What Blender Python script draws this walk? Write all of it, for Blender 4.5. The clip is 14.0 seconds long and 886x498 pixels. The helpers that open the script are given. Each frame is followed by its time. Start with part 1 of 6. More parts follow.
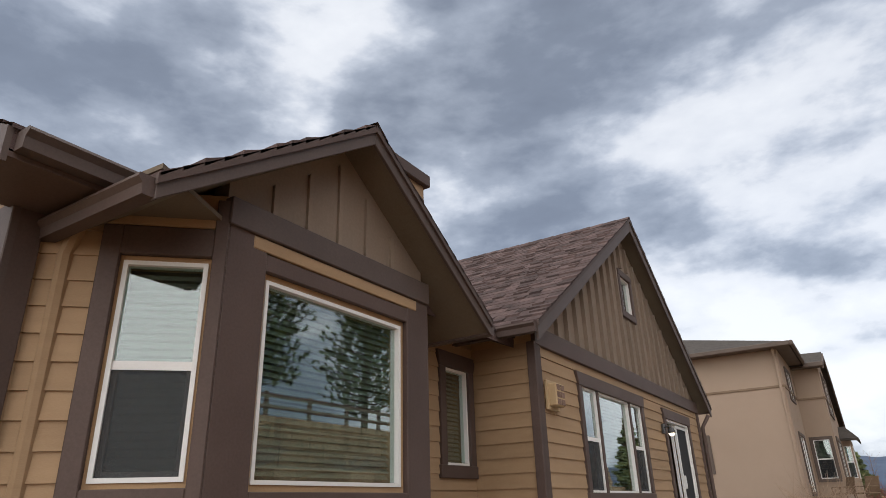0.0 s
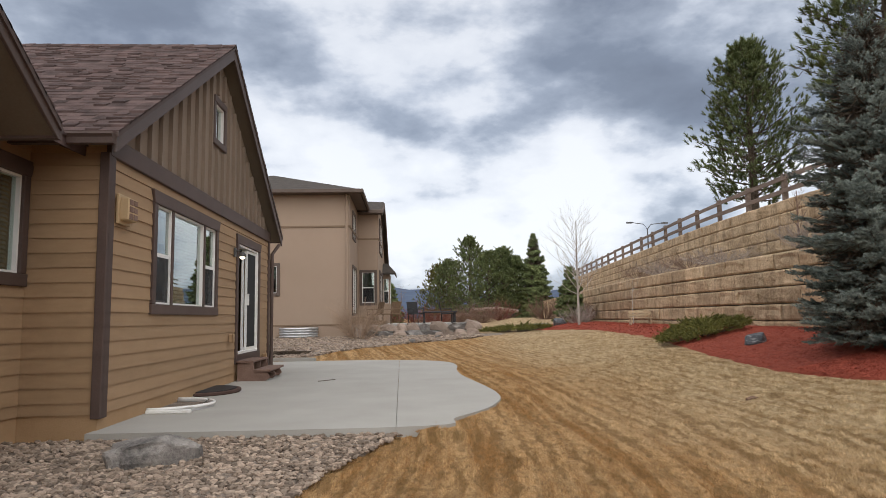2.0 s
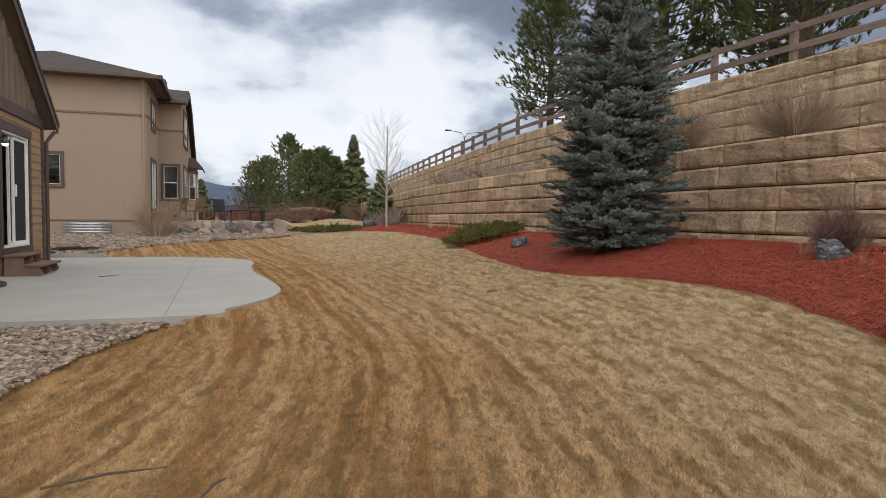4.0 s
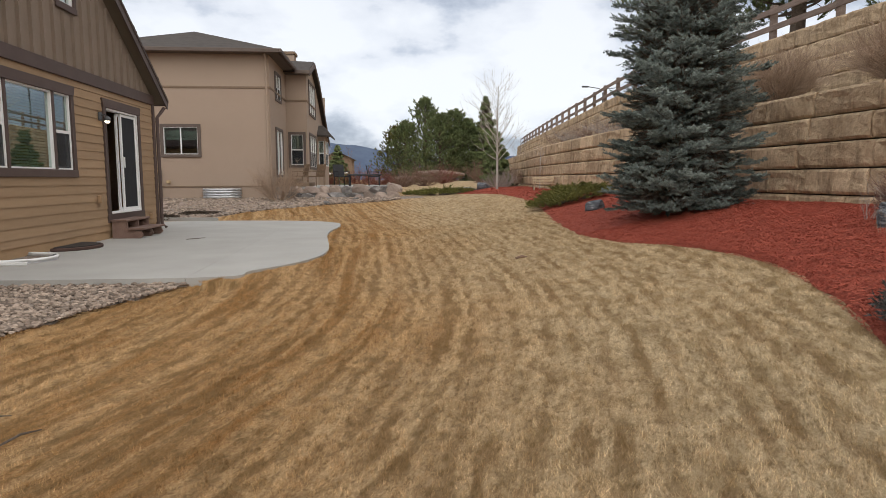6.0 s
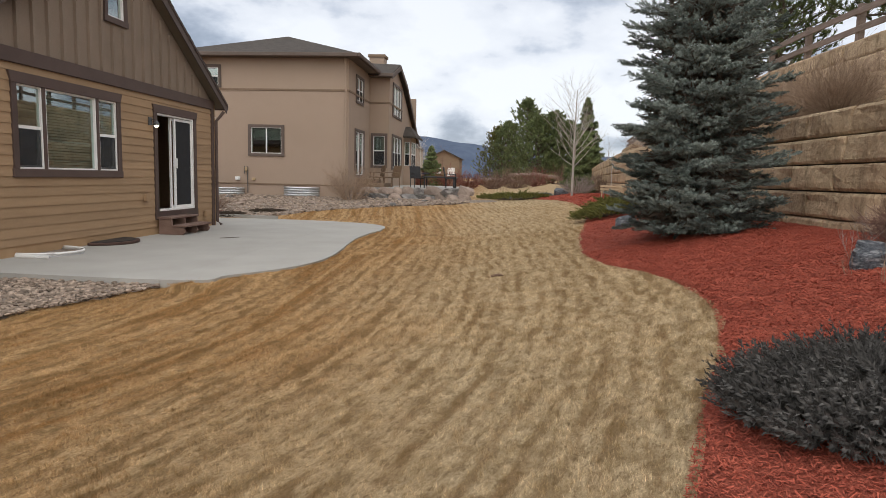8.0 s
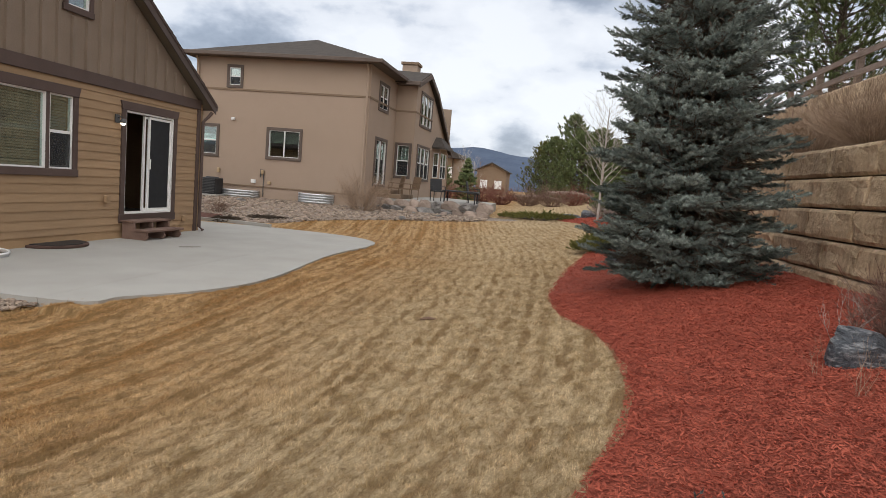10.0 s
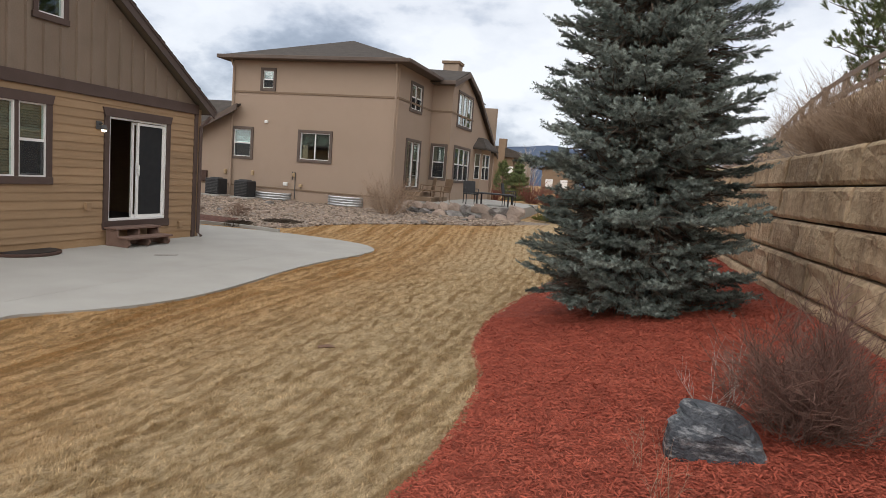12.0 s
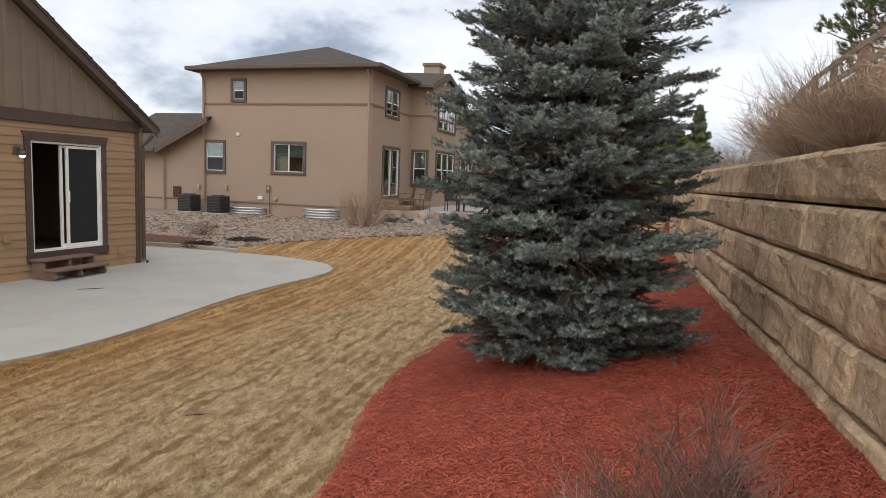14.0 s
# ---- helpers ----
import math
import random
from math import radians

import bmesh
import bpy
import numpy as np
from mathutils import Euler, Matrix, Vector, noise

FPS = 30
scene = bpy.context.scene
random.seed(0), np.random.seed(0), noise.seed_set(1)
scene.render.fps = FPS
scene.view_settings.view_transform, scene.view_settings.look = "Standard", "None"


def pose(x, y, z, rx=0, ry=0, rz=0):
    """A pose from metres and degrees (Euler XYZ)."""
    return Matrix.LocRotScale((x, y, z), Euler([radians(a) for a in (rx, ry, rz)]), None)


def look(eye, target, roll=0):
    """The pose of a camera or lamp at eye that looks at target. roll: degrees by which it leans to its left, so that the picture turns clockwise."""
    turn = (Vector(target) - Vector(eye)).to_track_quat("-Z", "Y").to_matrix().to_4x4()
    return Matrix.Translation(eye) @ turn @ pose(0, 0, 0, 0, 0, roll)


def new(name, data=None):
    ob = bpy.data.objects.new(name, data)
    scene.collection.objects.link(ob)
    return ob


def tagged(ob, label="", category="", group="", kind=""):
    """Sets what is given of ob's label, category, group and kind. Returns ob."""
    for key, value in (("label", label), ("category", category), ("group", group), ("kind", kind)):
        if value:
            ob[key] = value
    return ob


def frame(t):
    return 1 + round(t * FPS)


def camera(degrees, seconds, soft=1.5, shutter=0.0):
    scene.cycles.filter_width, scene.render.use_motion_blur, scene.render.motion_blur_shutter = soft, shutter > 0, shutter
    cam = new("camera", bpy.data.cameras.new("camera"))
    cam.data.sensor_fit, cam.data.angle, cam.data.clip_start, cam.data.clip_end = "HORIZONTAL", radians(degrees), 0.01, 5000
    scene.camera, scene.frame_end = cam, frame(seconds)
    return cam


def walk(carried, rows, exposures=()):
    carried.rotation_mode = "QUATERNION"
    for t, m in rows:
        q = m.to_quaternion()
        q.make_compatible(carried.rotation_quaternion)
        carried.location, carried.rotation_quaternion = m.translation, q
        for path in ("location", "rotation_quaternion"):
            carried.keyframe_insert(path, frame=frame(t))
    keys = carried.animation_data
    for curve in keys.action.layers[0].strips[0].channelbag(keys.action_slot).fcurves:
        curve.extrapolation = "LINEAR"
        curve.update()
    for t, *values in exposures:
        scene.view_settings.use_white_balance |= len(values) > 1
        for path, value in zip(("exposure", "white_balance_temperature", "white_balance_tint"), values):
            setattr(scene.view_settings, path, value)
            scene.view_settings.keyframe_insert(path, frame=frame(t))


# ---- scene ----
cam = camera(69.5, 14.0, soft=0.85)
PATH = [
    (0, (-0.249, -0.008, 1.192), (-1.239, 1.558, 1.945), -1.7),
    (0.5, (-0.21, -0.054, 1.173), (-0.832, 1.722, 1.848), -2.9),
    (1, (-0.116, -0.175, 1.15), (-0.457, 1.724, 1.676), -2.8),
    (1.5, (-0.067, -0.289, 1.131), (-0.164, 1.677, 1.482), -1.5),
    (2, (0.005, -0.403, 1.082), (0.113, 1.582, 1.297), -1.0),
    (2.5, (0.033, -0.603, 1.054), (0.386, 1.364, 1.143), -0.3),
    (3, (0.083, -0.86, 1.06), (0.702, 1.042, 1.097), 0.5),
    (5.3, (1.525, -1.348, 1.086), (2.154, 0.537, 0.856), 1.0),
    (5.5, (1.702, -1.375, 1.087), (2.166, 0.558, 0.87), 0.5),
    (6, (2.198, -1.419, 1.13), (2.376, 0.561, 0.914), -0.2),
    (6.5, (2.711, -1.533, 1.191), (2.813, 0.452, 0.974), -0.1),
    (7, (3.2, -1.561, 1.23), (3.281, 0.426, 1.017), 0.4),
    (7.4, (3.556, -1.53, 1.29), (3.554, 0.459, 1.073), 1.3),
    (7.5, (3.643, -1.493, 1.296), (3.605, 0.494, 1.077), 1.3),
    (8, (4.045, -1.27, 1.344), (3.869, 0.71, 1.121), 1.4),
    (8.2, (4.201, -1.162, 1.378), (4.009, 0.816, 1.154), 1.8),
    (10.5, (5.641, 0.542, 1.606), (5.243, 2.492, 1.41), 5.1),
    (11, (6.023, 0.854, 1.648), (5.539, 2.784, 1.441), 5.2),
    (11.5, (6.414, 1.21, 1.711), (5.863, 3.121, 1.497), 4.9),
    (12, (6.817, 1.403, 1.837), (6.26, 3.311, 1.617), 4.4),
    (12.5, (7.084, 1.687, 1.964), (6.545, 3.601, 1.749), 3.4),
    (13, (7.353, 1.944, 2.004), (6.842, 3.866, 1.79), 2.8),
    (13.5, (7.495, 2.282, 2.091), (6.969, 4.2, 1.883), 2.4),
    (14, (7.504, 2.696, 2.128), (6.921, 4.597, 1.91), 2.2),
]
walk(cam, [(t, look(eye, target, roll)) for t, eye, target, roll in PATH],
     exposures=[(0.0, 0.24), (1.0, 0.24), (2.0, 0.2), (3.0, 0.08), (6.0, 0.18), (11.0, 0.17), (14.0, 0.24)])

# ---- light ----
world = bpy.data.worlds.new("world")
scene.world = world
world.use_nodes = True
wn, wl = world.node_tree.nodes, world.node_tree.links
wn.clear()


def wnode(kind, **kw):
    n = wn.new(kind)
    for k, v in kw.items():
        n.inputs[k].default_value = v
    return n


SUN_EL, SUN_AZ = 52.0, 168.0
sky = wn.new("ShaderNodeTexSky")
sky.sky_type = "NISHITA"
sky.sun_disc = False
sky.sun_elevation = radians(SUN_EL)
sky.sun_rotation = radians(SUN_AZ)
tc = wn.new("ShaderNodeTexCoord")
sep = wn.new("ShaderNodeSeparateXYZ")
wl.new(tc.outputs["Generated"], sep.inputs[0])


def wmath(op, a, b=None, clamp=False):
    n = wn.new("ShaderNodeMath")
    n.operation = op
    n.use_clamp = clamp
    for i, v in enumerate((a, b)):
        if v is None:
            continue
        if isinstance(v, (int, float)):
            n.inputs[i].default_value = v
        else:
            wl.new(v, n.inputs[i])
    return n.outputs[0]


# cloud cover: noise on a flat cloud deck overhead, drawn together towards the horizon
deck_z = wmath("ADD", wmath("MAXIMUM", sep.outputs[2], 0.0), 0.62)
deck = wn.new("ShaderNodeCombineXYZ")
wl.new(wmath("DIVIDE", sep.outputs[0], deck_z), deck.inputs[0])
wl.new(wmath("DIVIDE", sep.outputs[1], deck_z), deck.inputs[1])
wl.new(wmath("MULTIPLY", sep.outputs[2], 1.5), deck.inputs[2])


def wnoise(scale, detail, rough, off, dist=0.0):
    mp = wn.new("ShaderNodeMapping")
    mp.inputs["Location"].default_value = off
    wl.new(deck.outputs[0], mp.inputs[0])
    n = wn.new("ShaderNodeTexNoise")
    n.inputs["Scale"].default_value = scale
    n.inputs["Detail"].default_value = detail
    n.inputs["Roughness"].default_value = rough
    n.inputs["Distortion"].default_value = dist
    wl.new(mp.outputs[0], n.inputs["Vector"])
    return n.outputs["Fac"]


def wramp(fac, stops):
    r = wn.new("ShaderNodeValToRGB")
    e = r.color_ramp.elements
    while len(e) < len(stops):
        e.new(0.5)
    for el, (p, c) in zip(e, stops):
        el.position, el.color = p, (*c, 1)
    wl.new(fac, r.inputs[0])
    return r.outputs[0]


OFF = (3.1, 6.4, 1.0)
big = wnoise(2.5, 10, 0.52, OFF, 0.0)
lee = wnoise(2.5, 10, 0.52, (OFF[0] - 0.05, OFF[1] + 0.02, OFF[2] + 0.05), 0.0)
small = wnoise(6.5, 6, 0.55, (1.3, 8.2, 2.0), 0.0)
relief_ = wmath("MULTIPLY", wmath("SUBTRACT", lee, big), 1.0)
mixed = wmath("ADD", wmath("ADD", wmath("MULTIPLY", big, 0.85), wmath("MULTIPLY", small, 0.15)), relief_)
low = wmath("SUBTRACT", 1.0, wmath("MULTIPLY", sep.outputs[2], 1.7), clamp=True)
shade = wmath("ADD", wmath("SUBTRACT", mixed, wmath("SUBTRACT", wmath("MULTIPLY", low, 0.032), 0.016)), wmath("MULTIPLY", wmath("MULTIPLY", sep.outputs[0], low), 0.16))
clouds = wramp(shade, [(0.39, (0.86, 0.885, 0.93)), (0.455, (0.76, 0.79, 0.85)), (0.49, (0.56, 0.605, 0.69)), (0.53, (0.36, 0.405, 0.49)), (0.60, (0.22, 0.255, 0.325)), (0.72, (0.16, 0.185, 0.24))])
lift = wmath("ADD", 0.95, wmath("MULTIPLY", low, 0.1))
gap = wmath("MULTIPLY", wnoise(1.6, 4, 0.5, (7.7, 2.2, 5.0)), 0.25)
skybg = wnode("ShaderNodeBackground", Strength=0.12)
wl.new(sky.outputs[0], skybg.inputs[0])
cloudbg = wnode("ShaderNodeBackground", Strength=1.0)
wl.new(clouds, cloudbg.inputs[0])
wl.new(lift, cloudbg.inputs[1])
wmix = wn.new("ShaderNodeMixShader")
wl.new(gap, wmix.inputs[0])
wl.new(cloudbg.outputs[0], wmix.inputs[1])
wl.new(skybg.outputs[0], wmix.inputs[2])
wout = wn.new("ShaderNodeOutputWorld")
wl.new(wmix.outputs[0], wout.inputs[0])

sun_data = bpy.data.lights.new("sun", "SUN")
sun_data.energy, sun_data.angle, sun_data.color = 2.7, radians(115), (1.0, 0.95, 0.88)
sun = new("sun", sun_data)
_az = radians(SUN_AZ)
_d = Vector((math.sin(_az) * math.cos(radians(SUN_EL)), math.cos(_az) * math.cos(radians(SUN_EL)), math.sin(radians(SUN_EL))))
sun.matrix_world = look(_d * 60, (0, 0, 0))
scene.view_settings.exposure = 0.0

# ---- materials ----
def material(name, c1, c2, scale=6.0, fine=60.0, rough=0.85, bump=0.3, dist=0.01, metal=0.0, stain=None, spread=0.12, spec=0.3, stretch=None, island=False):
    """Two colours mixed by coarse and fine noise, varied from piece to piece, with relief."""
    m = bpy.data.materials.new(name)
    m.use_nodes = True
    nt = m.node_tree
    n, l = nt.nodes, nt.links
    bsdf = n["Principled BSDF"]
    bsdf.inputs["Roughness"].default_value = rough
    bsdf.inputs["Metallic"].default_value = metal
    bsdf.inputs["Specular IOR Level"].default_value = spec
    geo = n.new("ShaderNodeNewGeometry")
    vec = geo.outputs["Position"]
    if stretch:
        mp = n.new("ShaderNodeMapping")
        mp.inputs["Scale"].default_value = stretch
        l.new(vec, mp.inputs[0])
        vec = mp.outputs[0]
    a = n.new("ShaderNodeTexNoise")
    a.inputs["Scale"].default_value = scale
    a.inputs["Detail"].default_value = 5
    b = n.new("ShaderNodeTexNoise")
    b.inputs["Scale"].default_value = fine
    b.inputs["Detail"].default_value = 4
    b.inputs["Roughness"].default_value = 0.65
    l.new(vec, a.inputs["Vector"])
    l.new(vec, b.inputs["Vector"])
    ad = n.new("ShaderNodeMath")
    ad.operation = "ADD"
    l.new(a.outputs["Fac"], ad.inputs[0])
    l.new(b.outputs["Fac"], ad.inputs[1])
    mr = n.new("ShaderNodeMapRange")
    mr.inputs["From Min"].default_value, mr.inputs["From Max"].default_value = 0.72, 1.28
    l.new(ad.outputs[0], mr.inputs["Value"])
    mix = n.new("ShaderNodeMix")
    mix.data_type = "RGBA"
    mix.inputs["A"].default_value, mix.inputs["B"].default_value = (*c1, 1), (*c2, 1)
    l.new(mr.outputs[0], mix.inputs["Factor"])
    col = mix.outputs["Result"]
    if stain:
        s = n.new("ShaderNodeTexNoise")
        s.inputs["Scale"].default_value = stain[1]
        s.inputs["Detail"].default_value = 6
        s.inputs["Roughness"].default_value = 0.7
        mp2 = n.new("ShaderNodeMapping")
        mp2.inputs["Scale"].default_value = stain[3] if len(stain) > 3 else (1, 1, 1)
        l.new(geo.outputs["Position"], mp2.inputs[0])
        l.new(mp2.outputs[0], s.inputs["Vector"])
        sr = n.new("ShaderNodeMapRange")
        sr.inputs["From Min"].default_value, sr.inputs["From Max"].default_value = 0.5, 0.72
        sr.inputs["To Max"].default_value = stain[2]
        l.new(s.outputs["Fac"], sr.inputs["Value"])
        m2 = n.new("ShaderNodeMix")
        m2.data_type = "RGBA"
        m2.inputs["B"].default_value = (*stain[0], 1)
        l.new(sr.outputs[0], m2.inputs["Factor"])
        l.new(col, m2.inputs["A"])
        col = m2.outputs["Result"]
    if spread:
        if island:
            rnd = geo.outputs["Random Per Island"]
        else:
            rnd = n.new("ShaderNodeObjectInfo").outputs["Random"]
        vr = n.new("ShaderNodeMapRange")
        vr.inputs["To Min"].default_value, vr.inputs["To Max"].default_value = 1 - spread, 1 + spread
        l.new(rnd, vr.inputs["Value"])
        hs = n.new("ShaderNodeHueSaturation")
        l.new(vr.outputs[0], hs.inputs["Value"])
        l.new(col, hs.inputs["Color"])
        col = hs.outputs[0]
    l.new(col, bsdf.inputs["Base Color"])
    if bump:
        bp = n.new("ShaderNodeBump")
        bp.inputs["Strength"].default_value = bump
        bp.inputs["Distance"].default_value = dist
        l.new(ad.outputs[0], bp.inputs["Height"])
        l.new(bp.outputs[0], bsdf.inputs["Normal"])
    return m


M = {}
M["siding"] = material("siding_paint", (0.305, 0.2, 0.115), (0.36, 0.24, 0.14), 1.5, 30, 0.75, 0.25, 0.004, stain=((0.25, 0.16, 0.09), 1.2, 0.35), spread=0.07, stretch=(3, 1, 12))
M["gable"] = material("gable_paint", (0.2, 0.153, 0.115), (0.24, 0.184, 0.14), 2, 40, 0.8, 0.2, 0.004, spread=0.04)
M["trim"] = material("trim_paint", (0.074, 0.049, 0.041), (0.097, 0.066, 0.056), 2.5, 60, 0.6, 0.2, 0.003, spread=0.08)
M["fascia"] = material("fascia_paint", (0.082, 0.06, 0.052), (0.106, 0.078, 0.068), 2.5, 60, 0.55, 0.15, 0.003, spread=0.05)
M["soffit"] = material("soffit_paint", (0.13, 0.1, 0.07), (0.16, 0.125, 0.09), 2, 50, 0.8, 0.1, 0.003, spread=0)
M["shingle"] = material("asphalt_shingle", (0.056, 0.037, 0.034), (0.125, 0.084, 0.077), 5, 200, 0.95, 0.6, 0.006, stain=((0.045, 0.03, 0.028), 2.2, 0.4), spread=0.36, island=True)
M["nshingle"] = material("weathered_shingle", (0.05, 0.042, 0.036), (0.085, 0.072, 0.062), 4, 200, 0.95, 0.6, 0.006, spread=0.15, island=True)
M["concrete"] = material("patio_concrete", (0.335, 0.32, 0.29), (0.4, 0.386, 0.354), 1.1, 120, 0.85, 0.25, 0.002, stain=((0.33, 0.31, 0.275), 0.7, 0.4), spread=0)
M["foundation"] = material("foundation_parging", (0.36, 0.23, 0.125), (0.44, 0.29, 0.165), 3, 90, 0.9, 0.5, 0.006, spread=0.05)
M["stucco"] = material("tan_stucco", (0.335, 0.252, 0.19), (0.385, 0.29, 0.222), 0.5, 220, 0.95, 0.5, 0.006, stain=((0.29, 0.215, 0.16), 0.5, 0.4), spread=0)
M["stucco_band"] = material("stucco_band", (0.2, 0.14, 0.095), (0.24, 0.17, 0.115), 2, 200, 0.95, 0.4, 0.004, spread=0)
M["ntrim"] = material("grey_brown_trim", (0.105, 0.08, 0.066), (0.135, 0.103, 0.086), 2, 90, 0.75, 0.3, 0.004, spread=0.05)
M["white"] = material("white_vinyl", (0.72, 0.71, 0.69), (0.8, 0.79, 0.77), 3, 80, 0.45, 0.05, 0.001, spread=0.04)
M["blind"] = material("blind_slat", (0.2, 0.196, 0.18), (0.25, 0.244, 0.222), 3, 60, 0.55, 0.05, 0.001, spread=0.03)
# dark colour standing for shade inside rooms and behind the block joints
M["dark"] = material("dark_inner_shade", (0.10, 0.09, 0.08), (0.13, 0.12, 0.11), 2, 30, 0.9, 0.05, 0.001, spread=0)
M["screen"] = material("door_screen", (0.014, 0.015, 0.017), (0.022, 0.023, 0.025), 8, 300, 0.7, 0.1, 0.001, spread=0)
M["block"] = material("precast_stone", (0.33, 0.232, 0.14), (0.62, 0.465, 0.3), 1.6, 14, 0.92, 1.0, 0.035, stain=((0.12, 0.08, 0.046), 1.5, 0.72, (2.8, 2.8, 0.5)), spread=0.16)
M["fence"] = material("weathered_fence_wood", (0.17, 0.125, 0.1), (0.28, 0.215, 0.175), 3, 40, 0.9, 0.5, 0.006, spread=0.15, stretch=(1, 1, 6))
M["stepwood"] = material("worn_step_wood", (0.15, 0.09, 0.07), (0.25, 0.165, 0.13), 4, 50, 0.85, 0.5, 0.006, spread=0.15)
M["bark"] = material("bark", (0.075, 0.055, 0.04), (0.16, 0.125, 0.095), 9, 60, 0.95, 0.9, 0.02, spread=0.1)
M["palebark"] = material("pale_bark", (0.36, 0.32, 0.28), (0.52, 0.48, 0.43), 6, 50, 0.9, 0.4, 0.006, spread=0.1)
M["twig"] = material("dry_twig", (0.15, 0.09, 0.065), (0.26, 0.17, 0.125), 9, 80, 0.9, 0.2, 0.003, spread=0.25, island=True)
M["greytwig"] = material("grey_twig", (0.25, 0.2, 0.17), (0.4, 0.34, 0.3), 9, 80, 0.9, 0.2, 0.003, spread=0.2, island=True)
M["redbrowntwig"] = material("red_brown_twig", (0.1, 0.055, 0.042), (0.23, 0.135, 0.105), 9, 80, 0.9, 0.2, 0.003, spread=0.3, island=True)
M["tantwig"] = material("tan_twig", (0.26, 0.18, 0.12), (0.4, 0.29, 0.21), 9, 80, 0.9, 0.2, 0.003, spread=0.2, island=True)
M["redtwig"] = material("red_twig", (0.16, 0.06, 0.045), (0.25, 0.11, 0.08), 9, 80, 0.9, 0.2, 0.003, spread=0.2, island=True)
M["spruce"] = material("blue_spruce_needles", (0.042, 0.057, 0.048), (0.275, 0.315, 0.276), 2.2, 12, 0.7, 0, 0, spread=0.35, island=True)
M["pine"] = material("pine_needles", (0.068, 0.092, 0.036), (0.205, 0.24, 0.092), 1.6, 9, 0.7, 0, 0, spread=0.3, island=True)
M["juniper"] = material("juniper_needles", (0.085, 0.088, 0.02), (0.2, 0.185, 0.045), 3, 20, 0.75, 0, 0, spread=0.3, island=True)
M["greyjuniper"] = material("grey_juniper_needles", (0.045, 0.042, 0.038), (0.115, 0.106, 0.096), 4, 25, 0.8, 0, 0, spread=0.35, island=True)
M["drymat"] = material("dry_mat_leaves", (0.05, 0.036, 0.026), (0.12, 0.09, 0.065), 6, 40, 0.9, 0, 0, spread=0.3, island=True)
M["rock"] = material("grey_boulder", (0.085, 0.08, 0.077), (0.24, 0.22, 0.205), 3.5, 30, 0.85, 0.8, 0.02, stain=((0.45, 0.42, 0.38), 4.5, 0.5), spread=0.2)
M["slate"] = material("blue_grey_slate_boulder", (0.024, 0.027, 0.033), (0.12, 0.13, 0.145), 5, 45, 0.5, 1.0, 0.025, stain=((0.6, 0.6, 0.6), 9, 0.75, (1, 1, 3.5)), spread=0.1)
M["tanrock"] = material("tan_boulder", (0.19, 0.14, 0.112), (0.34, 0.27, 0.22), 3, 30, 0.9, 0.8, 0.02, spread=0.25)
M["pebble"] = material("river_gravel", (0.16, 0.115, 0.086), (0.36, 0.285, 0.222), 9, 40, 0.85, 0.3, 0.004, spread=0.5, island=True)
M["gravelbed"] = material("gravel_bed", (0.13, 0.1, 0.08), (0.4, 0.33, 0.27), 25, 55, 0.95, 1.0, 0.03, spread=0)
M["mulchbed"] = material("red_mulch_bed", (0.23, 0.046, 0.027), (0.42, 0.105, 0.062), 9, 75, 0.95, 1.0, 0.03, stain=((0.16, 0.035, 0.02), 5, 0.5), spread=0)
M["oldmulch"] = material("faded_bark_mulch", (0.085, 0.038, 0.028), (0.18, 0.085, 0.062), 9, 75, 0.95, 1.0, 0.03, spread=0)
M["chip"] = material("red_mulch_chips", (0.27, 0.052, 0.031), (0.46, 0.116, 0.07), 6, 60, 0.9, 0.2, 0.003, spread=0.24, island=True)
M["steel"] = material("galvanised_steel", (0.55, 0.56, 0.57), (0.68, 0.69, 0.7), 5, 60, 0.4, 0.1, 0.002, metal=0.7, spread=0.05)
M["black"] = material("black_metal", (0.02, 0.02, 0.022), (0.035, 0.035, 0.037), 5, 60, 0.5, 0.1, 0.002, spread=0.1)
M["brownmat"] = material("brown_door_mat", (0.06, 0.035, 0.027), (0.1, 0.062, 0.05), 8, 120, 0.95, 0.6, 0.006, spread=0)
M["tanplastic"] = material("tan_vent_plastic", (0.42, 0.3, 0.17), (0.47, 0.34, 0.2), 4, 50, 0.6, 0.1, 0.002, spread=0.05)
M["bench"] = material("pale_bench_wood", (0.4, 0.3, 0.19), (0.55, 0.43, 0.29), 5, 60, 0.8, 0.3, 0.003, spread=0.1)
# blue-grey base colour carries the distance haze over the hills
M["hill"] = material("distant_hill_haze", (0.05, 0.07, 0.115), (0.085, 0.112, 0.165), 0.01, 0.06, 1.0, 0, 0, spread=0)


def emitter(name, colour, strength):
    m = bpy.data.materials.new(name)
    m.use_nodes = True
    b = m.node_tree.nodes["Principled BSDF"]
    b.inputs["Emission Color"].default_value = (*colour, 1)
    b.inputs["Emission Strength"].default_value = strength
    return m


M["bulb"] = emitter("lamp_glass", (1.0, 0.85, 0.62), 3.0)


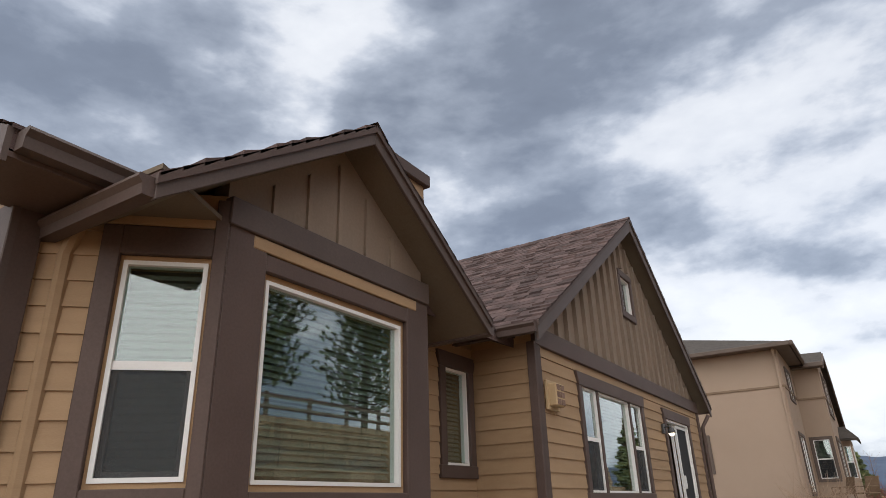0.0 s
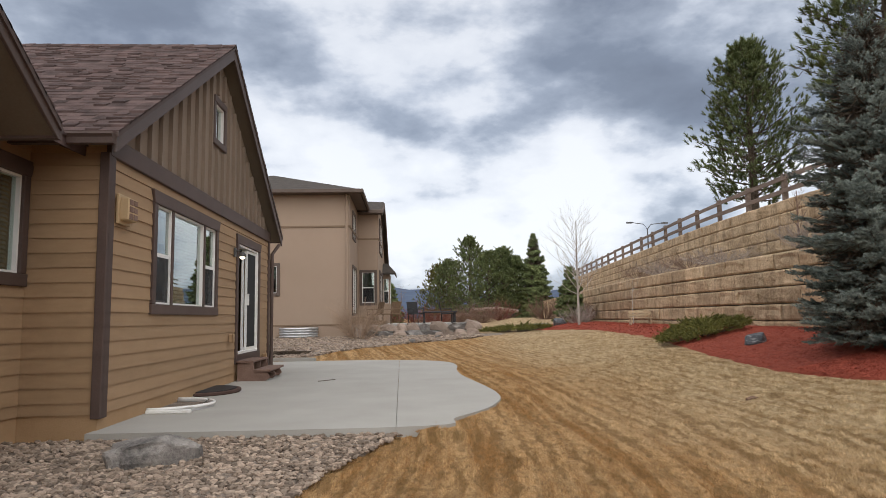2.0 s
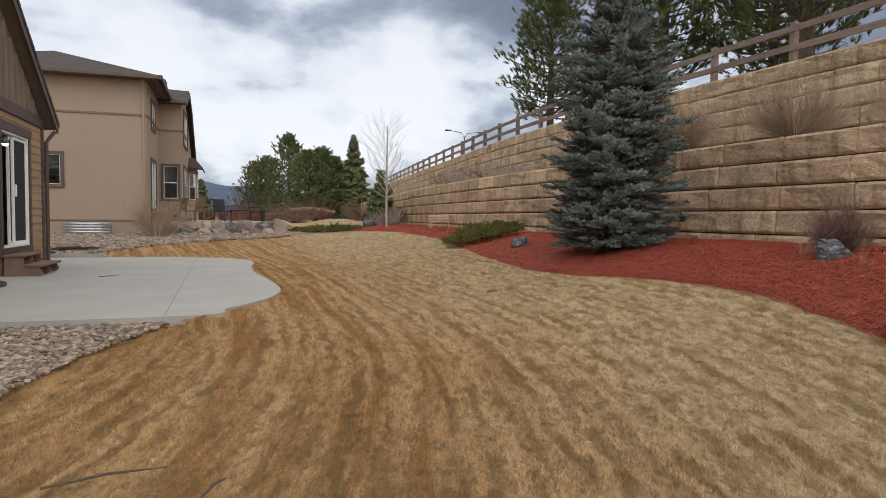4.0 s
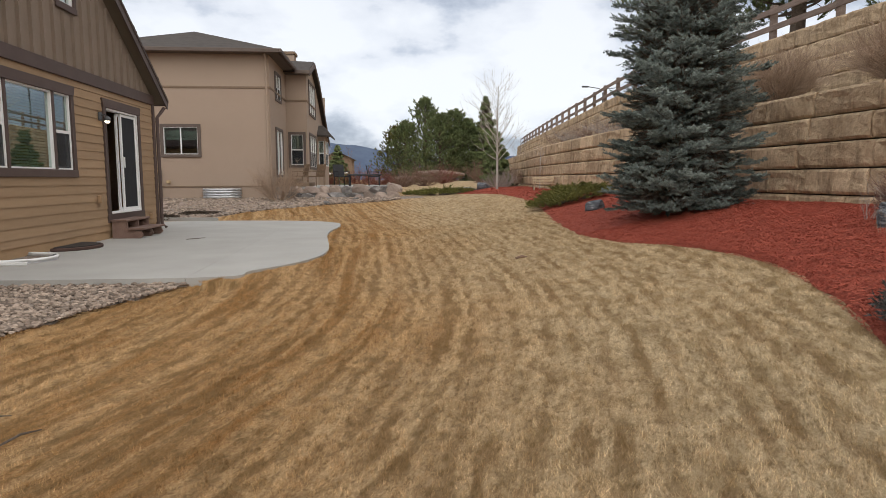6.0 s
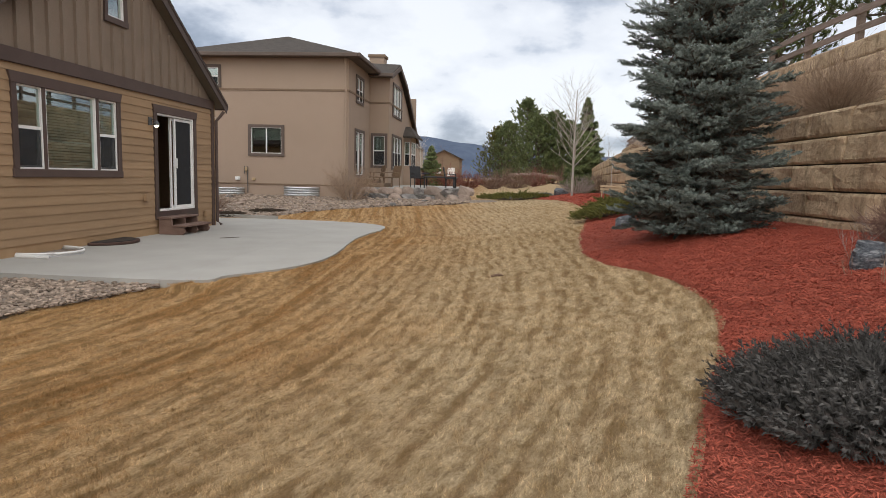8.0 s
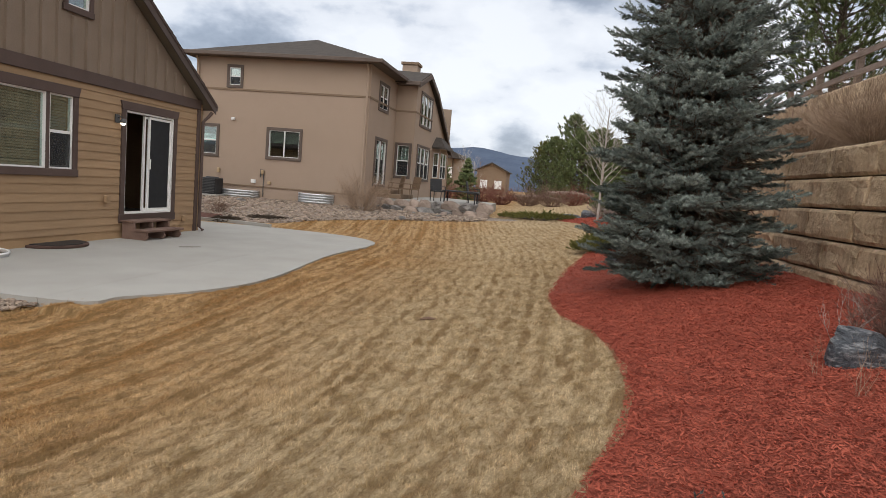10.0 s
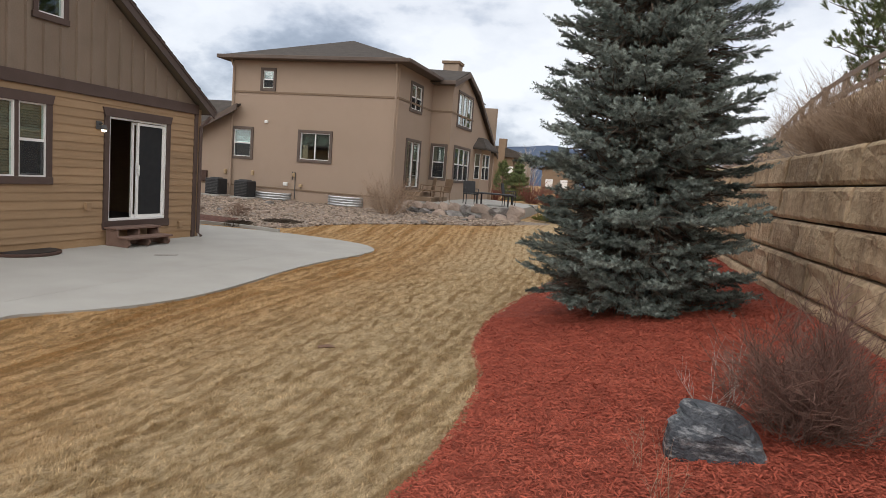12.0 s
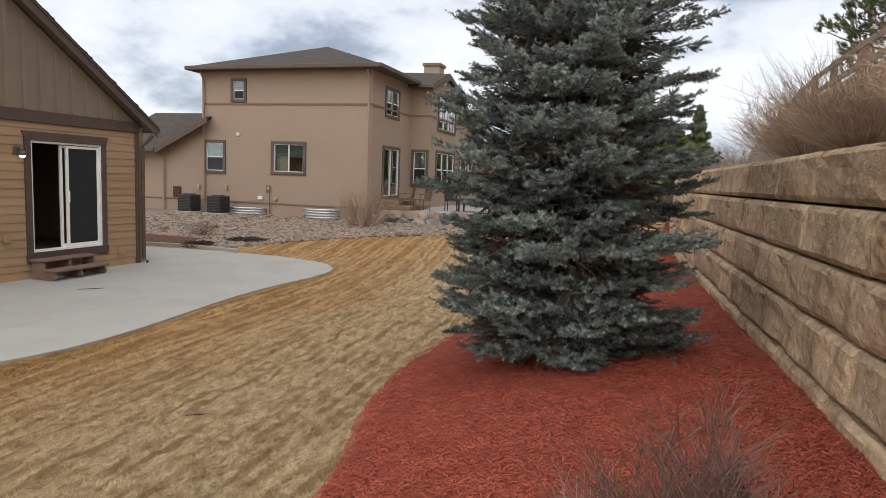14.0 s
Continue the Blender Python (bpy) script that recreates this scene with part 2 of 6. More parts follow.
def glass_pane():
    m = bpy.data.materials.new("window_glass")
    m.use_nodes = True
    n, l = m.node_tree.nodes, m.node_tree.links
    n.clear()
    tr = n.new("ShaderNodeBsdfTransparent")
    tr.inputs[0].default_value = (0.78, 0.9, 0.85, 1)
    gl = n.new("ShaderNodeBsdfGlossy")
    gl.inputs["Roughness"].default_value = 0.01
    lw = n.new("ShaderNodeLayerWeight")
    lw.inputs["Blend"].default_value = 0.5
    pw = n.new("ShaderNodeMath")
    pw.operation = "POWER"
    pw.inputs[1].default_value = 2.6
    l.new(lw.outputs["Facing"], pw.inputs[0])
    fr = n.new("ShaderNodeMath")
    fr.operation = "MULTIPLY_ADD"
    fr.inputs[1].default_value = 0.8
    fr.inputs[2].default_value = 0.19
    l.new(pw.outputs[0], fr.inputs[0])
    nz = n.new("ShaderNodeTexNoise")
    nz.inputs["Scale"].default_value = 1.2
    bp = n.new("ShaderNodeBump")
    bp.inputs["Strength"].default_value = 0.04
    bp.inputs["Distance"].default_value = 0.02
    l.new(nz.outputs["Fac"], bp.inputs["Height"])
    l.new(bp.outputs[0], gl.inputs["Normal"])
    mx = n.new("ShaderNodeMixShader")
    l.new(fr.outputs[0], mx.inputs[0])
    l.new(tr.outputs[0], mx.inputs[1])
    l.new(gl.outputs[0], mx.inputs[2])
    o = n.new("ShaderNodeOutputMaterial")
    l.new(mx.outputs[0], o.inputs[0])
    return m


M["glass"] = glass_pane()


def screen_mesh():
    """Fine insect screen: a dark weave that half hides what is behind."""
    m = bpy.data.materials.new("insect_screen")
    m.use_nodes = True
    n, l = m.node_tree.nodes, m.node_tree.links
    b = n["Principled BSDF"]
    b.inputs["Base Color"].default_value = (0.03, 0.031, 0.033, 1)
    b.inputs["Roughness"].default_value = 0.8
    tr = n.new("ShaderNodeBsdfTransparent")
    mx = n.new("ShaderNodeMixShader")
    mx.inputs[0].default_value = 0.55
    l.new(tr.outputs[0], mx.inputs[1])
    l.new(b.outputs[0], mx.inputs[2])
    l.new(mx.outputs[0], n["Material Output"].inputs[0])
    return m


M["insect"] = screen_mesh()


MOW = [(-6, 2.6), (0, 4.4), (4, 5.7), (8, 5.6), (12, 5.6), (17, 5.2), (24, 3.6)]


def lawn_material(name="dormant_lawn", gain=1.0, blades=False):
    """Dormant turf: straw colours, mowing lines, brown thatch, shade between tufts put into the colour, and a few
    green-grey patches.
    """
    m = bpy.data.materials.new(name)
    m.use_nodes = True
    n, l = m.node_tree.nodes, m.node_tree.links
    b = n["Principled BSDF"]
    b.inputs["Roughness"].default_value = 0.95
    b.inputs["Specular IOR Level"].default_value = 0.1
    geo = n.new("ShaderNodeNewGeometry")

    # the mower followed the curve of the bed: bend x by the edge's offset along y
    sep = n.new("ShaderNodeSeparateXYZ")
    l.new(geo.outputs["Position"], sep.inputs[0])
    yn = n.new("ShaderNodeMapRange")
    yn.inputs["From Min"].default_value, yn.inputs["From Max"].default_value = -6, 24
    l.new(sep.outputs[1], yn.inputs["Value"])
    ramp = n.new("ShaderNodeValToRGB")
    ramp.color_ramp.interpolation = "B_SPLINE"
    e = ramp.color_ramp.elements
    while len(e) < len(MOW):
        e.new(0.5)
    for el, (yy, xx) in zip(e, MOW):
        el.position, el.color = (yy + 6) / 30, (xx / 8, xx / 8, xx / 8, 1)
    l.new(yn.outputs[0], ramp.inputs[0])
    bend = n.new("ShaderNodeMath")
    bend.operation = "MULTIPLY_ADD"
    bend.inputs[1].default_value = -8.0
    l.new(ramp.outputs[0], bend.inputs[0])
    l.new(sep.outputs[0], bend.inputs[2])
    cmb = n.new("ShaderNodeCombineXYZ")
    l.new(bend.outputs[0], cmb.inputs[0])
    l.new(sep.outputs[1], cmb.inputs[1])
    flow = cmb.outputs[0]

    def nz(scale, det, stretch=(1, 1, 1), rot=0.0, rough=0.6, dist=0.0):
        mp = n.new("ShaderNodeMapping")
        mp.inputs["Scale"].default_value = stretch
        mp.inputs["Rotation"].default_value = (0, 0, rot)
        l.new(flow, mp.inputs[0])
        t = n.new("ShaderNodeTexNoise")
        t.inputs["Scale"].default_value = scale
        t.inputs["Detail"].default_value = det
        t.inputs["Roughness"].default_value = rough
        t.inputs["Distortion"].default_value = dist
        l.new(mp.outputs[0], t.inputs["Vector"])
        return t.outputs["Fac"]

    def rng(v, a, c, lo=0.0, hi=1.0):
        r = n.new("ShaderNodeMapRange")
        for k, x in zip(("From Min", "From Max", "To Min", "To Max"), (a, c, lo, hi)):
            r.inputs[k].default_value = x
        l.new(v, r.inputs["Value"])
        return r.outputs[0]

    def mixc(f, a, c):
        x = n.new("ShaderNodeMix")
        x.data_type = "RGBA"
        l.new(f, x.inputs["Factor"])
        for key, v in (("A", a), ("B", c)):
            if isinstance(v, tuple):
                x.inputs[key].default_value = (*v, 1)
            else:
                l.new(v, x.inputs[key])
        return x.outputs["Result"]

    fine = nz(70, 5, (1, 0.6, 1), 0, 0.75)
    tuft = nz(8, 6, (1, 0.5, 1), 0.08, 0.7, 0.3)
    clod = nz(24, 5, (1, 0.45, 1), 0.1, 0.7, 0.3)
    lines = nz(3.8, 6, (1.0, 0.06, 1), 0.0, 0.68, 0.3)
    patch = nz(0.35, 4)
    sway = nz(3.2, 4, (1, 0.4, 1), 0.0, 0.65)
    comb = n.new("ShaderNodeTexWave")
    comb.wave_type, comb.bands_direction, comb.wave_profile = "BANDS", "X", "SIN"
    comb.inputs["Scale"].default_value = 1.55
    comb.inputs["Distortion"].default_value = 5.5
    comb.inputs["Detail"].default_value = 3.0
    comb.inputs["Detail Scale"].default_value = 2.6
    comb.inputs["Detail Roughness"].default_value = 0.6
    squeeze = n.new("ShaderNodeMapping")
    squeeze.inputs["Scale"].default_value = (1, 0.42, 1)
    l.new(flow, squeeze.inputs[0])
    l.new(squeeze.outputs[0], comb.inputs["Vector"])
    rows = n.new("ShaderNodeMath")
    rows.operation = "MULTIPLY"
    l.new(rng(comb.outputs["Fac"], 0.28, 0.85), rows.inputs[0])
    l.new(rng(sway, 0.38, 0.6, 0.05, 1.0), rows.inputs[1])
    straw = mixc(rng(fine, 0.32, 0.68), (0.33, 0.193, 0.086), (0.7, 0.47, 0.245))
    brown = mixc(rng(fine, 0.3, 0.7), (0.16, 0.068, 0.02), (0.4, 0.205, 0.066))
    pale = mixc(rng(fine, 0.3, 0.7), (0.35, 0.26, 0.15), (0.78, 0.61, 0.385))
    col = mixc(rng(lines, 0.45, 0.6, 0.0, 0.8), straw, brown)
    add = n.new("ShaderNodeMath")
    add.operation = "MULTIPLY_ADD"
    l.new(patch, add.inputs[0])
    add.inputs[1].default_value = 3.0
    l.new(sep.outputs[0], add.inputs[2])
    col = mixc(rng(add.outputs[0], 3.3, 5.4, 0, 0.9), col, pale)
    strip = rng(add.outputs[0], 3.6, 6.4, 1.0, 0.9)
    fade = n.new("ShaderNodeMath")
    fade.operation = "MULTIPLY"
    l.new(rows.outputs[0], fade.inputs[0])
    l.new(strip, fade.inputs[1])
    # dark rows, tufts, clods, clumps: brown thatch plus tuft shade painted in
    col = mixc(rng(fade.outputs[0], 0.1, 0.9, 0.0, 0.72), col, (0.2, 0.114, 0.045))
    col = mixc(rng(tuft, 0.48, 0.62, 0.0, 0.55), col, (0.21, 0.13, 0.055))
    col = mixc(rng(clod, 0.5, 0.64, 0.0, 0.6), col, (0.16, 0.1, 0.043))
    clump = nz(6.5, 4, (1, 0.8, 1), 0.5, 0.6, 0.5)
    gate = n.new("ShaderNodeMath")
    gate.operation = "MULTIPLY"
    l.new(rng(clump, 0.47, 0.6), gate.inputs[0])
    l.new(rng(add.outputs[0], 3.8, 5.6, 0.05, 0.45), gate.inputs[1])
    col = mixc(gate.outputs[0], col, (0.25, 0.17, 0.08))
    if blades:
        vr = rng(geo.outputs["Random Per Island"], 0, 1, gain * 0.72, gain * 1.25)
        hs = n.new("ShaderNodeHueSaturation")
        l.new(vr, hs.inputs["Value"])
        l.new(col, hs.inputs["Color"])
        l.new(hs.outputs[0], b.inputs["Base Color"])
        return m
    l.new(col, b.inputs["Base Color"])
    h = n.new("ShaderNodeMath")
    h.operation = "MULTIPLY_ADD"
    l.new(tuft, h.inputs[0])
    h.inputs[1].default_value = 1.6
    l.new(fine, h.inputs[2])
    bp = n.new("ShaderNodeBump")
    bp.inputs["Strength"].default_value = 0.9
    bp.inputs["Distance"].default_value = 0.035
    l.new(h.outputs[0], bp.inputs["Height"])
    l.new(bp.outputs[0], b.inputs["Normal"])
    return m


M["lawn"] = lawn_material()
M["grassblade"] = lawn_material("dormant_grass_blades", 1.2, True)

# ---- building blocks ----
class Mesh:
    """Collects vertices and faces, and becomes one mesh object."""

    def __init__(self):
        self.v, self.f = [], []

    def add(self, verts, faces):
        o = len(self.v)
        self.v += [tuple(p) for p in verts]
        self.f += [tuple(i + o for i in q) for q in faces]
        return self

    def box(self, x0, x1, y0, y1, z0, z1):
        x0, x1, y0, y1, z0, z1 = min(x0, x1), max(x0, x1), min(y0, y1), max(y0, y1), min(z0, z1), max(z0, z1)
        v = [(x0, y0, z0), (x1, y0, z0), (x1, y1, z0), (x0, y1, z0), (x0, y0, z1), (x1, y0, z1), (x1, y1, z1), (x0, y1, z1)]
        return self.add(v, [(0, 3, 2, 1), (4, 5, 6, 7), (0, 1, 5, 4), (1, 2, 6, 5), (2, 3, 7, 6), (3, 0, 4, 7)])

    def prism(self, poly, axis, a, b):
        """Extrudes a polygon given in the other two axes (in order) from a to b along the axis."""
        n = len(poly)
        put = {"x": lambda p, c: (c, p[0], p[1]), "y": lambda p, c: (p[0], c, p[1]), "z": lambda p, c: (p[0], p[1], c)}[axis]
        v = [put(p, a) for p in poly] + [put(p, b) for p in poly]
        f = [tuple(range(n))[::-1], tuple(range(n, 2 * n))] + [(i, (i + 1) % n, n + (i + 1) % n, n + i) for i in range(n)]
        return self.add(v, f)

    def tube(self, pts, radii, sides=6):
        rings = []
        pts = [Vector(p) for p in pts]
        for i, p in enumerate(pts):
            d = (pts[min(i + 1, len(pts) - 1)] - pts[max(i - 1, 0)]).normalized()
            u = d.orthogonal().normalized()
            w = d.cross(u)
            rings.append([p + radii[i] * (math.cos(6.28318 * k / sides) * u + math.sin(6.28318 * k / sides) * w) for k in range(sides)])
        v = [q for r in rings for q in r]
        f = [(i * sides + k, i * sides + (k + 1) % sides, (i + 1) * sides + (k + 1) % sides, (i + 1) * sides + k) for i in range(len(pts) - 1) for k in range(sides)]
        f += [tuple(range(sides))[::-1], tuple(range((len(pts) - 1) * sides, len(pts) * sides))]
        return self.add(v, f)

    def data(self, name, mat, bevel=0.0, smooth=False, weld=False):
        me = bpy.data.meshes.new(name)
        me.from_pydata(self.v, [], self.f)
        bm = bmesh.new()
        bm.from_mesh(me)
        if weld:
            bmesh.ops.remove_doubles(bm, verts=bm.verts, dist=1e-5)
        else:
            bmesh.ops.recalc_face_normals(bm, faces=bm.faces)
        if bevel:
            bmesh.ops.bevel(bm, geom=bm.edges[:], offset=bevel, segments=1, affect="EDGES", clamp_overlap=True)
        bm.to_mesh(me)
        bm.free()
        if smooth:
            me.polygons.foreach_set("use_smooth", [True] * len(me.polygons))
        me.materials.append(mat)
        return me


def thing(name, label, category, at=(0, 0, 0), group="", kind=""):
    ob = new(name)
    ob.location = at
    return tagged(ob, label, category, group, kind)


def part(name, mesh, mat, parent=None, label="", bevel=0.0, smooth=False, kind=""):
    ob = new(name, mesh.data(name, mat, bevel, smooth) if isinstance(mesh, Mesh) else mesh)
    if parent is not None:
        ob.parent = parent
        ob.matrix_parent_inverse = Matrix.Translation(-parent_place(parent))
    return tagged(ob, label, kind=kind)


def parent_place(ob):
    p = Vector((0, 0, 0))
    while ob is not None:
        p += ob.location
        ob = ob.parent
    return p


def raw(name, verts, faces, mat, smooth=False):
    me = bpy.data.meshes.new(name)
    me.from_pydata(verts, [], faces)
    if smooth:
        me.polygons.foreach_set("use_smooth", [True] * len(me.polygons))
    me.materials.append(mat)
    return me


def tri_mesh(name, verts, mat, corners=3):
    """A mesh of loose triangles or quads from an array (n, corners, 3)."""
    verts = np.asarray(verts, dtype=np.float32)
    n = len(verts)
    me = bpy.data.meshes.new(name)
    me.vertices.add(n * corners)
    me.vertices.foreach_set("co", verts.reshape(-1))
    me.loops.add(n * corners)
    me.loops.foreach_set("vertex_index", np.arange(n * corners, dtype=np.int32))
    me.polygons.add(n)
    me.polygons.foreach_set("loop_start", np.arange(0, n * corners, corners, dtype=np.int32))
    me.update(calc_edges=True)
    me.materials.append(mat)
    return me


def smoothstep(a, b, x):
    t = min(1.0, max(0.0, (x - a) / (b - a)))
    return t * t * (3 - 2 * t)


RISE_X = (-60, 2.5, 3.4, 4.0, 4.7, 5.2, 5.75, 6.3, 6.8, 7.3, 8.0, 8.8, 60)
RISE_Z = (-0.13, -0.12, -0.06, 0.02, 0.11, 0.17, 0.28, 0.40, 0.54, 0.65, 0.71, 0.74, 0.74)


PATIO = [(-3.0, 6.26), (0.13, 6.22), (0.5, 6.72), (0.93, 7.4), (1.2, 8.2), (1.26, 9.0), (1.2, 9.9), (1.08, 11.0), (0.98, 12.2), (1.0, 13.4), (1.08, 14.3), (1.03, 15.3), (0.8, 15.9), (0.2, 16.5), (-1.1, 16.93), (-3.0, 17.05), (-6.2, 16.7)]


def ground(x, y):
    """Height of the land: level by the house, a bank up to the block wall, rising gently towards the neighbours."""
    a = sum(float(np.interp(x + d, RISE_X, RISE_Z)) for d in (-0.25, 0, 0.25)) / 3
    w = min(1.0, max(0.0, (8.2 - x) / 5.5))
    b = 0.09 * smoothstep(4, 11, y) * w + 0.42 * smoothstep(15.5, 26, y) * w + 0.25 * smoothstep(25, 45, y)
    g = a + b
    if 6.0 < y < 17.2:
        # the turf meets the patio's curved edge almost flush
        e = x - float(np.interp(y, [p[1] for p in PATIO[1:14]], [p[0] for p in PATIO[1:14]]))
        if -0.06 < e < 1.0:
            k = smoothstep(1.0, 0.1, e)
            g = g * (1 - k) - 0.022 * k
    return g


def relief(x, y):
    """Tufty unevenness of the turf, drawn out along the mower's path."""
    u = x - float(np.interp(y, [p[0] for p in MOW], [p[1] for p in MOW]))
    k = min(1.0, max(0.0, (x - 1.5) / 3.0))
    r = 0.02 * noise.noise((u * 7.5, y * 2.4, 3)) + 0.034 * k * noise.noise((u * 8.5, y * 5.5, 13)) + 0.014 * noise.noise((u * 16, y * 9, 8)) + 0.012 * noise.noise((u * 2.2, y * 0.5, 5))
    return r * (1 - smoothstep(-0.25, 0.0, x - x_on(MULCH_EDGE, y)))


def catmull(pts, steps=6):
    out = []
    n = len(pts)
    for i in range(n - 1):
        p0, p1, p2, p3 = (np.array(pts[min(max(k, 0), n - 1)], float) for k in (i - 1, i, i + 1, i + 2))
        for s in range(steps):
            t = s / steps
            out.append(tuple(0.5 * (2 * p1 + (p2 - p0) * t + (2 * p0 - 5 * p1 + 4 * p2 - p3) * t * t + (3 * p1 - p0 - 3 * p2 + p3) * t ** 3)))
    out.append(tuple(pts[-1]))
    return out

# ---- land ----
def grid_lines(lo, hi, near_lo, near_hi, fine, coarse_ratio=1.35):
    a = list(np.arange(near_lo, near_hi + 1e-6, fine))
    s, x = fine, near_hi
    while x < hi:
        s *= coarse_ratio
        x += s
        a.append(min(x, hi))
    s, x = fine, near_lo
    while x > lo:
        s *= coarse_ratio
        x -= s
        a.insert(0, max(x, lo))
    return a


# the block wall's line in plan and the shape of the beds
WALL = catmull([(9.6, -16), (9.25, -5), (9.06, 0), (8.83, 5), (8.64, 9), (8.45, 13), (8.3, 17.5), (8.5, 24), (9.25, 31.5), (9.9, 38), (11.2, 50), (12.8, 64)], 10)
MULCH_EDGE = catmull([(3.2, -6), (3.9, -2), (4.55, 0.5), (4.82, 1.3), (5.15, 2.2), (5.52, 3.1), (5.84, 4.3), (5.86, 5.3), (5.76, 6.2), (5.44, 7.3), (5.3, 8.6), (5.38, 9.8), (5.56, 11.3), (5.85, 13), (6.35, 16.5), (6.5, 20), (6.2, 24), (5.4, 27.5), (6.6, 29.5)], 6)
GRAVEL_EDGE = [(-1.5, -6), (-1.35, -1), (-1.2, 1.5), (-1.07, 2.9), (-0.94, 3.46), (-0.77, 4.26), (-0.48, 5.24), (-0.05, 6.25)]


def x_on(line, y):
    return float(np.interp(y, [p[1] for p in line], [p[0] for p in line]))


gx, gy = grid_lines(-1500, 1500, -1.6, 6.6, 0.045), grid_lines(-1500, 1500, -1.5, 15.5, 0.06, 1.2)
gv = []
for y in gy:
    for x in gx:
        bump = 0.012 * noise.noise((x * 1.3, y * 1.3, 0)) + 0.015 * noise.noise((x * 0.4, y * 0.4, 3))
        if -2 < x < 7 and -2 < y < 16:
            bump = bump * 0.5 + relief(x, y) - 0.004
        gv.append((x, y, ground(x, y) + (bump if abs(x) < 40 and abs(y) < 60 else 0)))
nx = len(gx)
gf = [(j * nx + i, j * nx + i + 1, (j + 1) * nx + i + 1, (j + 1) * nx + i) for j in range(len(gy) - 1) for i in range(nx - 1)]
lawn = new("ground", raw("ground", gv, gf, M["lawn"], True))
tagged(lawn, "dormant straw-coloured mown lawn", "lawn", kind="structure")

def bed(name, ya, yb, step, left, right, n, lift, mat, label, category):
    ys = np.arange(ya, yb + 1e-6, step)
    v, f = [], []
    for j, y in enumerate(ys):
        a, b = left(y), right(y)
        for i in range(n + 1):
            x = a + (b - a) * i / n
            edge = min(1.0, min(abs(x - a), abs(x - b)) / 0.12)
            z = ground(x, y) + lift * edge - 0.045 * (1 - edge) + 0.02 * edge * noise.noise((x * 3, y * 3, 1))
            v.append((x, y, z))
    for j in range(len(ys) - 1):
        for i in range(n):
            k = j * (n + 1) + i
            f.append((k, k + 1, k + n + 2, k + n + 1))
    ob = new(name, raw(name, v, f, mat, True))
    return tagged(ob, label, category, kind="structure")


bed("mulch_bed", -14, 29.5, 0.12, lambda y: x_on(MULCH_EDGE, y) + 0.03 * math.sin(y * 7) * math.sin(y * 2.3), lambda y: x_on(WALL, y) + 0.15, 40, 0.035, M["mulchbed"], "bed of shredded red bark mulch below the block wall", "mulch bed")
bed("gravel_bed", -14, 6.28, 0.12, lambda y: -4.05, lambda y: x_on(GRAVEL_EDGE, y) + 0.04 * math.sin(y * 6), 24, 0.03, M["gravelbed"], "bed of mixed river gravel beside the house", "gravel bed")


def bed_far_left(y):
    return -14.0


def bed_far_right(y):
    return float(np.interp(y, (17.3, 18.2, 19.4, 20.6, 22.0, 23.2, 26), (-3.4, -2.7, -2.2, -1.2, 0.6, 2.4, 4.4)))


bed("gravel_bed_far", 17.2, 25.6, 0.2, bed_far_left, bed_far_right, 40, 0.04, M["gravelbed"], "bed of pale river rock along the neighbouring house", "gravel bed")

bed("mulch_bed_far", 17.2, 18.5, 0.13, lambda y: -8.5, lambda y: -4.4 + 0.3 * math.sin(y * 3), 20, 0.075, M["oldmulch"], "strip of faded red-brown bark mulch between patio and river rock", "mulch bed")

# pale edging strip behind the patio
edge_pts = catmull([(-8.0, 15.9), (-6.4, 16.75), (-5.3, 17.1), (-4.1, 17.2), (-3.2, 17.12), (-2.5, 17.0)], 6)
em = Mesh()
for (a, b), (c, d) in zip(edge_pts, edge_pts[1:]):
    t = Vector((c - a, d - b)).normalized() * 0.05
    P = [(a + t.y, b - t.x), (c + t.y, d - t.x), (c - t.y, d + t.x), (a - t.y, b + t.x)]
    em.add([(x, y, z) for z in (-0.15, 0.09) for x, y in P], [(4, 5, 6, 7), (0, 1, 5, 4), (1, 2, 6, 5), (2, 3, 7, 6), (3, 0, 4, 7)])
tagged(new("lawn_edging", em.data("lawn_edging", M["concrete"])), "pale concrete edging strip behind the patio", "edging", kind="structure")

# patio slab with a joint cut in it
rim = [(-7.0, 16.6), (-7.0, 14.3), (-3.22, 14.3), (-3.22, 6.26)]
outline = catmull(PATIO, 5) + rim


def cut(poly, x, keep_left):
    out = []
    for (a, b) in zip(poly, poly[1:] + poly[:1]):
        ina, inb = (a[0] <= x) == keep_left, (b[0] <= x) == keep_left
        if ina:
            out.append(a)
        if ina != inb:
            t = (x - a[0]) / (b[0] - a[0])
            out.append((x, a[1] + t * (b[1] - a[1])))
    return out


patio = thing("patio", "pale grey poured concrete patio slab with curved edges", "patio", (0, 0, 0), kind="structure")
for keep, jx in ((True, -0.1425), (False, -0.1375)):
    pm = Mesh().prism([(x - 0.0117 * (y - 6.1), y) for x, y in cut([(x + 0.0117 * (y - 6.1), y) for x, y in outline], jx, keep)], "z", -0.22, 0.0)
    part("slab", pm, M["concrete"], patio)

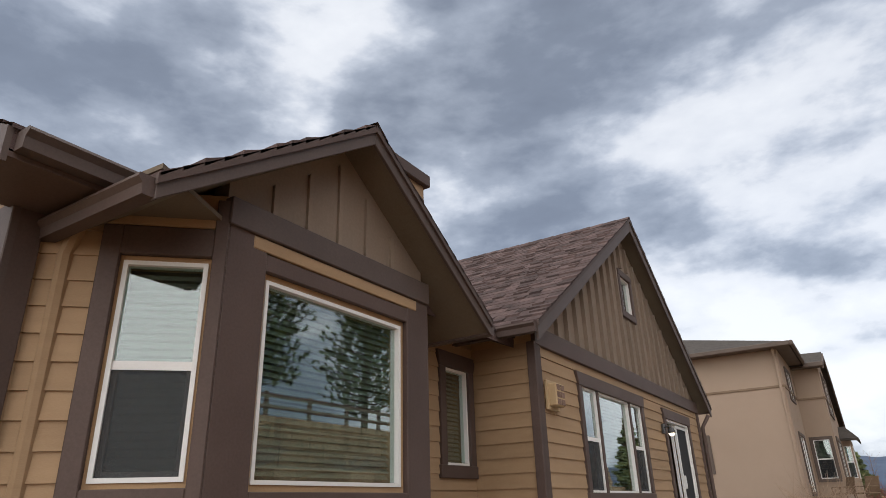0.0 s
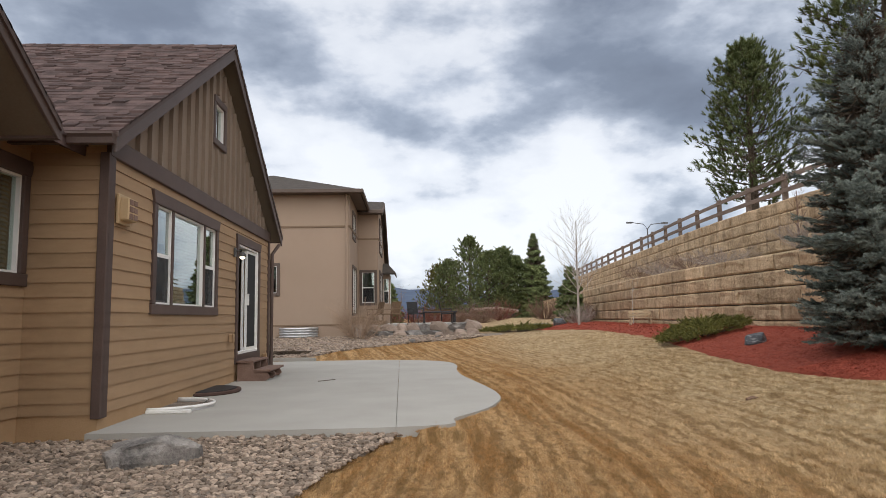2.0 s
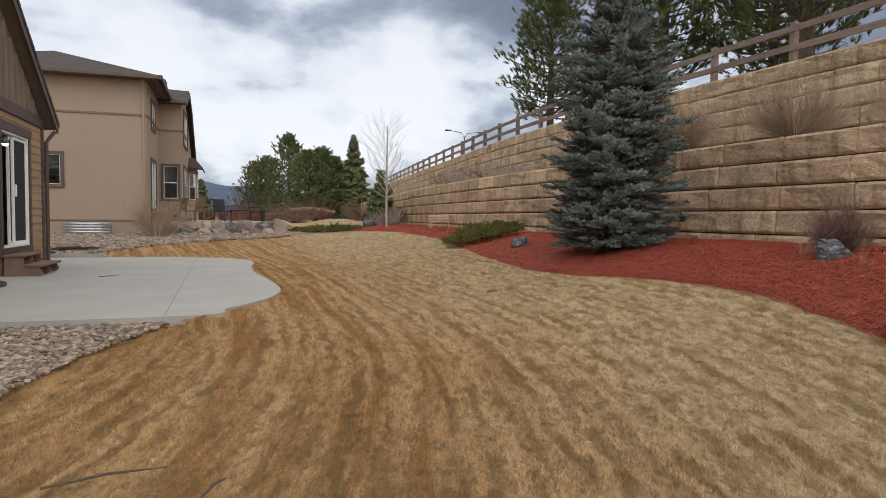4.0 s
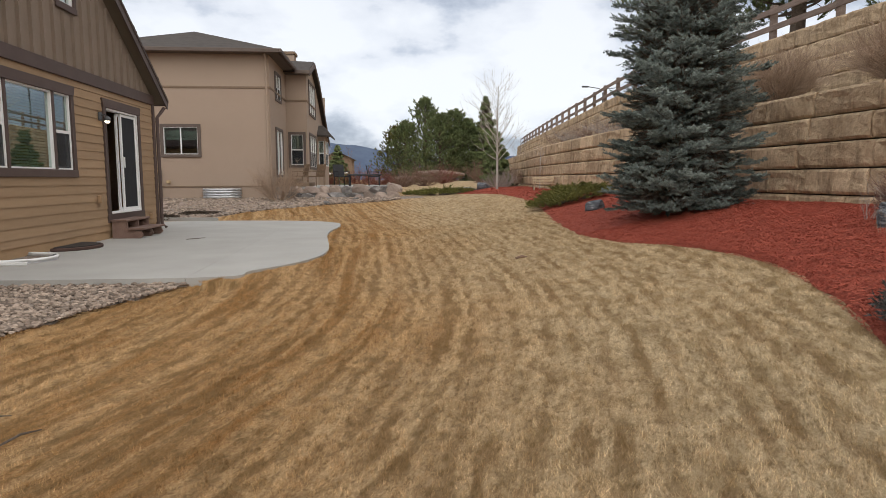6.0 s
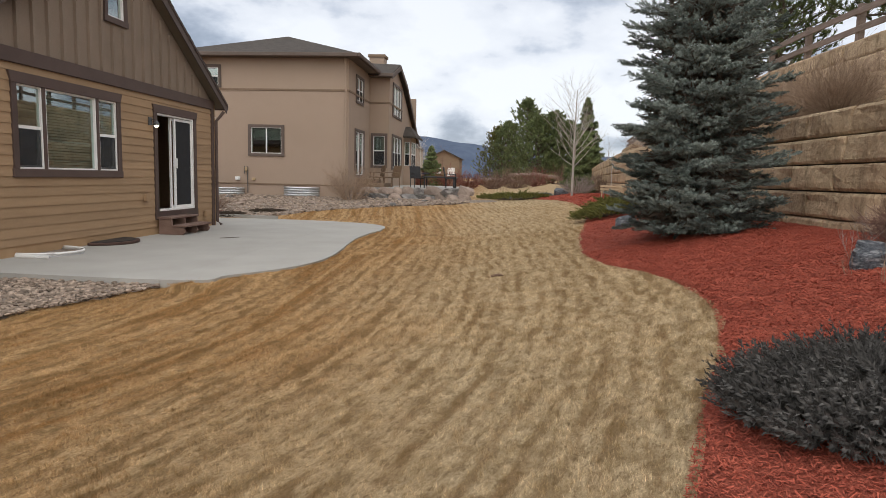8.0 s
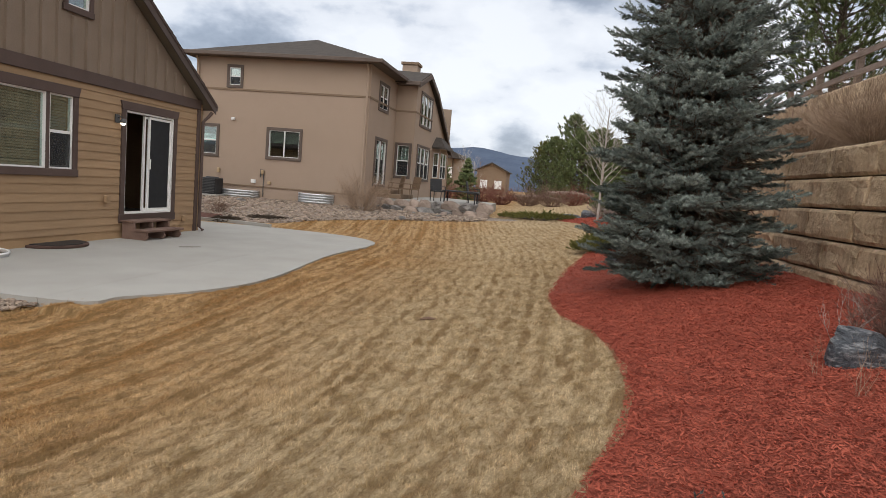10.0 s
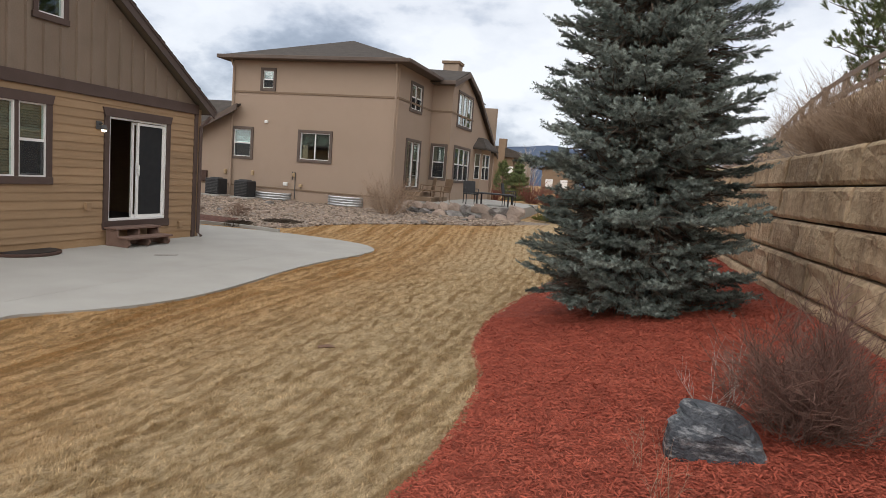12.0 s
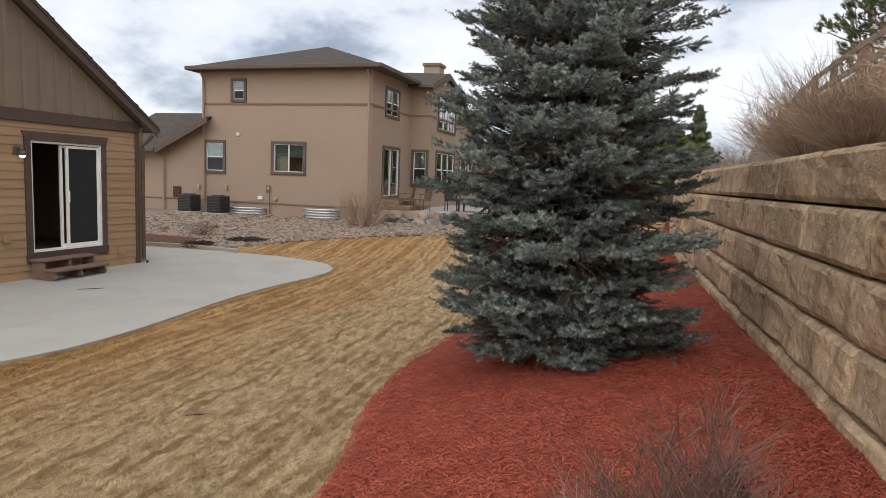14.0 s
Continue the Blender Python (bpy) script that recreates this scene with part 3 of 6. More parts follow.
# ---- stepped block wall ----
def along(line, offset):
    pts = [Vector((x + offset, y)) for x, y in line]
    d = [0.0]
    for a, b in zip(pts, pts[1:]):
        d.append(d[-1] + (b - a).length)

    def at(s):
        s = min(max(s, 0), d[-1])
        i = min(max(int(np.searchsorted(d, s)) - 1, 0), len(pts) - 2)
        t = (s - d[i]) / (d[i + 1] - d[i])
        p = pts[i].lerp(pts[i + 1], t)
        e = (pts[i + 1] - pts[i]).normalized()
        return p, math.atan2(e.y, e.x)
    return at, d[-1]


def block_mesh(i, length, height, depth, mat, rough=0.042):
    """A split-faced block: its front towards local +y, uneven and rounded at the arrises."""
    nu, nw = 7, 7
    v, f = [], []
    for b in range(nw + 1):
        for a in range(nu + 1):
            u, w = (0, 0.03, 0.2, 0.4, 0.6, 0.8, 0.97, 1)[a], (0, 0.05, 0.12, 0.35, 0.65, 0.88, 0.95, 1)[b]
            e = min(u, 1 - u) * length
            g = min(w, 1 - w) * height
            d = rough * noise.noise((u * 4 + i * 7.3, w * 2.4, i * 3.1)) + 0.5 * rough * noise.noise((u * 11, w * 6 + i, i))
            d -= 0.014 * max(0, 1 - e / 0.03) + 0.03 * max(0, 1 - g / 0.035)
            v.append(((u - 0.5) * length, d, w * height))
    for b in range(nw):
        for a in range(nu):
            k = b * (nu + 1) + a
            f.append((k, k + 1, k + nu + 2, k + nu + 1))
    o = len(v)
    v += [(-length / 2, -depth, 0), (length / 2, -depth, 0), (length / 2, -depth, height), (-length / 2, -depth, height)]
    top = [nw * (nu + 1) + a for a in range(nu + 1)]
    bot = list(range(nu + 1))
    f.append(tuple(top) + (o + 2, o + 3))
    f.append(tuple(reversed(bot)) + (o, o + 1))
    f.append(tuple([b * (nu + 1) for b in range(nw + 1)]) + (o + 3, o))
    f.append(tuple([b * (nu + 1) + nu for b in range(nw + 1)][::-1]) + (o + 1, o + 2))
    return raw("block", v, f, mat)


CH = 0.388
BLOCKS = {}
for L in (0.9, 1.2, 1.5):
    for i in range(3):
        BLOCKS[(L, i)] = block_mesh(i + int(L * 10), L - 0.008, CH - 0.022, 0.42, M["block"])


def tier(name, label, offset, top, courses, batter):
    root = thing(name, label, "retaining wall", kind="structure")
    core = Mesh()
    at, total = along(WALL, offset)
    s = 0.0
    while s < total - 0.5:
        (p, a), (q, c) = at(s), at(s + 0.5)
        n1 = Vector((math.sin(a), -math.cos(a)))
        n2 = Vector((math.sin(c), -math.cos(c)))
        z0, z1 = top - courses * CH - 0.3, top - 0.05
        P = [p + n1 * 0.16, q + n2 * 0.16, q + n2 * 0.4, p + n1 * 0.4]
        core.add([(x.x, x.y, z) for z in (z0, z1) for x in P], [(0, 1, 2, 3), (4, 5, 6, 7), (0, 1, 5, 4), (2, 3, 7, 6), (1, 2, 6, 5), (3, 0, 4, 7)])
        s += 0.5
    # core coloured dark, as the shade seen through the block joints
    part("core", core, M["dark"], root)
    rnd = random.Random(int(offset * 10) + 5)
    far = Mesh()
    for k in range(courses):
        s = rnd.uniform(0, 0.8)
        while s < total - 0.8:
            L = rnd.choice((0.9, 1.2, 1.2, 1.5))
            p, a = at(s + L / 2)
            n1 = Vector((math.sin(a), -math.cos(a)))
            back = -batter * k
            p = p + n1 * back
            m = Matrix.Translation((p.x, p.y, top - (k + 1) * CH)) @ Matrix.Rotation(a, 4, "Z") @ Matrix.Translation((0, rnd.uniform(-0.012, 0.012), 0))
            me = BLOCKS[(L, rnd.randrange(3))]
            if -6 < p.y < 21:
                ob = new("block", me)
                ob.parent = root
                ob.matrix_basis = m
            else:
                far.add([m @ v.co for v in me.vertices], [tuple(q.vertices) for q in me.polygons])
            s += L
    part("far_blocks", far, M["block"], root, kind="stuff")
    return root


tier("retaining_wall_lower", "lower tier of a tan split-faced block retaining wall", 0.0, 2.45, 6, 0.018)
tier("retaining_wall_upper", "upper tier of a tan split-faced block retaining wall", 2.95, 4.45, 6, 0.018)


def ribbon(name, off0, z0, off1, z1, n, mat, label, category, wob=0.06):
    v, f = [], []
    for j, (x, y) in enumerate(WALL):
        for i in range(n + 1):
            t = i / n
            v.append((x + off0 + (off1 - off0) * t, y, z0 + (z1 - z0) * t + (wob * noise.noise((x * 2 + t * 5, y * 2, 4)) if 0 < i < n else 0)))
    for j in range(len(WALL) - 1):
        for i in range(n):
            k = j * (n + 1) + i
            f.append((k, k + 1, k + n + 2, k + n + 1))
    return tagged(new(name, raw(name, v, f, mat, True)), label, category, kind="structure")


M["soil"] = material("dry_terrace_soil", (0.2, 0.15, 0.105), (0.36, 0.29, 0.21), 3, 40, 0.95, 0.8, 0.02, spread=0)
ribbon("terrace", 0.25, 2.38, 2.95, 2.75, 10, M["soil"], "dry soil terrace between the two wall tiers", "terrace")
ribbon("upper_ground", 3.15, 4.36, 60, 4.6, 12, M["soil"], "dry level ground above the block wall", "ground")

# rail fence along the top
fence = thing("rail_fence", "weathered two-rail wooden fence along the top of the wall", "fence")
fat, ftotal = along(WALL, 3.45)
post = Mesh().box(-0.07, 0.07, -0.07, 0.07, 0, 1.02).data("post", M["fence"], 0.012)
rail = Mesh().box(0, 2.26, -0.02, 0.02, -0.07, 0.07).data("rail", M["fence"], 0.008)
s = 0.9
while s < ftotal - 2.3:
    p, a = fat(s)
    q, _ = fat(s + 2.25)
    ob = new("post", post)
    ob.parent, ob.matrix_basis = fence, Matrix.Translation((p.x, p.y, 4.36)) @ Matrix.Rotation(a, 4, "Z")
    d = q - p
    for z in (0.46, 0.86):
        r = new("rail", rail)
        r.parent = fence
        n1 = Vector((-d.y, d.x)).normalized() * 0.085
        r.matrix_basis = Matrix.Translation((p.x + n1.x, p.y + n1.y, 4.36 + z + random.uniform(-0.015, 0.015))) @ Matrix.Rotation(math.atan2(d.y, d.x), 4, "Z")
    s += 2.25

# ---- houses ----
class Face:
    """A wall plane: u runs along it, w out of it, z up."""

    def __init__(self, x, y, ux, uy):
        self.o, self.u = Vector((x, y, 0)), Vector((ux, uy, 0)).normalized()
        self.n = Vector((self.u.y, -self.u.x, 0))

    def __call__(self, mesh):
        mesh.v = [tuple(self.o + self.u * u + self.n * w + Vector((0, 0, z))) for u, w, z in mesh.v]
        return mesh


def spans(u0, u1, z0, z1, holes):
    """Rectangles left over when holes (u0, u1, z0, z1) are cut out of a wall."""
    zs = sorted({z0, z1, *[min(max(z, z0), z1) for h in holes for z in h[2:]]})
    out = []
    for a, b in zip(zs, zs[1:]):
        cuts = sorted((h[0], h[1]) for h in holes if h[2] < b - 1e-6 and h[3] > a + 1e-6)
        x = u0
        for c, d in cuts:
            if c > x:
                out.append((x, c, a, b))
            x = max(x, d)
        if x < u1:
            out.append((x, u1, a, b))
    return out


def wall(face, parent, name, u0, u1, z0, z1, holes, mat, thick=0.18):
    m = Mesh()
    for a, b, c, d in spans(u0, u1, z0, z1, holes):
        m.box(a, b, -thick, 0, c, d)
    return part(name, face(m).data(name, mat, weld=True), mat, parent)


def siding(face, parent, u0, u1, z0, z1, holes, exposure=0.155):
    """Lapped planks, each its own board, cut round the openings."""
    e = exposure
    for k in range(math.floor((z0 - 0.125) / e), math.ceil((z1 - 0.125) / e)):
        a, b = 0.125 + k * e, 0.125 + (k + 1) * e
        for c, d, lo, hi in spans(u0, u1, max(a, z0), min(b, z1), holes):
            if d - c < 0.02 or hi - lo < 0.01:
                continue
            t = (lo - a) / e
            w0, w1 = 0.022 - 0.014 * t, 0.008 if hi >= b - 1e-4 else 0.022 - 0.014 * (hi - a) / e
            m = Mesh()
            m.add([(c, 0, lo), (d, 0, lo), (d, w0, lo), (c, w0, lo), (c, 0, hi), (d, 0, hi), (d, w1, hi), (c, w1, hi)],
                  [(0, 1, 2, 3), (4, 7, 6, 5), (3, 2, 6, 7), (0, 3, 7, 4), (1, 5, 6, 2)])
            part("plank", face(m), M["siding"], parent)


def board(face, parent, name, u0, u1, z0, z1, w0, w1, mat, bevel=0.006):
    return part(name, face(Mesh().box(u0, u1, w0, w1, z0, z1)), mat, parent, bevel=bevel)


def lights(face, win, u0, u1, z0, z1, blind=True, kind="fixed", w=0.0, fr=0.026, shut=1.0):
    """One window unit: white frame, glass, and slatted blind behind it."""
    m = Mesh()
    m.box(u0, u0 + fr, w - 0.07, w + 0.012, z0, z1).box(u1 - fr, u1, w - 0.07, w + 0.012, z0, z1)
    m.box(u0 + fr, u1 - fr, w - 0.07, w + 0.012, z0, z0 + fr).box(u0 + fr, u1 - fr, w - 0.07, w + 0.012, z1 - fr, z1)
    part("window_frame", face(m), M["white"], win)
    panes = [(u0 + fr, u1 - fr, z0 + fr, z1 - fr, -0.03)]
    zm = (z0 + z1) / 2
    um = (u0 + u1) / 2
    if kind == "hung":
        panes = [(u0 + fr, u1 - fr, z0 + fr, zm, -0.045), (u0 + fr, u1 - fr, zm, z1 - fr, -0.02)]
        s = Mesh().box(u0 + fr, u1 - fr, w - 0.05, w - 0.005, zm - 0.025, zm + 0.025)
        s.box(u0 + fr, u0 + fr + 0.028, w - 0.055, w - 0.02, z0 + fr, zm - 0.025).box(u1 - fr - 0.028, u1 - fr, w - 0.055, w - 0.02, z0 + fr, zm - 0.025)
        s.box(u0 + fr + 0.028, u1 - fr - 0.028, w - 0.055, w - 0.02, z0 + fr, z0 + fr + 0.03)
        part("sash", face(s), M["white"], win)
        g = part("insect_screen", face(Mesh().box(u0 + fr, u1 - fr, w - 0.012, w - 0.009, z0 + fr, zm - 0.025)), M["insect"], win, "fine dark insect screen")
    if kind == "slider":
        panes = [(u0 + fr, um, z0 + fr, z1 - fr, -0.045), (um, u1 - fr, z0 + fr, z1 - fr, -0.02)]
        part("sash", face(Mesh().box(um - 0.025, um + 0.025, w - 0.05, w - 0.005, z0 + fr, z1 - fr)), M["white"], win)
    for a, b, c, d, q in panes:
        g = part("pane", face(Mesh().box(a, b, w + q - 0.004, w + q, c, d)), M["glass"], win)
        g.visible_shadow = False
    if blind:
        b = Mesh()
        z = z1 - fr - 0.02
        stop = z1 - fr - (z1 - z0 - 2 * fr) * shut
        while z > stop + 0.02:
            b.add([(u0 + fr, w - 0.112, z), (u1 - fr, w - 0.112, z), (u1 - fr, w - 0.085, z - 0.036), (u0 + fr, w - 0.085, z - 0.036),
                   (u0 + fr, w - 0.116, z - 0.001), (u1 - fr, w - 0.116, z - 0.001), (u1 - fr, w - 0.089, z - 0.037), (u0 + fr, w - 0.089, z - 0.037)],
                  [(0, 1, 2, 3), (7, 6, 5, 4), (0, 4, 5, 1), (3, 2, 6, 7)])
            z -= 0.046
        part("blind", face(b), M["blind"], win)


def surround(face, win, u0, u1, z0, z1, side=0.11, head=0.17, sill=0.13, mat="trim", flare=0.05, w=0.045):
    """Board surround with a flared head board and a sill board."""
    board(face, win, "casing", u0 - side, u0, z0, z1, 0, w, M[mat])
    board(face, win, "casing", u1, u1 + side, z0, z1, 0, w, M[mat])
    m = Mesh().prism([(u0 - side, z1), (u1 + side, z1), (u1 + side + flare, z1 + head), (u0 - side - flare, z1 + head)], "y", 0, w + 0.006)
    part("head_board", face(m), M[mat], win, bevel=0.006)
    board(face, win, "sill", u0 - side - 0.02, u1 + side + 0.02, z0 - sill, z0, 0, w + 0.004, M[mat])


house = thing("house", "single-storey house with tan lap siding and brown trim", "house")
F = Face(-3.2, 0, 0, 1)          # main rear wall
R = Face(-4.0, 0, 0, 1)          # recessed wall
S = Face(-4.0, 6.46, 1, 0)       # return wall of the recess
B = Face(-3.3, 0, 0, 1)          # bay front
BL = Face(-4.0, 1.61, 1, 1)      # bay side, angled
BR = Face(-3.3, 4.43, -1, 1)     # other bay side
W = (7.78, 10.28, 1.32, 2.585)   # big triple window
D = (11.68, 13.28, 0.48, 2.54)   # sliding door
G = (10.1, 10.62, 4.12, 4.73)    # gable window
main = wall(F, house, "wall", 6.46, 14.29, -0.3, 3.07, [W, D], M["foundation"])
siding(F, main, 6.57, 14.2, 0.16, 2.87, [(W[0] - 0.11, W[1] + 0.11, W[2] - 0.13, W[3] + 0.17), (D[0] - 0.13, D[1] + 0.13, 0.3, D[3] + 0.17)])
board(F, house, "corner_board", 6.44, 6.57, 0.12, 2.87, 0, 0.05, M["trim"])
board(F, house, "corner_board", 14.2, 14.31, 0.0, 2.87, 0, 0.05, M["trim"])
board(F, house, "frieze_board", 6.44, 14.31, 2.872, 3.09, 0, 0.055, M["trim"])
# gable
PK, SL, EV = (10.38, 5.82), 0.652, 4.25


def gable_z(y, drop=0.0):
    return PK[1] - drop - SL * abs(y - PK[0])


gm = Mesh()
for lo, hi in ((6.46, G[0]), (G[1], 14.29)):
    pts = [(lo, 3.07), (hi, 3.07), (hi, gable_z(hi, 0.2))]
    if lo < PK[0] < hi:
        pts.append((PK[0], gable_z(PK[0], 0.2)))
    pts.append((lo, gable_z(lo, 0.2)))
    gm.prism(pts, "x", -3.38, -3.2)
gm.prism([(G[0], 3.07), (G[1], 3.07), (G[1], G[2]), (G[0], G[2])], "x", -3.38, -3.2)
gm.prism([(G[0], G[3]), (G[1], G[3]), (G[1], gable_z(G[1], 0.2)), (PK[0], gable_z(PK[0], 0.2)), (G[0], gable_z(G[0], 0.2))], "x", -3.38, -3.2)
gable = part("gable_wall", gm, M["gable"], house)
y = 6.83
while y < 14.2:
    top = gable_z(y, 0.36)
    for lo, hi in ([(3.09, top)] if not (G[0] - 0.16 < y < G[1] + 0.16) else [(3.09, G[2] - 0.16), (G[3] + 0.16, top)]):
        if hi - lo > 0.06:
            part("batten", Mesh().box(-3.2, -3.145, y - 0.028, y + 0.028, lo, hi), M["gable"], gable)
    y += 0.34
gwin = thing("window", "small white-framed gable window in a brown surround", "")
gwin.parent = house
lights(F, gwin, *G, blind=False, kind="fixed")
surround(F, gwin, *G, side=0.09, head=0.11, sill=0.11, flare=0.0, mat="trim")


def roof(parent, ridge, eave, x0, x1, zr, slope, rake=0.2, seed=1):
    """A gable roof with its ridge along x: deck, soffit, rake boards, gutters and shingles."""
    y0, half = ridge, eave
    ze = zr - slope * half
    deck = Mesh()
    for sgn in (-1, 1):
        deck.prism([(y0, zr - 0.03), (y0 + sgn * half, ze - 0.03), (y0 + sgn * half, ze - 0.13), (y0, zr - 0.13)], "x", x0, x1 - 0.03)
    part("roof_deck", deck, M["soffit"], parent)
    for sgn in (-1, 1):
        rb = Mesh().prism([(y0, zr - 0.02), (y0 + sgn * (half + 0.02), ze - 0.035), (y0 + sgn * (half + 0.02), ze - 0.035 - rake), (y0, zr - 0.04 - rake)], "x", x1 - 0.03, x1)
        part("rake_board", rb, M["fascia"], parent, bevel=0.004)
        tr = Mesh().prism([(y0, zr + 0.005), (y0 + sgn * (half + 0.03), ze - 0.02), (y0 + sgn * (half + 0.03), ze - 0.08), (y0, zr - 0.06)], "x", x1, x1 + 0.02)
        part("drip_board", tr, M["trim"], parent)
        gut = Mesh()
        yy = y0 + sgn * half
        prof = [(yy, ze - 0.04), (yy + sgn * 0.11, ze - 0.04), (yy + sgn * 0.115, ze - 0.06), (yy + sgn * 0.09, ze - 0.09), (yy + sgn * 0.085, ze - 0.15), (yy, ze - 0.15)]
        gut.prism(prof, "x", x0, x1 - 0.01)
        part("gutter", gut, M["trim"], parent, "dark brown metal gutter")
        sh = Mesh()
        rnd = random.Random(seed + sgn)
        n = int(half * math.sqrt(1 + slope * slope) / 0.14)
        dy = half / n
        for k in range(n + 1):
            ya, yb = y0 + sgn * (half + 0.02 - k * dy), y0 + sgn * max(0.0, half + 0.02 - (k + 1.25) * dy)
            za, zb = zr - slope * abs(ya - y0), zr - slope * abs(yb - y0)
            xa = x1 + 0.02
            while xa > x0:
                wdt = rnd.uniform(0.13, 0.22)
                xb = max(x0, xa - wdt)
                h = rnd.choice((0.008, 0.012, 0.03))
                sh.add([(xa, ya, za + h), (xb, ya, za + h), (xb, yb, zb + 0.002), (xa, yb, zb + 0.002), (xa, ya, za - 0.02), (xb, ya, za - 0.02)],
                       [(0, 1, 2, 3), (0, 4, 5, 1), (1, 5, 2), (0, 3, 4)])
                xa = xb
        part("shingles", raw("shingles", sh.v, sh.f, M["shingle"]), None, parent, kind="stuff")
    cap = Mesh()
    x = x1 + 0.02
    while x > x0:
        cap.add([(x, y0 - 0.14, zr - slope * 0.14 + 0.02), (x - 0.26, y0 - 0.14, zr - slope * 0.14 + 0.012), (x - 0.26, y0, zr + 0.025), (x, y0, zr + 0.035), (x - 0.26, y0 + 0.14, zr - slope * 0.14 + 0.012), (x, y0 + 0.14, zr - slope * 0.14 + 0.02)],
                [(0, 1, 2, 3), (3, 2, 4, 5)])
        x -= 0.24
    part("ridge_cap", raw("ridge_cap", cap.v, cap.f, M["shingle"]), None, parent, kind="stuff")


roof(house, PK[0], EV, -14.0, -2.95, PK[1], SL)
# outside walls that close the house
wall(Face(-14.0, 14.29, 1, 0), house, "wall_side", 0, 10.8, -0.3, 3.0, [], M["siding"])
wall(Face(-14.0, 1.45, 0, 1), house, "wall_back", 0, 12.9, -0.3, 3.0, [], M["siding"])
# added room surfaces; the indoor shade is put into their dark colour
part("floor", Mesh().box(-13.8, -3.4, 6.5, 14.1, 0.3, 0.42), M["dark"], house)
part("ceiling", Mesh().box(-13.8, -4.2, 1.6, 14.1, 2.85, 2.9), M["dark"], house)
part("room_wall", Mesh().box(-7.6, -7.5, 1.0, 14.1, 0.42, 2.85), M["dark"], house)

# recess
rh = (5.84, 6.32, 1.61, 2.63)
rec = wall(R, house, "wall_recess", 5.0, 6.46, -0.3, 3.0, [rh], M["foundation"])
siding(R, rec, 5.0, 6.46, 0.16, 3.0, [(rh[0] - 0.11, rh[1] + 0.11, rh[2] - 0.13, rh[3] + 0.17)])
rwin = thing("window", "narrow white-framed window with closed blinds in a brown surround", "")
rwin.parent = house
lights(R, rwin, *rh)
surround(R, rwin, *rh)
ret = wall(S, house, "wall_return", 0.0, 0.62, -0.3, 3.0, [], M["foundation"])
siding(S, ret, 0.0, 0.75, 0.16, 2.9, [])
board(S, house, "corner_board", 0.75, 0.85, 0.12, 2.9, 0, 0.05, M["trim"])

# bay
bw = (2.66, 4.11, 1.35, 2.59)
bay = wall(B, house, "wall_bay", 2.31, 4.43, -0.3, 3.05, [bw], M["foundation"])
for a, b in ((2.31, 2.62), (4.15, 4.45)):
    board(B, house, "bay_post", a, b, 0.16, 3.0, 0, 0.05, M["trim"])
board(B, house, "bay_head", 2.62, 4.15, 2.63, 2.745, 0, 0.05, M["trim"])
board(B, house, "bay_strip", 2.5, 4.28, 2.752, 2.84, 0, 0.056, M["siding"])
board(B, house, "frieze_board", 2.29, 4.45, 2.845, 3.03, 0, 0.075, M["fascia"])
board(B, house, "bay_apron", 2.62, 4.15, 1.17, 1.31, 0, 0.05, M["trim"])
siding(B, bay, 2.62, 4.15, 0.16, 1.17, [])
bwin = thing("window", "large white-framed picture window with half-open blinds", "")
bwin.parent = house
lights(B, bwin, *bw)
bl = (0.45, 0.92, 1.36, 2.59)
side = wall(BL, house, "wall_bay_side", 0.0, 0.99, -0.3, 3.05, [bl], M["foundation"])
board(BL, house, "bay_side_board", 0.32, 0.43, 0.16, 2.8, 0, 0.05, M["trim"])
siding(BL, side, 0.0, 0.32, 0.16, 2.85, [])
board(BL, house, "bay_side_board", 0.94, 1.02, 0.16, 3.0, 0, 0.05, M["trim"])
board(BL, house, "bay_side_head", 0.43, 0.94, 2.62, 2.8, 0, 0.05, M["trim"])
board(BL, house, "bay_side_strip", 0.32, 0.94, 2.805, 2.93, 0, 0.045, M["siding"])
board(BL, house, "bay_side_apron", 0.43, 0.94, 0.16, 1.33, 0, 0.05, M["trim"])
swin = thing("window", "double-hung white window in the angled bay side", "")
swin.parent = house
lights(BL, swin, *bl, kind="hung")
wall(BR, house, "wall_bay_side", 0.0, 0.99, -0.3, 3.05, [], M["foundation"])
board(BR, house, "bay_side_board", -0.03, 0.3, 0.16, 3.0, 0, 0.05, M["trim"])
siding(BR, house, 0.3, 0.99, 0.16, 2.9, [])
# bay gable and roof
bg = Mesh().prism([(2.31, 3.0), (4.43, 3.0), (4.43, 3.18), (3.37, 3.93), (2.31, 3.18)], "x", -3.45, -3.3)
bgab = part("bay_gable", bg, M["gable"], house)
for y in (2.68, 3.005, 3.33, 3.655, 3.98):
    part("batten", Mesh().box(-3.3, -3.275, y - 0.02, y + 0.02, 3.03, 3.96 - 0.7 * abs(y - 3.37) - 0.2), M["gable"], bgab)
roof(house, 3.37, 1.72, -8.0, -2.98, 4.01, 0.69, rake=0.125, seed=9)
part("bay_soffit", Mesh().prism([(-3.3, 2.31), (-4.0, 1.61), (-3.0, 1.66)], "z", 2.86, 2.89), M["soffit"], house)
# main roof behind the bay, ending in a rake just past it
mr2 = Mesh().prism([(-3.42, 2.98), (-10.0, 5.9), (-10.0, 5.75), (-3.42, 2.86)], "y", 1.12, 10.3)
part("main_roof", mr2, M["shingle"], house)
sh = Mesh()
rnd = random.Random(77)
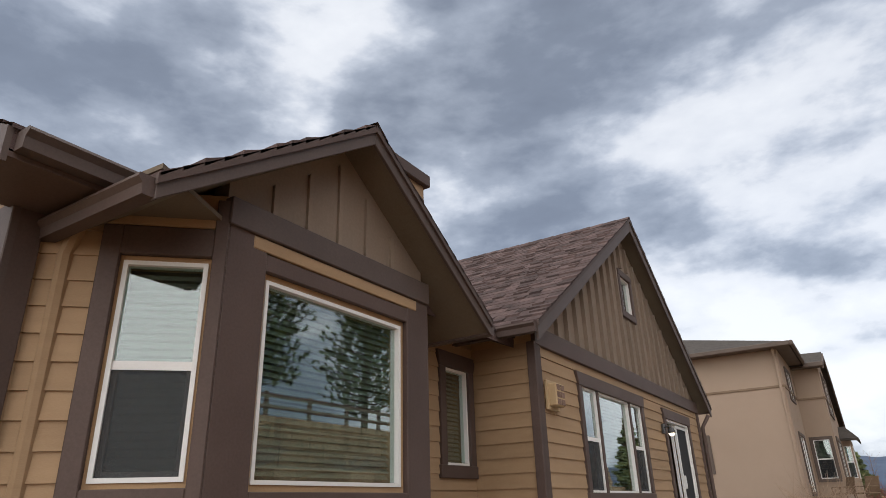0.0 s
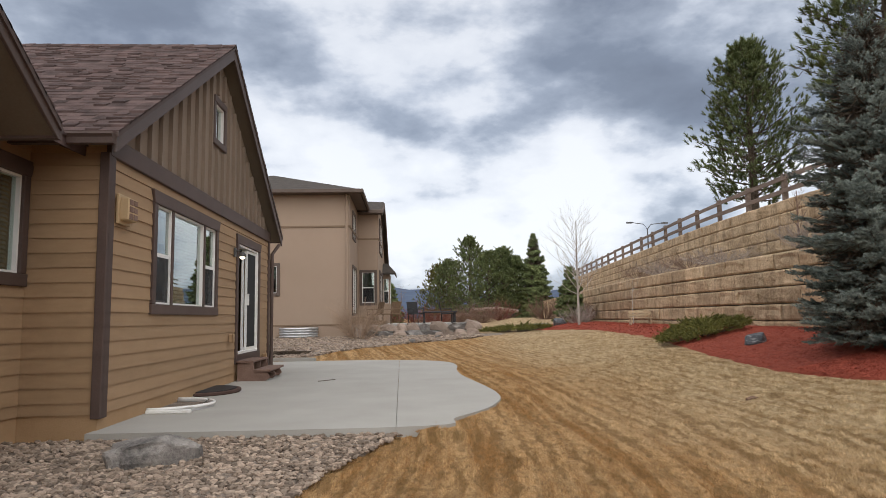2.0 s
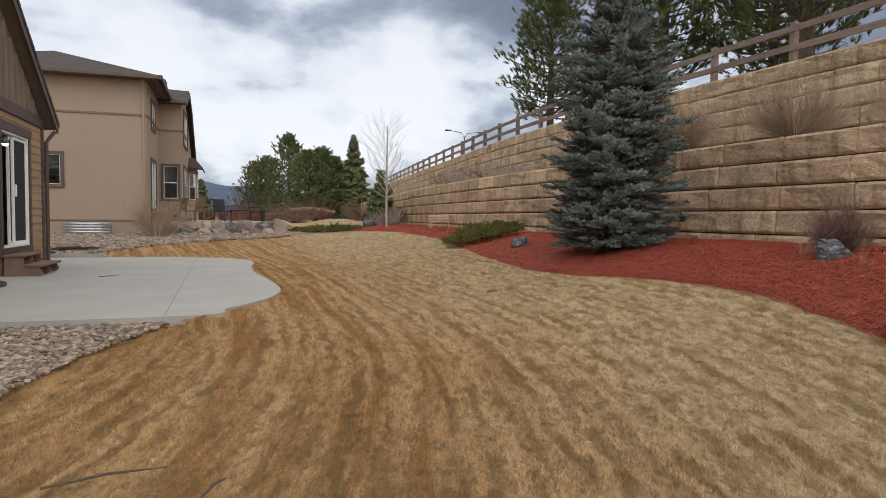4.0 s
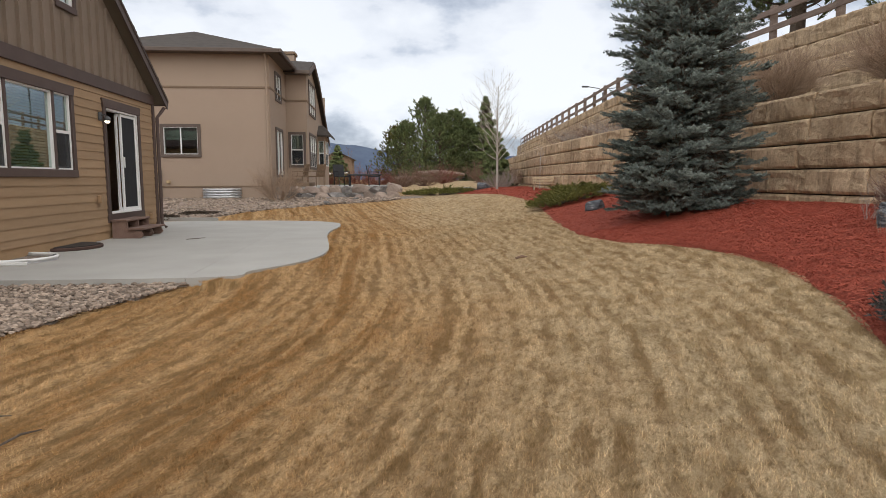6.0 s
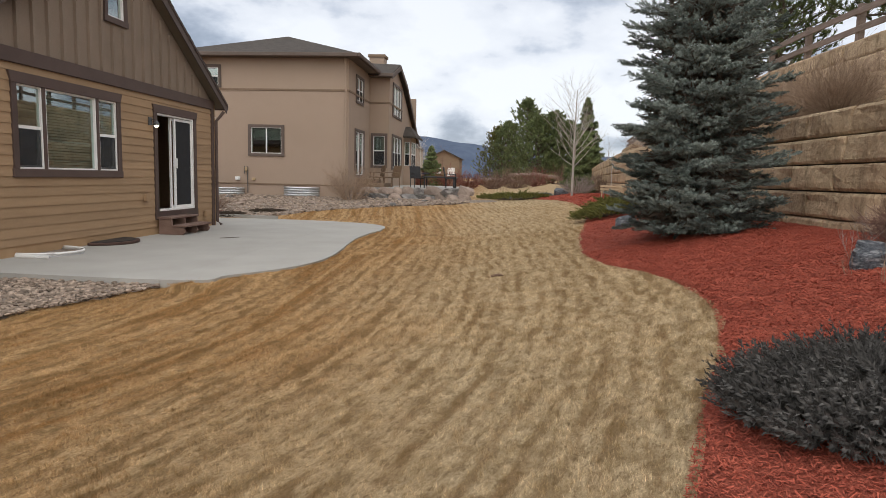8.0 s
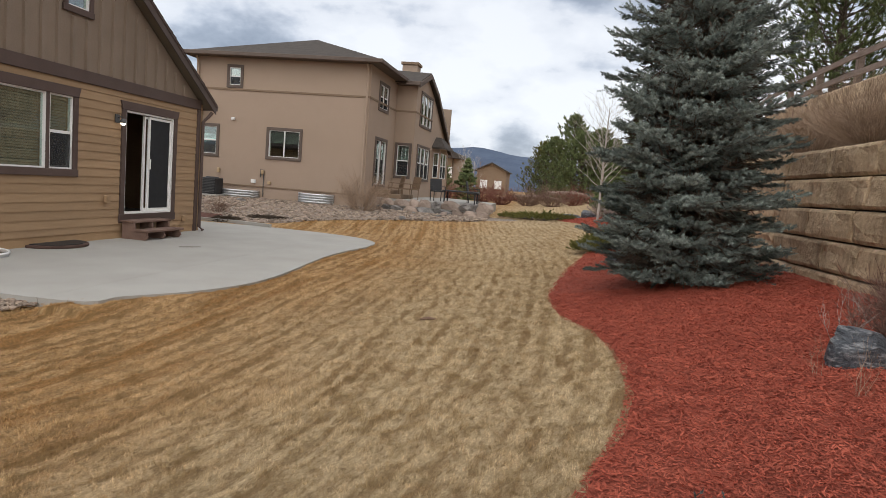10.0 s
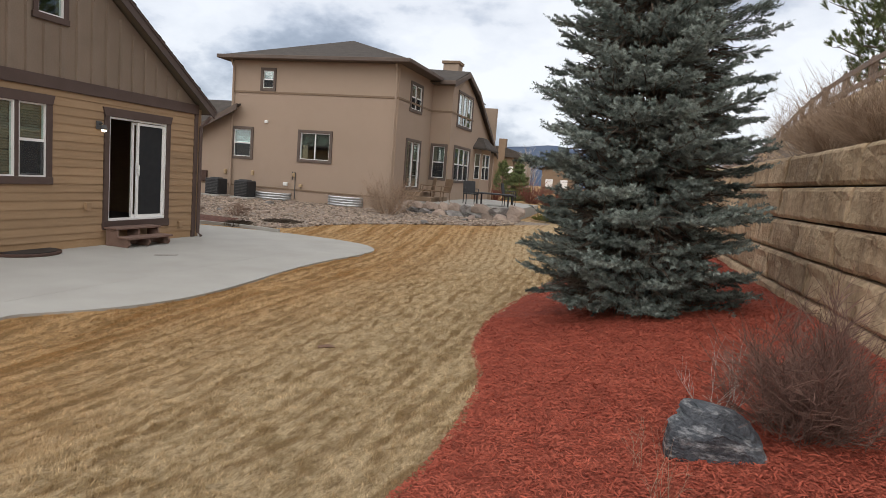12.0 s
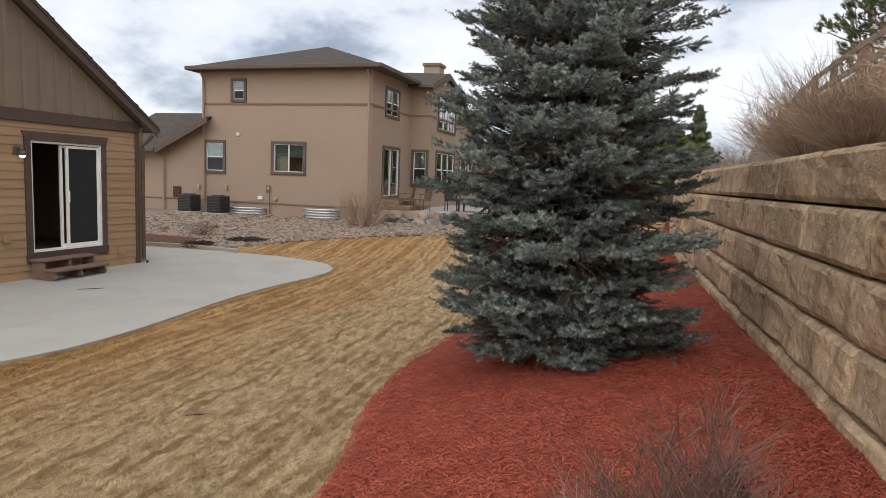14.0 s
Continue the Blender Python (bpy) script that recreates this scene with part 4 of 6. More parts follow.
for k in range(40):
    xa, xb = -3.40 - k * 0.13, -3.40 - (k + 1.2) * 0.13
    za, zb = 2.99 + 0.4438 * (-3.42 - xa), 2.99 + 0.4438 * (-3.42 - xb)
    y = 1.1
    while y < 6.2:
        w = rnd.uniform(0.14, 0.36)
        h = rnd.uniform(0.006, 0.02)
        sh.add([(xa, y, za + h), (xa, y + w, za + h), (xb, y + w, zb + 0.002), (xb, y, zb + 0.002), (xa, y, za - 0.015), (xa, y + w, za - 0.015)], [(0, 1, 2, 3), (0, 4, 5, 1)])
        y += w
part("shingles", raw("shingles", sh.v, sh.f, M["shingle"]), None, house, kind="stuff")
part("gutter", Mesh().prism([(-3.42, 2.96), (-3.31, 2.96), (-3.30, 2.94), (-3.33, 2.91), (-3.335, 2.85), (-3.42, 2.85)], "y", 1.14, 1.75), M["fascia"], house, "brown metal gutter")
part("rake_board", Mesh().prism([(-3.42, 2.98), (-10.0, 5.9), (-10.0, 5.7), (-3.42, 2.79)], "y", 1.09, 1.12), M["fascia"], house)
part("eave_soffit", Mesh().box(-4.0, -3.42, 1.12, 1.7, 2.82, 2.85), M["trim"], house)
RL = wall(R, house, "wall_recess", 1.45, 1.7, -0.3, 3.0, [], M["foundation"])
siding(R, RL, 1.58, 1.66, 0.16, 2.85, [])
board(R, house, "corner_board", 1.43, 1.58, 0.12, 2.85, 0, 0.05, M["trim"])
EN = Face(-14.0, 1.45, 1, 0)
eh = (8.3, 9.4, 1.36, 2.6)
end = wall(EN, house, "wall_end", 0, 10.0, -0.3, 2.9, [eh], M["foundation"])
siding(EN, end, 6.0, 9.86, 0.16, 2.9, [(eh[0] - 0.11, eh[1] + 0.11, eh[2] - 0.13, eh[3] + 0.17)])
board(EN, house, "corner_board", 9.86, 10.05, 0.12, 2.85, 0, 0.05, M["fascia"])
part("end_gable", Mesh().prism([(-14.0, 2.9), (-4.0, 2.9), (-4.0, 3.05), (-10.0, 5.7), (-14.0, 5.7)], "y", 1.45, 1.6), M["siding"], house)
ewin = thing("window", "", "")
ewin.parent = house
lights(EN, ewin, *eh)
surround(EN, ewin, *eh, mat="fascia")
# downspout beside the bay
dp = Mesh().tube([(-3.84, 1.72, 2.8), (-3.9, 1.7, 2.6), (-3.9, 1.7, -0.05)], [0.045, 0.045, 0.045], 8)
part("downspout", dp, M["siding"], house, "tan downspout")
# chimney
ch = Mesh().box(-5.35, -4.62, 5.75, 6.45, 3.2, 5.28)
chim = part("chimney", ch, M["siding"], house)
part("chimney_cap", Mesh().box(-5.42, -4.55, 5.68, 6.52, 5.28, 5.46), M["trim"], chim, bevel=0.01)

# triple window and door in the main wall
tw = thing("window", "white-framed triple window with blinds in a brown surround", "")
tw.parent = house
lights(F, tw, 7.78, 8.33, 1.32, 2.585, kind="hung", shut=0.0, blind=False)
lights(F, tw, 8.40, 9.68, 1.32, 2.585)
lights(F, tw, 9.75, 10.28, 1.32, 2.585, kind="hung", shut=0.5)
board(F, tw, "mullion", 8.33, 8.40, 1.32, 2.585, 0, 0.03, M["trim"])
board(F, tw, "mullion", 9.68, 9.75, 1.32, 2.585, 0, 0.03, M["trim"])
surround(F, tw, *W)
door = thing("sliding_door", "white-framed sliding glass door, half open, up two steps", "")
door.parent = house
u0, u1, z0, z1 = D
um = (u0 + u1) / 2
fm = Mesh().box(u0, u0 + 0.035, -0.1, 0.02, z0, z1).box(u1 - 0.035, u1, -0.1, 0.02, z0, z1).box(u0 + 0.035, u1 - 0.035, -0.1, 0.02, z1 - 0.035, z1).box(u0 + 0.035, u1 - 0.035, -0.1, 0.03, z0, z0 + 0.04)
part("door_frame", F(fm), M["white"], door)
for a, b, w in ((um - 0.01, u1 - 0.035, -0.03), (um - 0.11, u1 - 0.12, -0.075)):
    pf = Mesh().box(a, a + 0.05, w - 0.02, w + 0.02, z0 + 0.04, z1 - 0.05).box(b - 0.05, b, w - 0.02, w + 0.02, z0 + 0.04, z1 - 0.05)
    pf.box(a + 0.05, b - 0.05, w - 0.02, w + 0.02, z0 + 0.04, z0 + 0.1).box(a + 0.05, b - 0.05, w - 0.02, w + 0.02, z1 - 0.1, z1 - 0.05)
    leaf = part("door_leaf", F(pf), M["white"], door)
g = part("pane", F(Mesh().box(um + 0.04, u1 - 0.085, -0.04, -0.036, z0 + 0.1, z1 - 0.1)), M["glass"], door)
g.visible_shadow = False
part("insect_screen", F(Mesh().box(um + 0.04, u1 - 0.085, -0.024, -0.021, z0 + 0.1, z1 - 0.1)), M["screen"], door)
part("handle", F(Mesh().box(um - 0.005, um + 0.025, -0.01, 0.035, 1.4, 1.62)), M["white"], door, bevel=0.006)
surround(F, door, u0, u1, z0, z1, side=0.12, head=0.17, sill=0.17)

# ---- neighbouring house ----
nb = thing("neighbour_house", "two-storey tan stucco house with grey-brown trim and hip roof", "house")
NS = Face(-14.5, 25.1, 1, 0)     # side wall; u = x + 14.5
NA = Face(-2.35, 25.1, 0, 1)     # rear wall, near part; u = y - 25.1
NB = Face(-2.35, 29.3, 1, 0)     # short wall facing this way
NC = Face(-1.4, 29.3, 0, 1)      # rear wall, far part
win_side = [(4.72, 5.76, 2.0, 3.36), (7.86, 9.42, 2.05, 3.36), (6.0, 6.72, 4.86, 5.8)]
win_a = [(1.25, 2.78, 4.46, 5.67), (1.1, 2.95, 1.25, 3.36)]
win_b = [(0.08, 0.88, 1.72, 3.36)]
win_c = [(0.85, 3.62, 4.24, 5.9), (0.75, 3.7, 1.66, 3.4)]
inset = 0.1
wall(NS, nb, "wall", 0, 4.7, -0.2, 3.08, [], M["stucco"], 0.25)
wall(NS, nb, "wall", 4.7, 12.15, -0.2, 6.12, [tuple((h[0] + inset, h[1] - inset, h[2] + inset, h[3] - inset)) for h in win_side], M["stucco"], 0.25)
wall(NA, nb, "wall", 0.25, 4.2, -0.2, 6.12, [tuple((h[0] + inset, h[1] - inset, h[2] + inset, h[3] - inset)) for h in win_a], M["stucco"], 0.25)
wall(NB, nb, "wall", 0.0, 0.95, -0.2, 6.12, [tuple((h[0] + inset, h[1] - inset, h[2] + inset, h[3] - inset)) for h in win_b], M["stucco"], 0.25)
wall(NC, nb, "wall", 0.25, 8.5, -0.2, 3.6, [tuple((h[0] + inset, h[1] - inset, h[2] + inset, h[3] - inset)) for h in win_c], M["stucco"], 0.25)
wall(NC, nb, "wall", 0.25, 3.9, 3.6, 6.05, [tuple((h[0] + inset, h[1] - inset, h[2] + inset, h[3] - inset)) for h in win_c], M["stucco"], 0.25)
part("wall", Mesh().prism([(33.2, 3.6), (38.6, 3.6), (33.2, 6.05)], "x", -1.65, -1.4), M["stucco"], nb)
part("wall", Mesh().prism([(29.3, 6.05), (33.2, 6.05), (31.2, 6.75)], "x", -1.65, -1.4), M["stucco"], nb)
wall(Face(-9.8, 25.35, 0, 1), nb, "wall", 0, 12, 3.0, 6.12, [], M["stucco"], 0.25)
wall(Face(-14.5, 38.6, 1, 0), nb, "wall", 0, 13.1, -0.2, 6.1, [], M["stucco"], 0.25)
wall(Face(-14.25, 25.35, 0, 1), nb, "wall", 0, 12.6, -0.2, 2.82, [], M["stucco"], 0.25)
part("wall", Mesh().prism([(-11.9, 3.08), (-9.8, 3.08), (-9.8, 3.95)], "y", 25.1, 25.35), M["stucco"], nb)
# added inner wall and floor, coloured dark for the shade indoors
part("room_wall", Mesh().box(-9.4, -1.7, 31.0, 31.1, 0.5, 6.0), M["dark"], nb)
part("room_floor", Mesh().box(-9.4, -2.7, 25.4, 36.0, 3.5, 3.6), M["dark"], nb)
for f, a, b in ((NS, 4.7, 12.2), (NA, 0.0, 4.18), (NB, 0.02, 0.97), (NC, 0.0, 3.9)):
    board(f, nb, "stucco_band", a, b, 4.76, 4.84, 0, 0.035, M["stucco_band"], 0.004)
board(NS, nb, "base_band", 0.0, 12.2, 0.86, 0.92, 0, 0.03, M["stucco_band"], 0.004)
# downspouts
part("downspout", Mesh().tube([(-11.9, 24.7, 2.8), (-11.75, 25.0, 2.55), (-11.75, 25.02, 0.35)], [0.045] * 3, 8), M["stucco"], nb)
for x, y in ((-2.45, 25.06), (-9.75, 25.06)):
    part("downspout", Mesh().tube([(x, y - 0.25, 6.05), (x, y - 0.06, 5.8), (x, y - 0.04, 0.35)], [0.045] * 3, 8), M["stucco"], nb)


def nwindow(face, u0, u1, z0, z1, kind="hung", n=1, label="white-framed window with grey-brown surround"):
    w = thing("window", label, "")
    w.parent = nb
    t = 0.12
    for a, b, c, d in ((u0, u0 + t, z0, z1), (u1 - t, u1, z0, z1), (u0 + t, u1 - t, z0, z0 + t), (u0 + t, u1 - t, z1 - t, z1)):
        board(face, w, "casing", a, b, c, d, 0, 0.05, M["ntrim"], 0.006)
    a, b = u0 + t, u1 - t
    for i in range(n):
        lights(face, w, a + (b - a) * i / n + (0.03 if i else 0), a + (b - a) * (i + 1) / n - (0.03 if i < n - 1 else 0), z0 + t, z1 - t, blind=kind != "door", kind=kind if kind != "door" else "fixed", shut=0.45)
        if i:
            board(face, w, "mullion", a + (b - a) * i / n - 0.03, a + (b - a) * i / n + 0.03, z0 + t, z1 - t, 0, 0.03, M["ntrim"], 0.004)
    return w


nwindow(NS, *win_side[0])
nwindow(NS, *win_side[1], kind="slider")
nwindow(NS, *win_side[2])
nwindow(NA, *win_a[0], n=2)
nwindow(NA, *win_a[1], kind="door", n=2, label="glazed patio door with white frame")
nwindow(NB, *win_b[0])
nwindow(NC, *win_c[0], kind="fixed", n=3)
nwindow(NC, *win_c[1], n=3)


def sloped(corners, mat, thick, parent, name="roof"):
    """A roof plane through corner points (counter-clockwise from above), with a lower face."""
    m = Mesh()
    n = len(corners)
    lo = [(x, y, z - thick) for x, y, z in corners]
    m.add(list(corners) + lo, [tuple(range(n)), tuple(range(n, 2 * n))[::-1]] + [(i, n + i, n + (i + 1) % n, (i + 1) % n) for i in range(n)])
    return part(name, m, mat, parent)


ap, ap2 = (-6.15, 28.75, 7.72), (-6.15, 36.0, 7.72)
ex0, ex1, ey0, ez = -10.12, -1.85, 24.55, 6.2
sloped([(ex0, ey0, ez), (ex1, ey0, ez), ap], M["nshingle"], 0.06, nb)
sloped([(ex1, ey0, ez), (ex1, 29.2, ez), (ex1, 37.5, ez), ap2, ap], M["nshingle"], 0.06, nb)
sloped([(ex0, 37.5, ez), (ex0, ey0, ez), ap, ap2], M["nshingle"], 0.06, nb)
part("soffit", Mesh().prism([(ex0 + 0.05, ey0 + 0.05), (ex1 - 0.05, ey0 + 0.05), (ex1 - 0.05, 29.25), (-2.4, 29.25), (-2.4, 25.08), (-9.8, 25.08), (-9.8, 37), (ex0 + 0.05, 37)], "z", 6.08, 6.11), M["ntrim"], nb)
for a, b, c, d in ((ex0, ex1, ey0 - 0.1, ey0), (ex1, ex1 + 0.1, ey0 - 0.1, 28.9), (ex0 - 0.1, ex0, ey0 - 0.1, 37)):
    part("gutter", Mesh().box(a, b, c, d, 6.06, 6.21), M["ntrim"], nb, bevel=0.015)
# far gable with one long slope
sloped([(-1.2, 28.8, 6.1), (-1.2, 31.2, 6.9), (-4.5, 31.2, 7.02), (-4.5, 28.8, 6.2)], M["nshingle"], 0.12, nb)
sloped([(-1.2, 31.2, 6.9), (-1.2, 33.4, 6.28), (-4.5, 33.4, 6.4), (-4.5, 31.2, 7.02)], M["nshingle"], 0.12, nb)
sloped([(-1.2, 33.4, 6.28), (-1.2, 38.8, 3.5), (-4.5, 38.8, 3.7), (-4.5, 33.4, 6.4)], M["nshingle"], 0.12, nb)
for p in (((28.75, 6.05), (31.2, 6.84), (31.2, 6.62), (28.75, 5.83)), ((31.2, 6.84), (33.4, 6.22), (33.4, 6.0), (31.2, 6.62)), ((33.4, 6.22), (38.85, 3.4), (38.85, 3.18), (33.4, 6.0))):
    part("rake_board", Mesh().prism(list(p), "x", -1.2, -1.15), M["ntrim"], nb)
part("gutter", Mesh().box(-1.85, -1.15, 28.7, 28.8, 5.93, 6.1), M["ntrim"], nb, bevel=0.015)
part("soffit", Mesh().box(-2.3, -1.2, 28.8, 29.3, 5.95, 5.98), M["ntrim"], nb)
# small bay with its own hip roof
bayf = Face(-1.02, 34.0, 0, 1)
wall(bayf, nb, "bay_wall", 0.2, 2.2, -0.2, 3.5, [(0.35, 2.0, 1.9, 3.25)], M["stucco"], 0.2)
wall(Face(-1.4, 34.0, 1, 0), nb, "bay_wall", 0, 0.38, -0.2, 3.5, [(0.05, 0.33, 1.92, 3.23)], M["stucco"], 0.2)
bwn = thing("window", "white-framed window", "")
bwn.parent = nb
lights(Face(-1.4, 34.0, 1, 0), bwn, 0.05, 0.33, 1.92, 3.23, kind="hung", blind=False)
lights(bayf, bwn, 0.35, 1.1, 1.9, 3.25, kind="hung", blind=False)
lights(bayf, bwn, 1.1, 2.0, 1.9, 3.25, kind="hung", blind=False)
sloped([(-1.6, 33.6, 3.55), (-0.68, 33.6, 3.52), (-1.15, 34.6, 4.1), (-1.6, 34.6, 4.1)], M["nshingle"], 0.1, nb)
sloped([(-0.68, 33.6, 3.52), (-0.68, 36.6, 3.52), (-1.15, 35.6, 4.1), (-1.15, 34.6, 4.1)], M["nshingle"], 0.1, nb)
# chimney
nch = part("chimney", Mesh().box(-3.25, -2.45, 33.4, 34.2, 5.9, 7.66), M["stucco"], nb)
part("chimney_cap", Mesh().box(-3.32, -2.38, 33.33, 34.27, 7.66, 7.8), M["stucco_band"], nch, bevel=0.01)
# low wing roof
sloped([(-15.0, 24.6, 2.97), (-11.8, 24.6, 2.97), (-9.82, 28.3, 4.75), (-15.0, 28.3, 4.75)], M["nshingle"], 0.1, nb)
sloped([(-11.8, 24.6, 2.97), (-9.35, 24.6, 4.23), (-9.82, 28.3, 4.75)], M["nshingle"], 0.08, nb)
part("gutter", Mesh().box(-15.0, -11.8, 24.48, 24.6, 2.8, 2.96), M["ntrim"], nb, bevel=0.015)
part("rake_board", Mesh().prism([(-11.85, 2.93), (-9.25, 4.25), (-9.25, 4.0), (-11.85, 2.7)], "y", 24.55, 24.6), M["ntrim"], nb)

# raised terrace behind a dry-laid boulder edge
NP = 0.86
terr = tagged(new("paved_terrace", Mesh().prism([(-2.3, 25.75), (1.9, 25.85), (2.5, 27.0), (2.3, 33), (-1.0, 36), (-2.3, 36)], "z", 0.1, NP).data("paved_terrace", M["concrete"])), "raised paved terrace behind the neighbouring house", "terrace", kind="structure")


def rock_mesh(name, sx, sy, sz, mat, seed, rough=0.3, flat=0.5, cuts=3, strata=0.0, square=0.62, tilt=0.0, facets=0):
    """A boulder: a subdivided block pushed about by noise, sitting flat."""
    bm = bmesh.new()
    bmesh.ops.create_icosphere(bm, subdivisions=cuts, radius=0.5)
    rp = random.Random(seed * 31 + 7)
    planes = [(Vector((rp.uniform(-1, 1), rp.uniform(-1, 1), rp.uniform(-0.3, 1))).normalized(), rp.uniform(0.36, 0.47)) for _ in range(facets)]
    for v in bm.verts:
        p = v.co.copy()
        q = Vector([math.copysign(abs(c * 2) ** square, c) / 2 for c in p])
        d = rough * noise.noise(p * 2.2 + Vector((seed * 3.7, seed, 0))) + 0.4 * rough * noise.noise(p * 6 + Vector((seed, 0, seed)))
        q *= 1 + d
        for nrm, far in planes:
            over = q.dot(nrm) - far
            if over > 0:
                q -= nrm * over * 0.93
        q.z += tilt * q.x
        q.x -= 0.35 * tilt * q.z
        if strata:
            q.x += strata * noise.noise((0, seed, p.z * 9))
            q.y += strata * noise.noise((3, seed, p.z * 9))
        v.co = Vector((q.x * sx, q.y * sy, max(-0.5 * flat, q.z) * sz + 0.5 * flat * sz))
    me = bpy.data.meshes.new(name)
    bm.to_mesh(me)
    bm.free()
    me.materials.append(mat)
    return me


rr = random.Random(12)
bmeshes = [rock_mesh("boulder", 1, 1, 1, M[m], i, 0.5, 0.6, 3, 0.0, 0.55, 0.0, 7) for i, m in enumerate(("rock", "tanrock", "rock", "rock", "tanrock", "tanrock"))]
for row, (z, y0, n) in enumerate(((0.0, 25.2, 10), (0.28, 25.42, 11))):
    x = -2.3 + row * 0.2
    while x < 2.7:
        w = rr.uniform(0.36, 0.78)
        y = y0 + (0.16 * (x - 1.2) ** 2 * 0.4 if x > 1.2 else 0) + rr.uniform(-0.05, 0.05)
        ob = tagged(new("boulder", rr.choice(bmeshes)), "rough grey and tan boulder in a dry-laid edge", "boulder", "boulders of the terrace edge")
        ob.matrix_basis = Matrix.Translation((x + w / 2, y, ground(x, y) - 0.06 + z)) @ Matrix.Rotation(rr.uniform(-0.4, 0.4), 4, "Z") @ Matrix.Diagonal((w * 1.08, rr.uniform(0.42, 0.56), rr.uniform(0.34, 0.5), 1))
        x += w * 0.93


def patio_chair(x, y, rz, label, mat, arms=True):
    c = thing("patio_chair", label, "chair", (0, 0, 0), "chairs on the terrace")
    for sx in (-0.24, 0.24):
        for sy in (-0.22, 0.24):
            part("leg", Mesh().tube([(sx, sy, 0), (sx, sy, 0.42)], [0.018, 0.018], 6), mat, c)
    part("seat", Mesh().box(-0.27, 0.27, -0.26, 0.27, 0.4, 0.45), mat, c, bevel=0.012)
    part("backrest", Mesh().prism([(0.24, 0.45), (0.28, 0.45), (0.38, 0.95), (0.34, 0.95)], "x", -0.26, 0.26), mat, c, bevel=0.01)
    if arms:
        for sx in (-0.27, 0.25):
            part("armrest", Mesh().box(sx, sx + 0.03, -0.22, 0.26, 0.62, 0.65), mat, c, bevel=0.006)
            part("arm_post", Mesh().box(sx, sx + 0.03, -0.22, -0.19, 0.42, 0.62), mat, c)
    c.matrix_basis = Matrix.Translation((x, y, NP)) @ Matrix.Rotation(radians(rz), 4, "Z")
    return c


M["wicker"] = material("brown_wicker", (0.12, 0.075, 0.045), (0.2, 0.135, 0.085), 20, 120, 0.85, 0.8, 0.01, spread=0.08)
patio_chair(-1.45, 26.6, -60, "brown wicker armchair on the neighbouring terrace", M["wicker"])
patio_chair(-0.75, 26.5, -40, "brown wicker armchair on the neighbouring terrace", M["wicker"])
patio_chair(0.3, 27.2, 30, "dark metal-framed sling chair on the terrace", M["black"])
patio_chair(1.7, 28.4, 90, "dark metal-framed sling chair on the terrace", M["black"])
tb = thing("patio_table", "low dark metal table on the neighbouring terrace", "table")
part("tabletop", Mesh().box(-0.75, 0.75, -0.5, 0.5, 0.46, 0.52), M["black"], tb, bevel=0.015)
for sx in (-0.65, 0.65):
    for sy in (-0.4, 0.4):
        part("leg", Mesh().box(sx - 0.03, sx + 0.03, sy - 0.03, sy + 0.03, 0, 0.46), M["black"], tb)
tb.location = (1.3, 27.3, NP)
st = thing("porch_steps", "stone porch steps below a glazed door", "steps", kind="structure")
for k in range(2):
    part("step", Mesh().box(-2.32, -1.3 + 0.35 * (1 - k) - 0.2 * k, 26.0 - 0.25 * (1 - k), 28.0, NP + k * 0.17, NP + 0.17 + k * 0.17), M["stucco_band"], st, bevel=0.01)


def air_unit(x, y):
    a = thing("air_conditioner", "dark grey outdoor air-conditioning unit on a pad", "air conditioner", group="air-conditioning units")
    part("body", Mesh().box(-0.32, 0.32, -0.32, 0.32, 0.06, 0.72), M["black"], a, bevel=0.03)
    part("pad", Mesh().box(-0.42, 0.42, -0.42, 0.42, -0.05, 0.06), M["concrete"], a, bevel=0.01)
    for k in range(9):
        part("louvre", Mesh().box(-0.29, 0.29, -0.34, -0.322, 0.13 + k * 0.062, 0.155 + k * 0.062), M["greylouvre"], a)
    part("fan_guard", Mesh().tube([(0, 0, 0.72), (0, 0, 0.76)], [0.28, 0.24], 16), M["black"], a)
    a.location = (x, y, ground(x, y) + 0.04)


M["greylouvre"] = material("grey_louvre", (0.06, 0.06, 0.06), (0.09, 0.09, 0.09), 5, 60, 0.5, 0.1, 0.002, spread=0.1)
air_unit(-8.55, 24.35)
air_unit(-9.93, 24.35)


def window_well(name, x0, x1, y, z, label):
    """A corrugated half-round steel well: ribbed wall and rolled rim."""
    w = thing(name, label, "window well", group="corrugated window wells")
    cx, r = (x0 + x1) / 2, (x1 - x0) / 2
    for k in range(4):
        pts = [(cx + r * math.cos(t), y - 0.75 * r * math.sin(t), z + 0.05 + k * 0.1) for t in np.linspace(0, math.pi, 17)]
        part("rib", Mesh().tube(pts, [0.045] * 17, 6), M["steel"], w, smooth=True)
    pts = [(cx + (r - 0.03) * math.cos(t), y - 0.75 * (r - 0.03) * math.sin(t)) for t in np.linspace(0, math.pi, 17)]
    m = Mesh()
    for (a, b), (c, d) in zip(pts, pts[1:]):
        m.add([(a, b, z - 0.2), (c, d, z - 0.2), (c, d, z + 0.38), (a, b, z + 0.38)], [(0, 1, 2, 3)])
    part("liner", m, M["steel"], w)


window_well("window_well", -8.45, -6.85, 25.08, 0.33, "silvery corrugated steel window well against the stucco wall")
window_well("window_well", -5.05, -3.6, 25.08, 0.42, "silvery corrugated steel window well against the stucco wall")
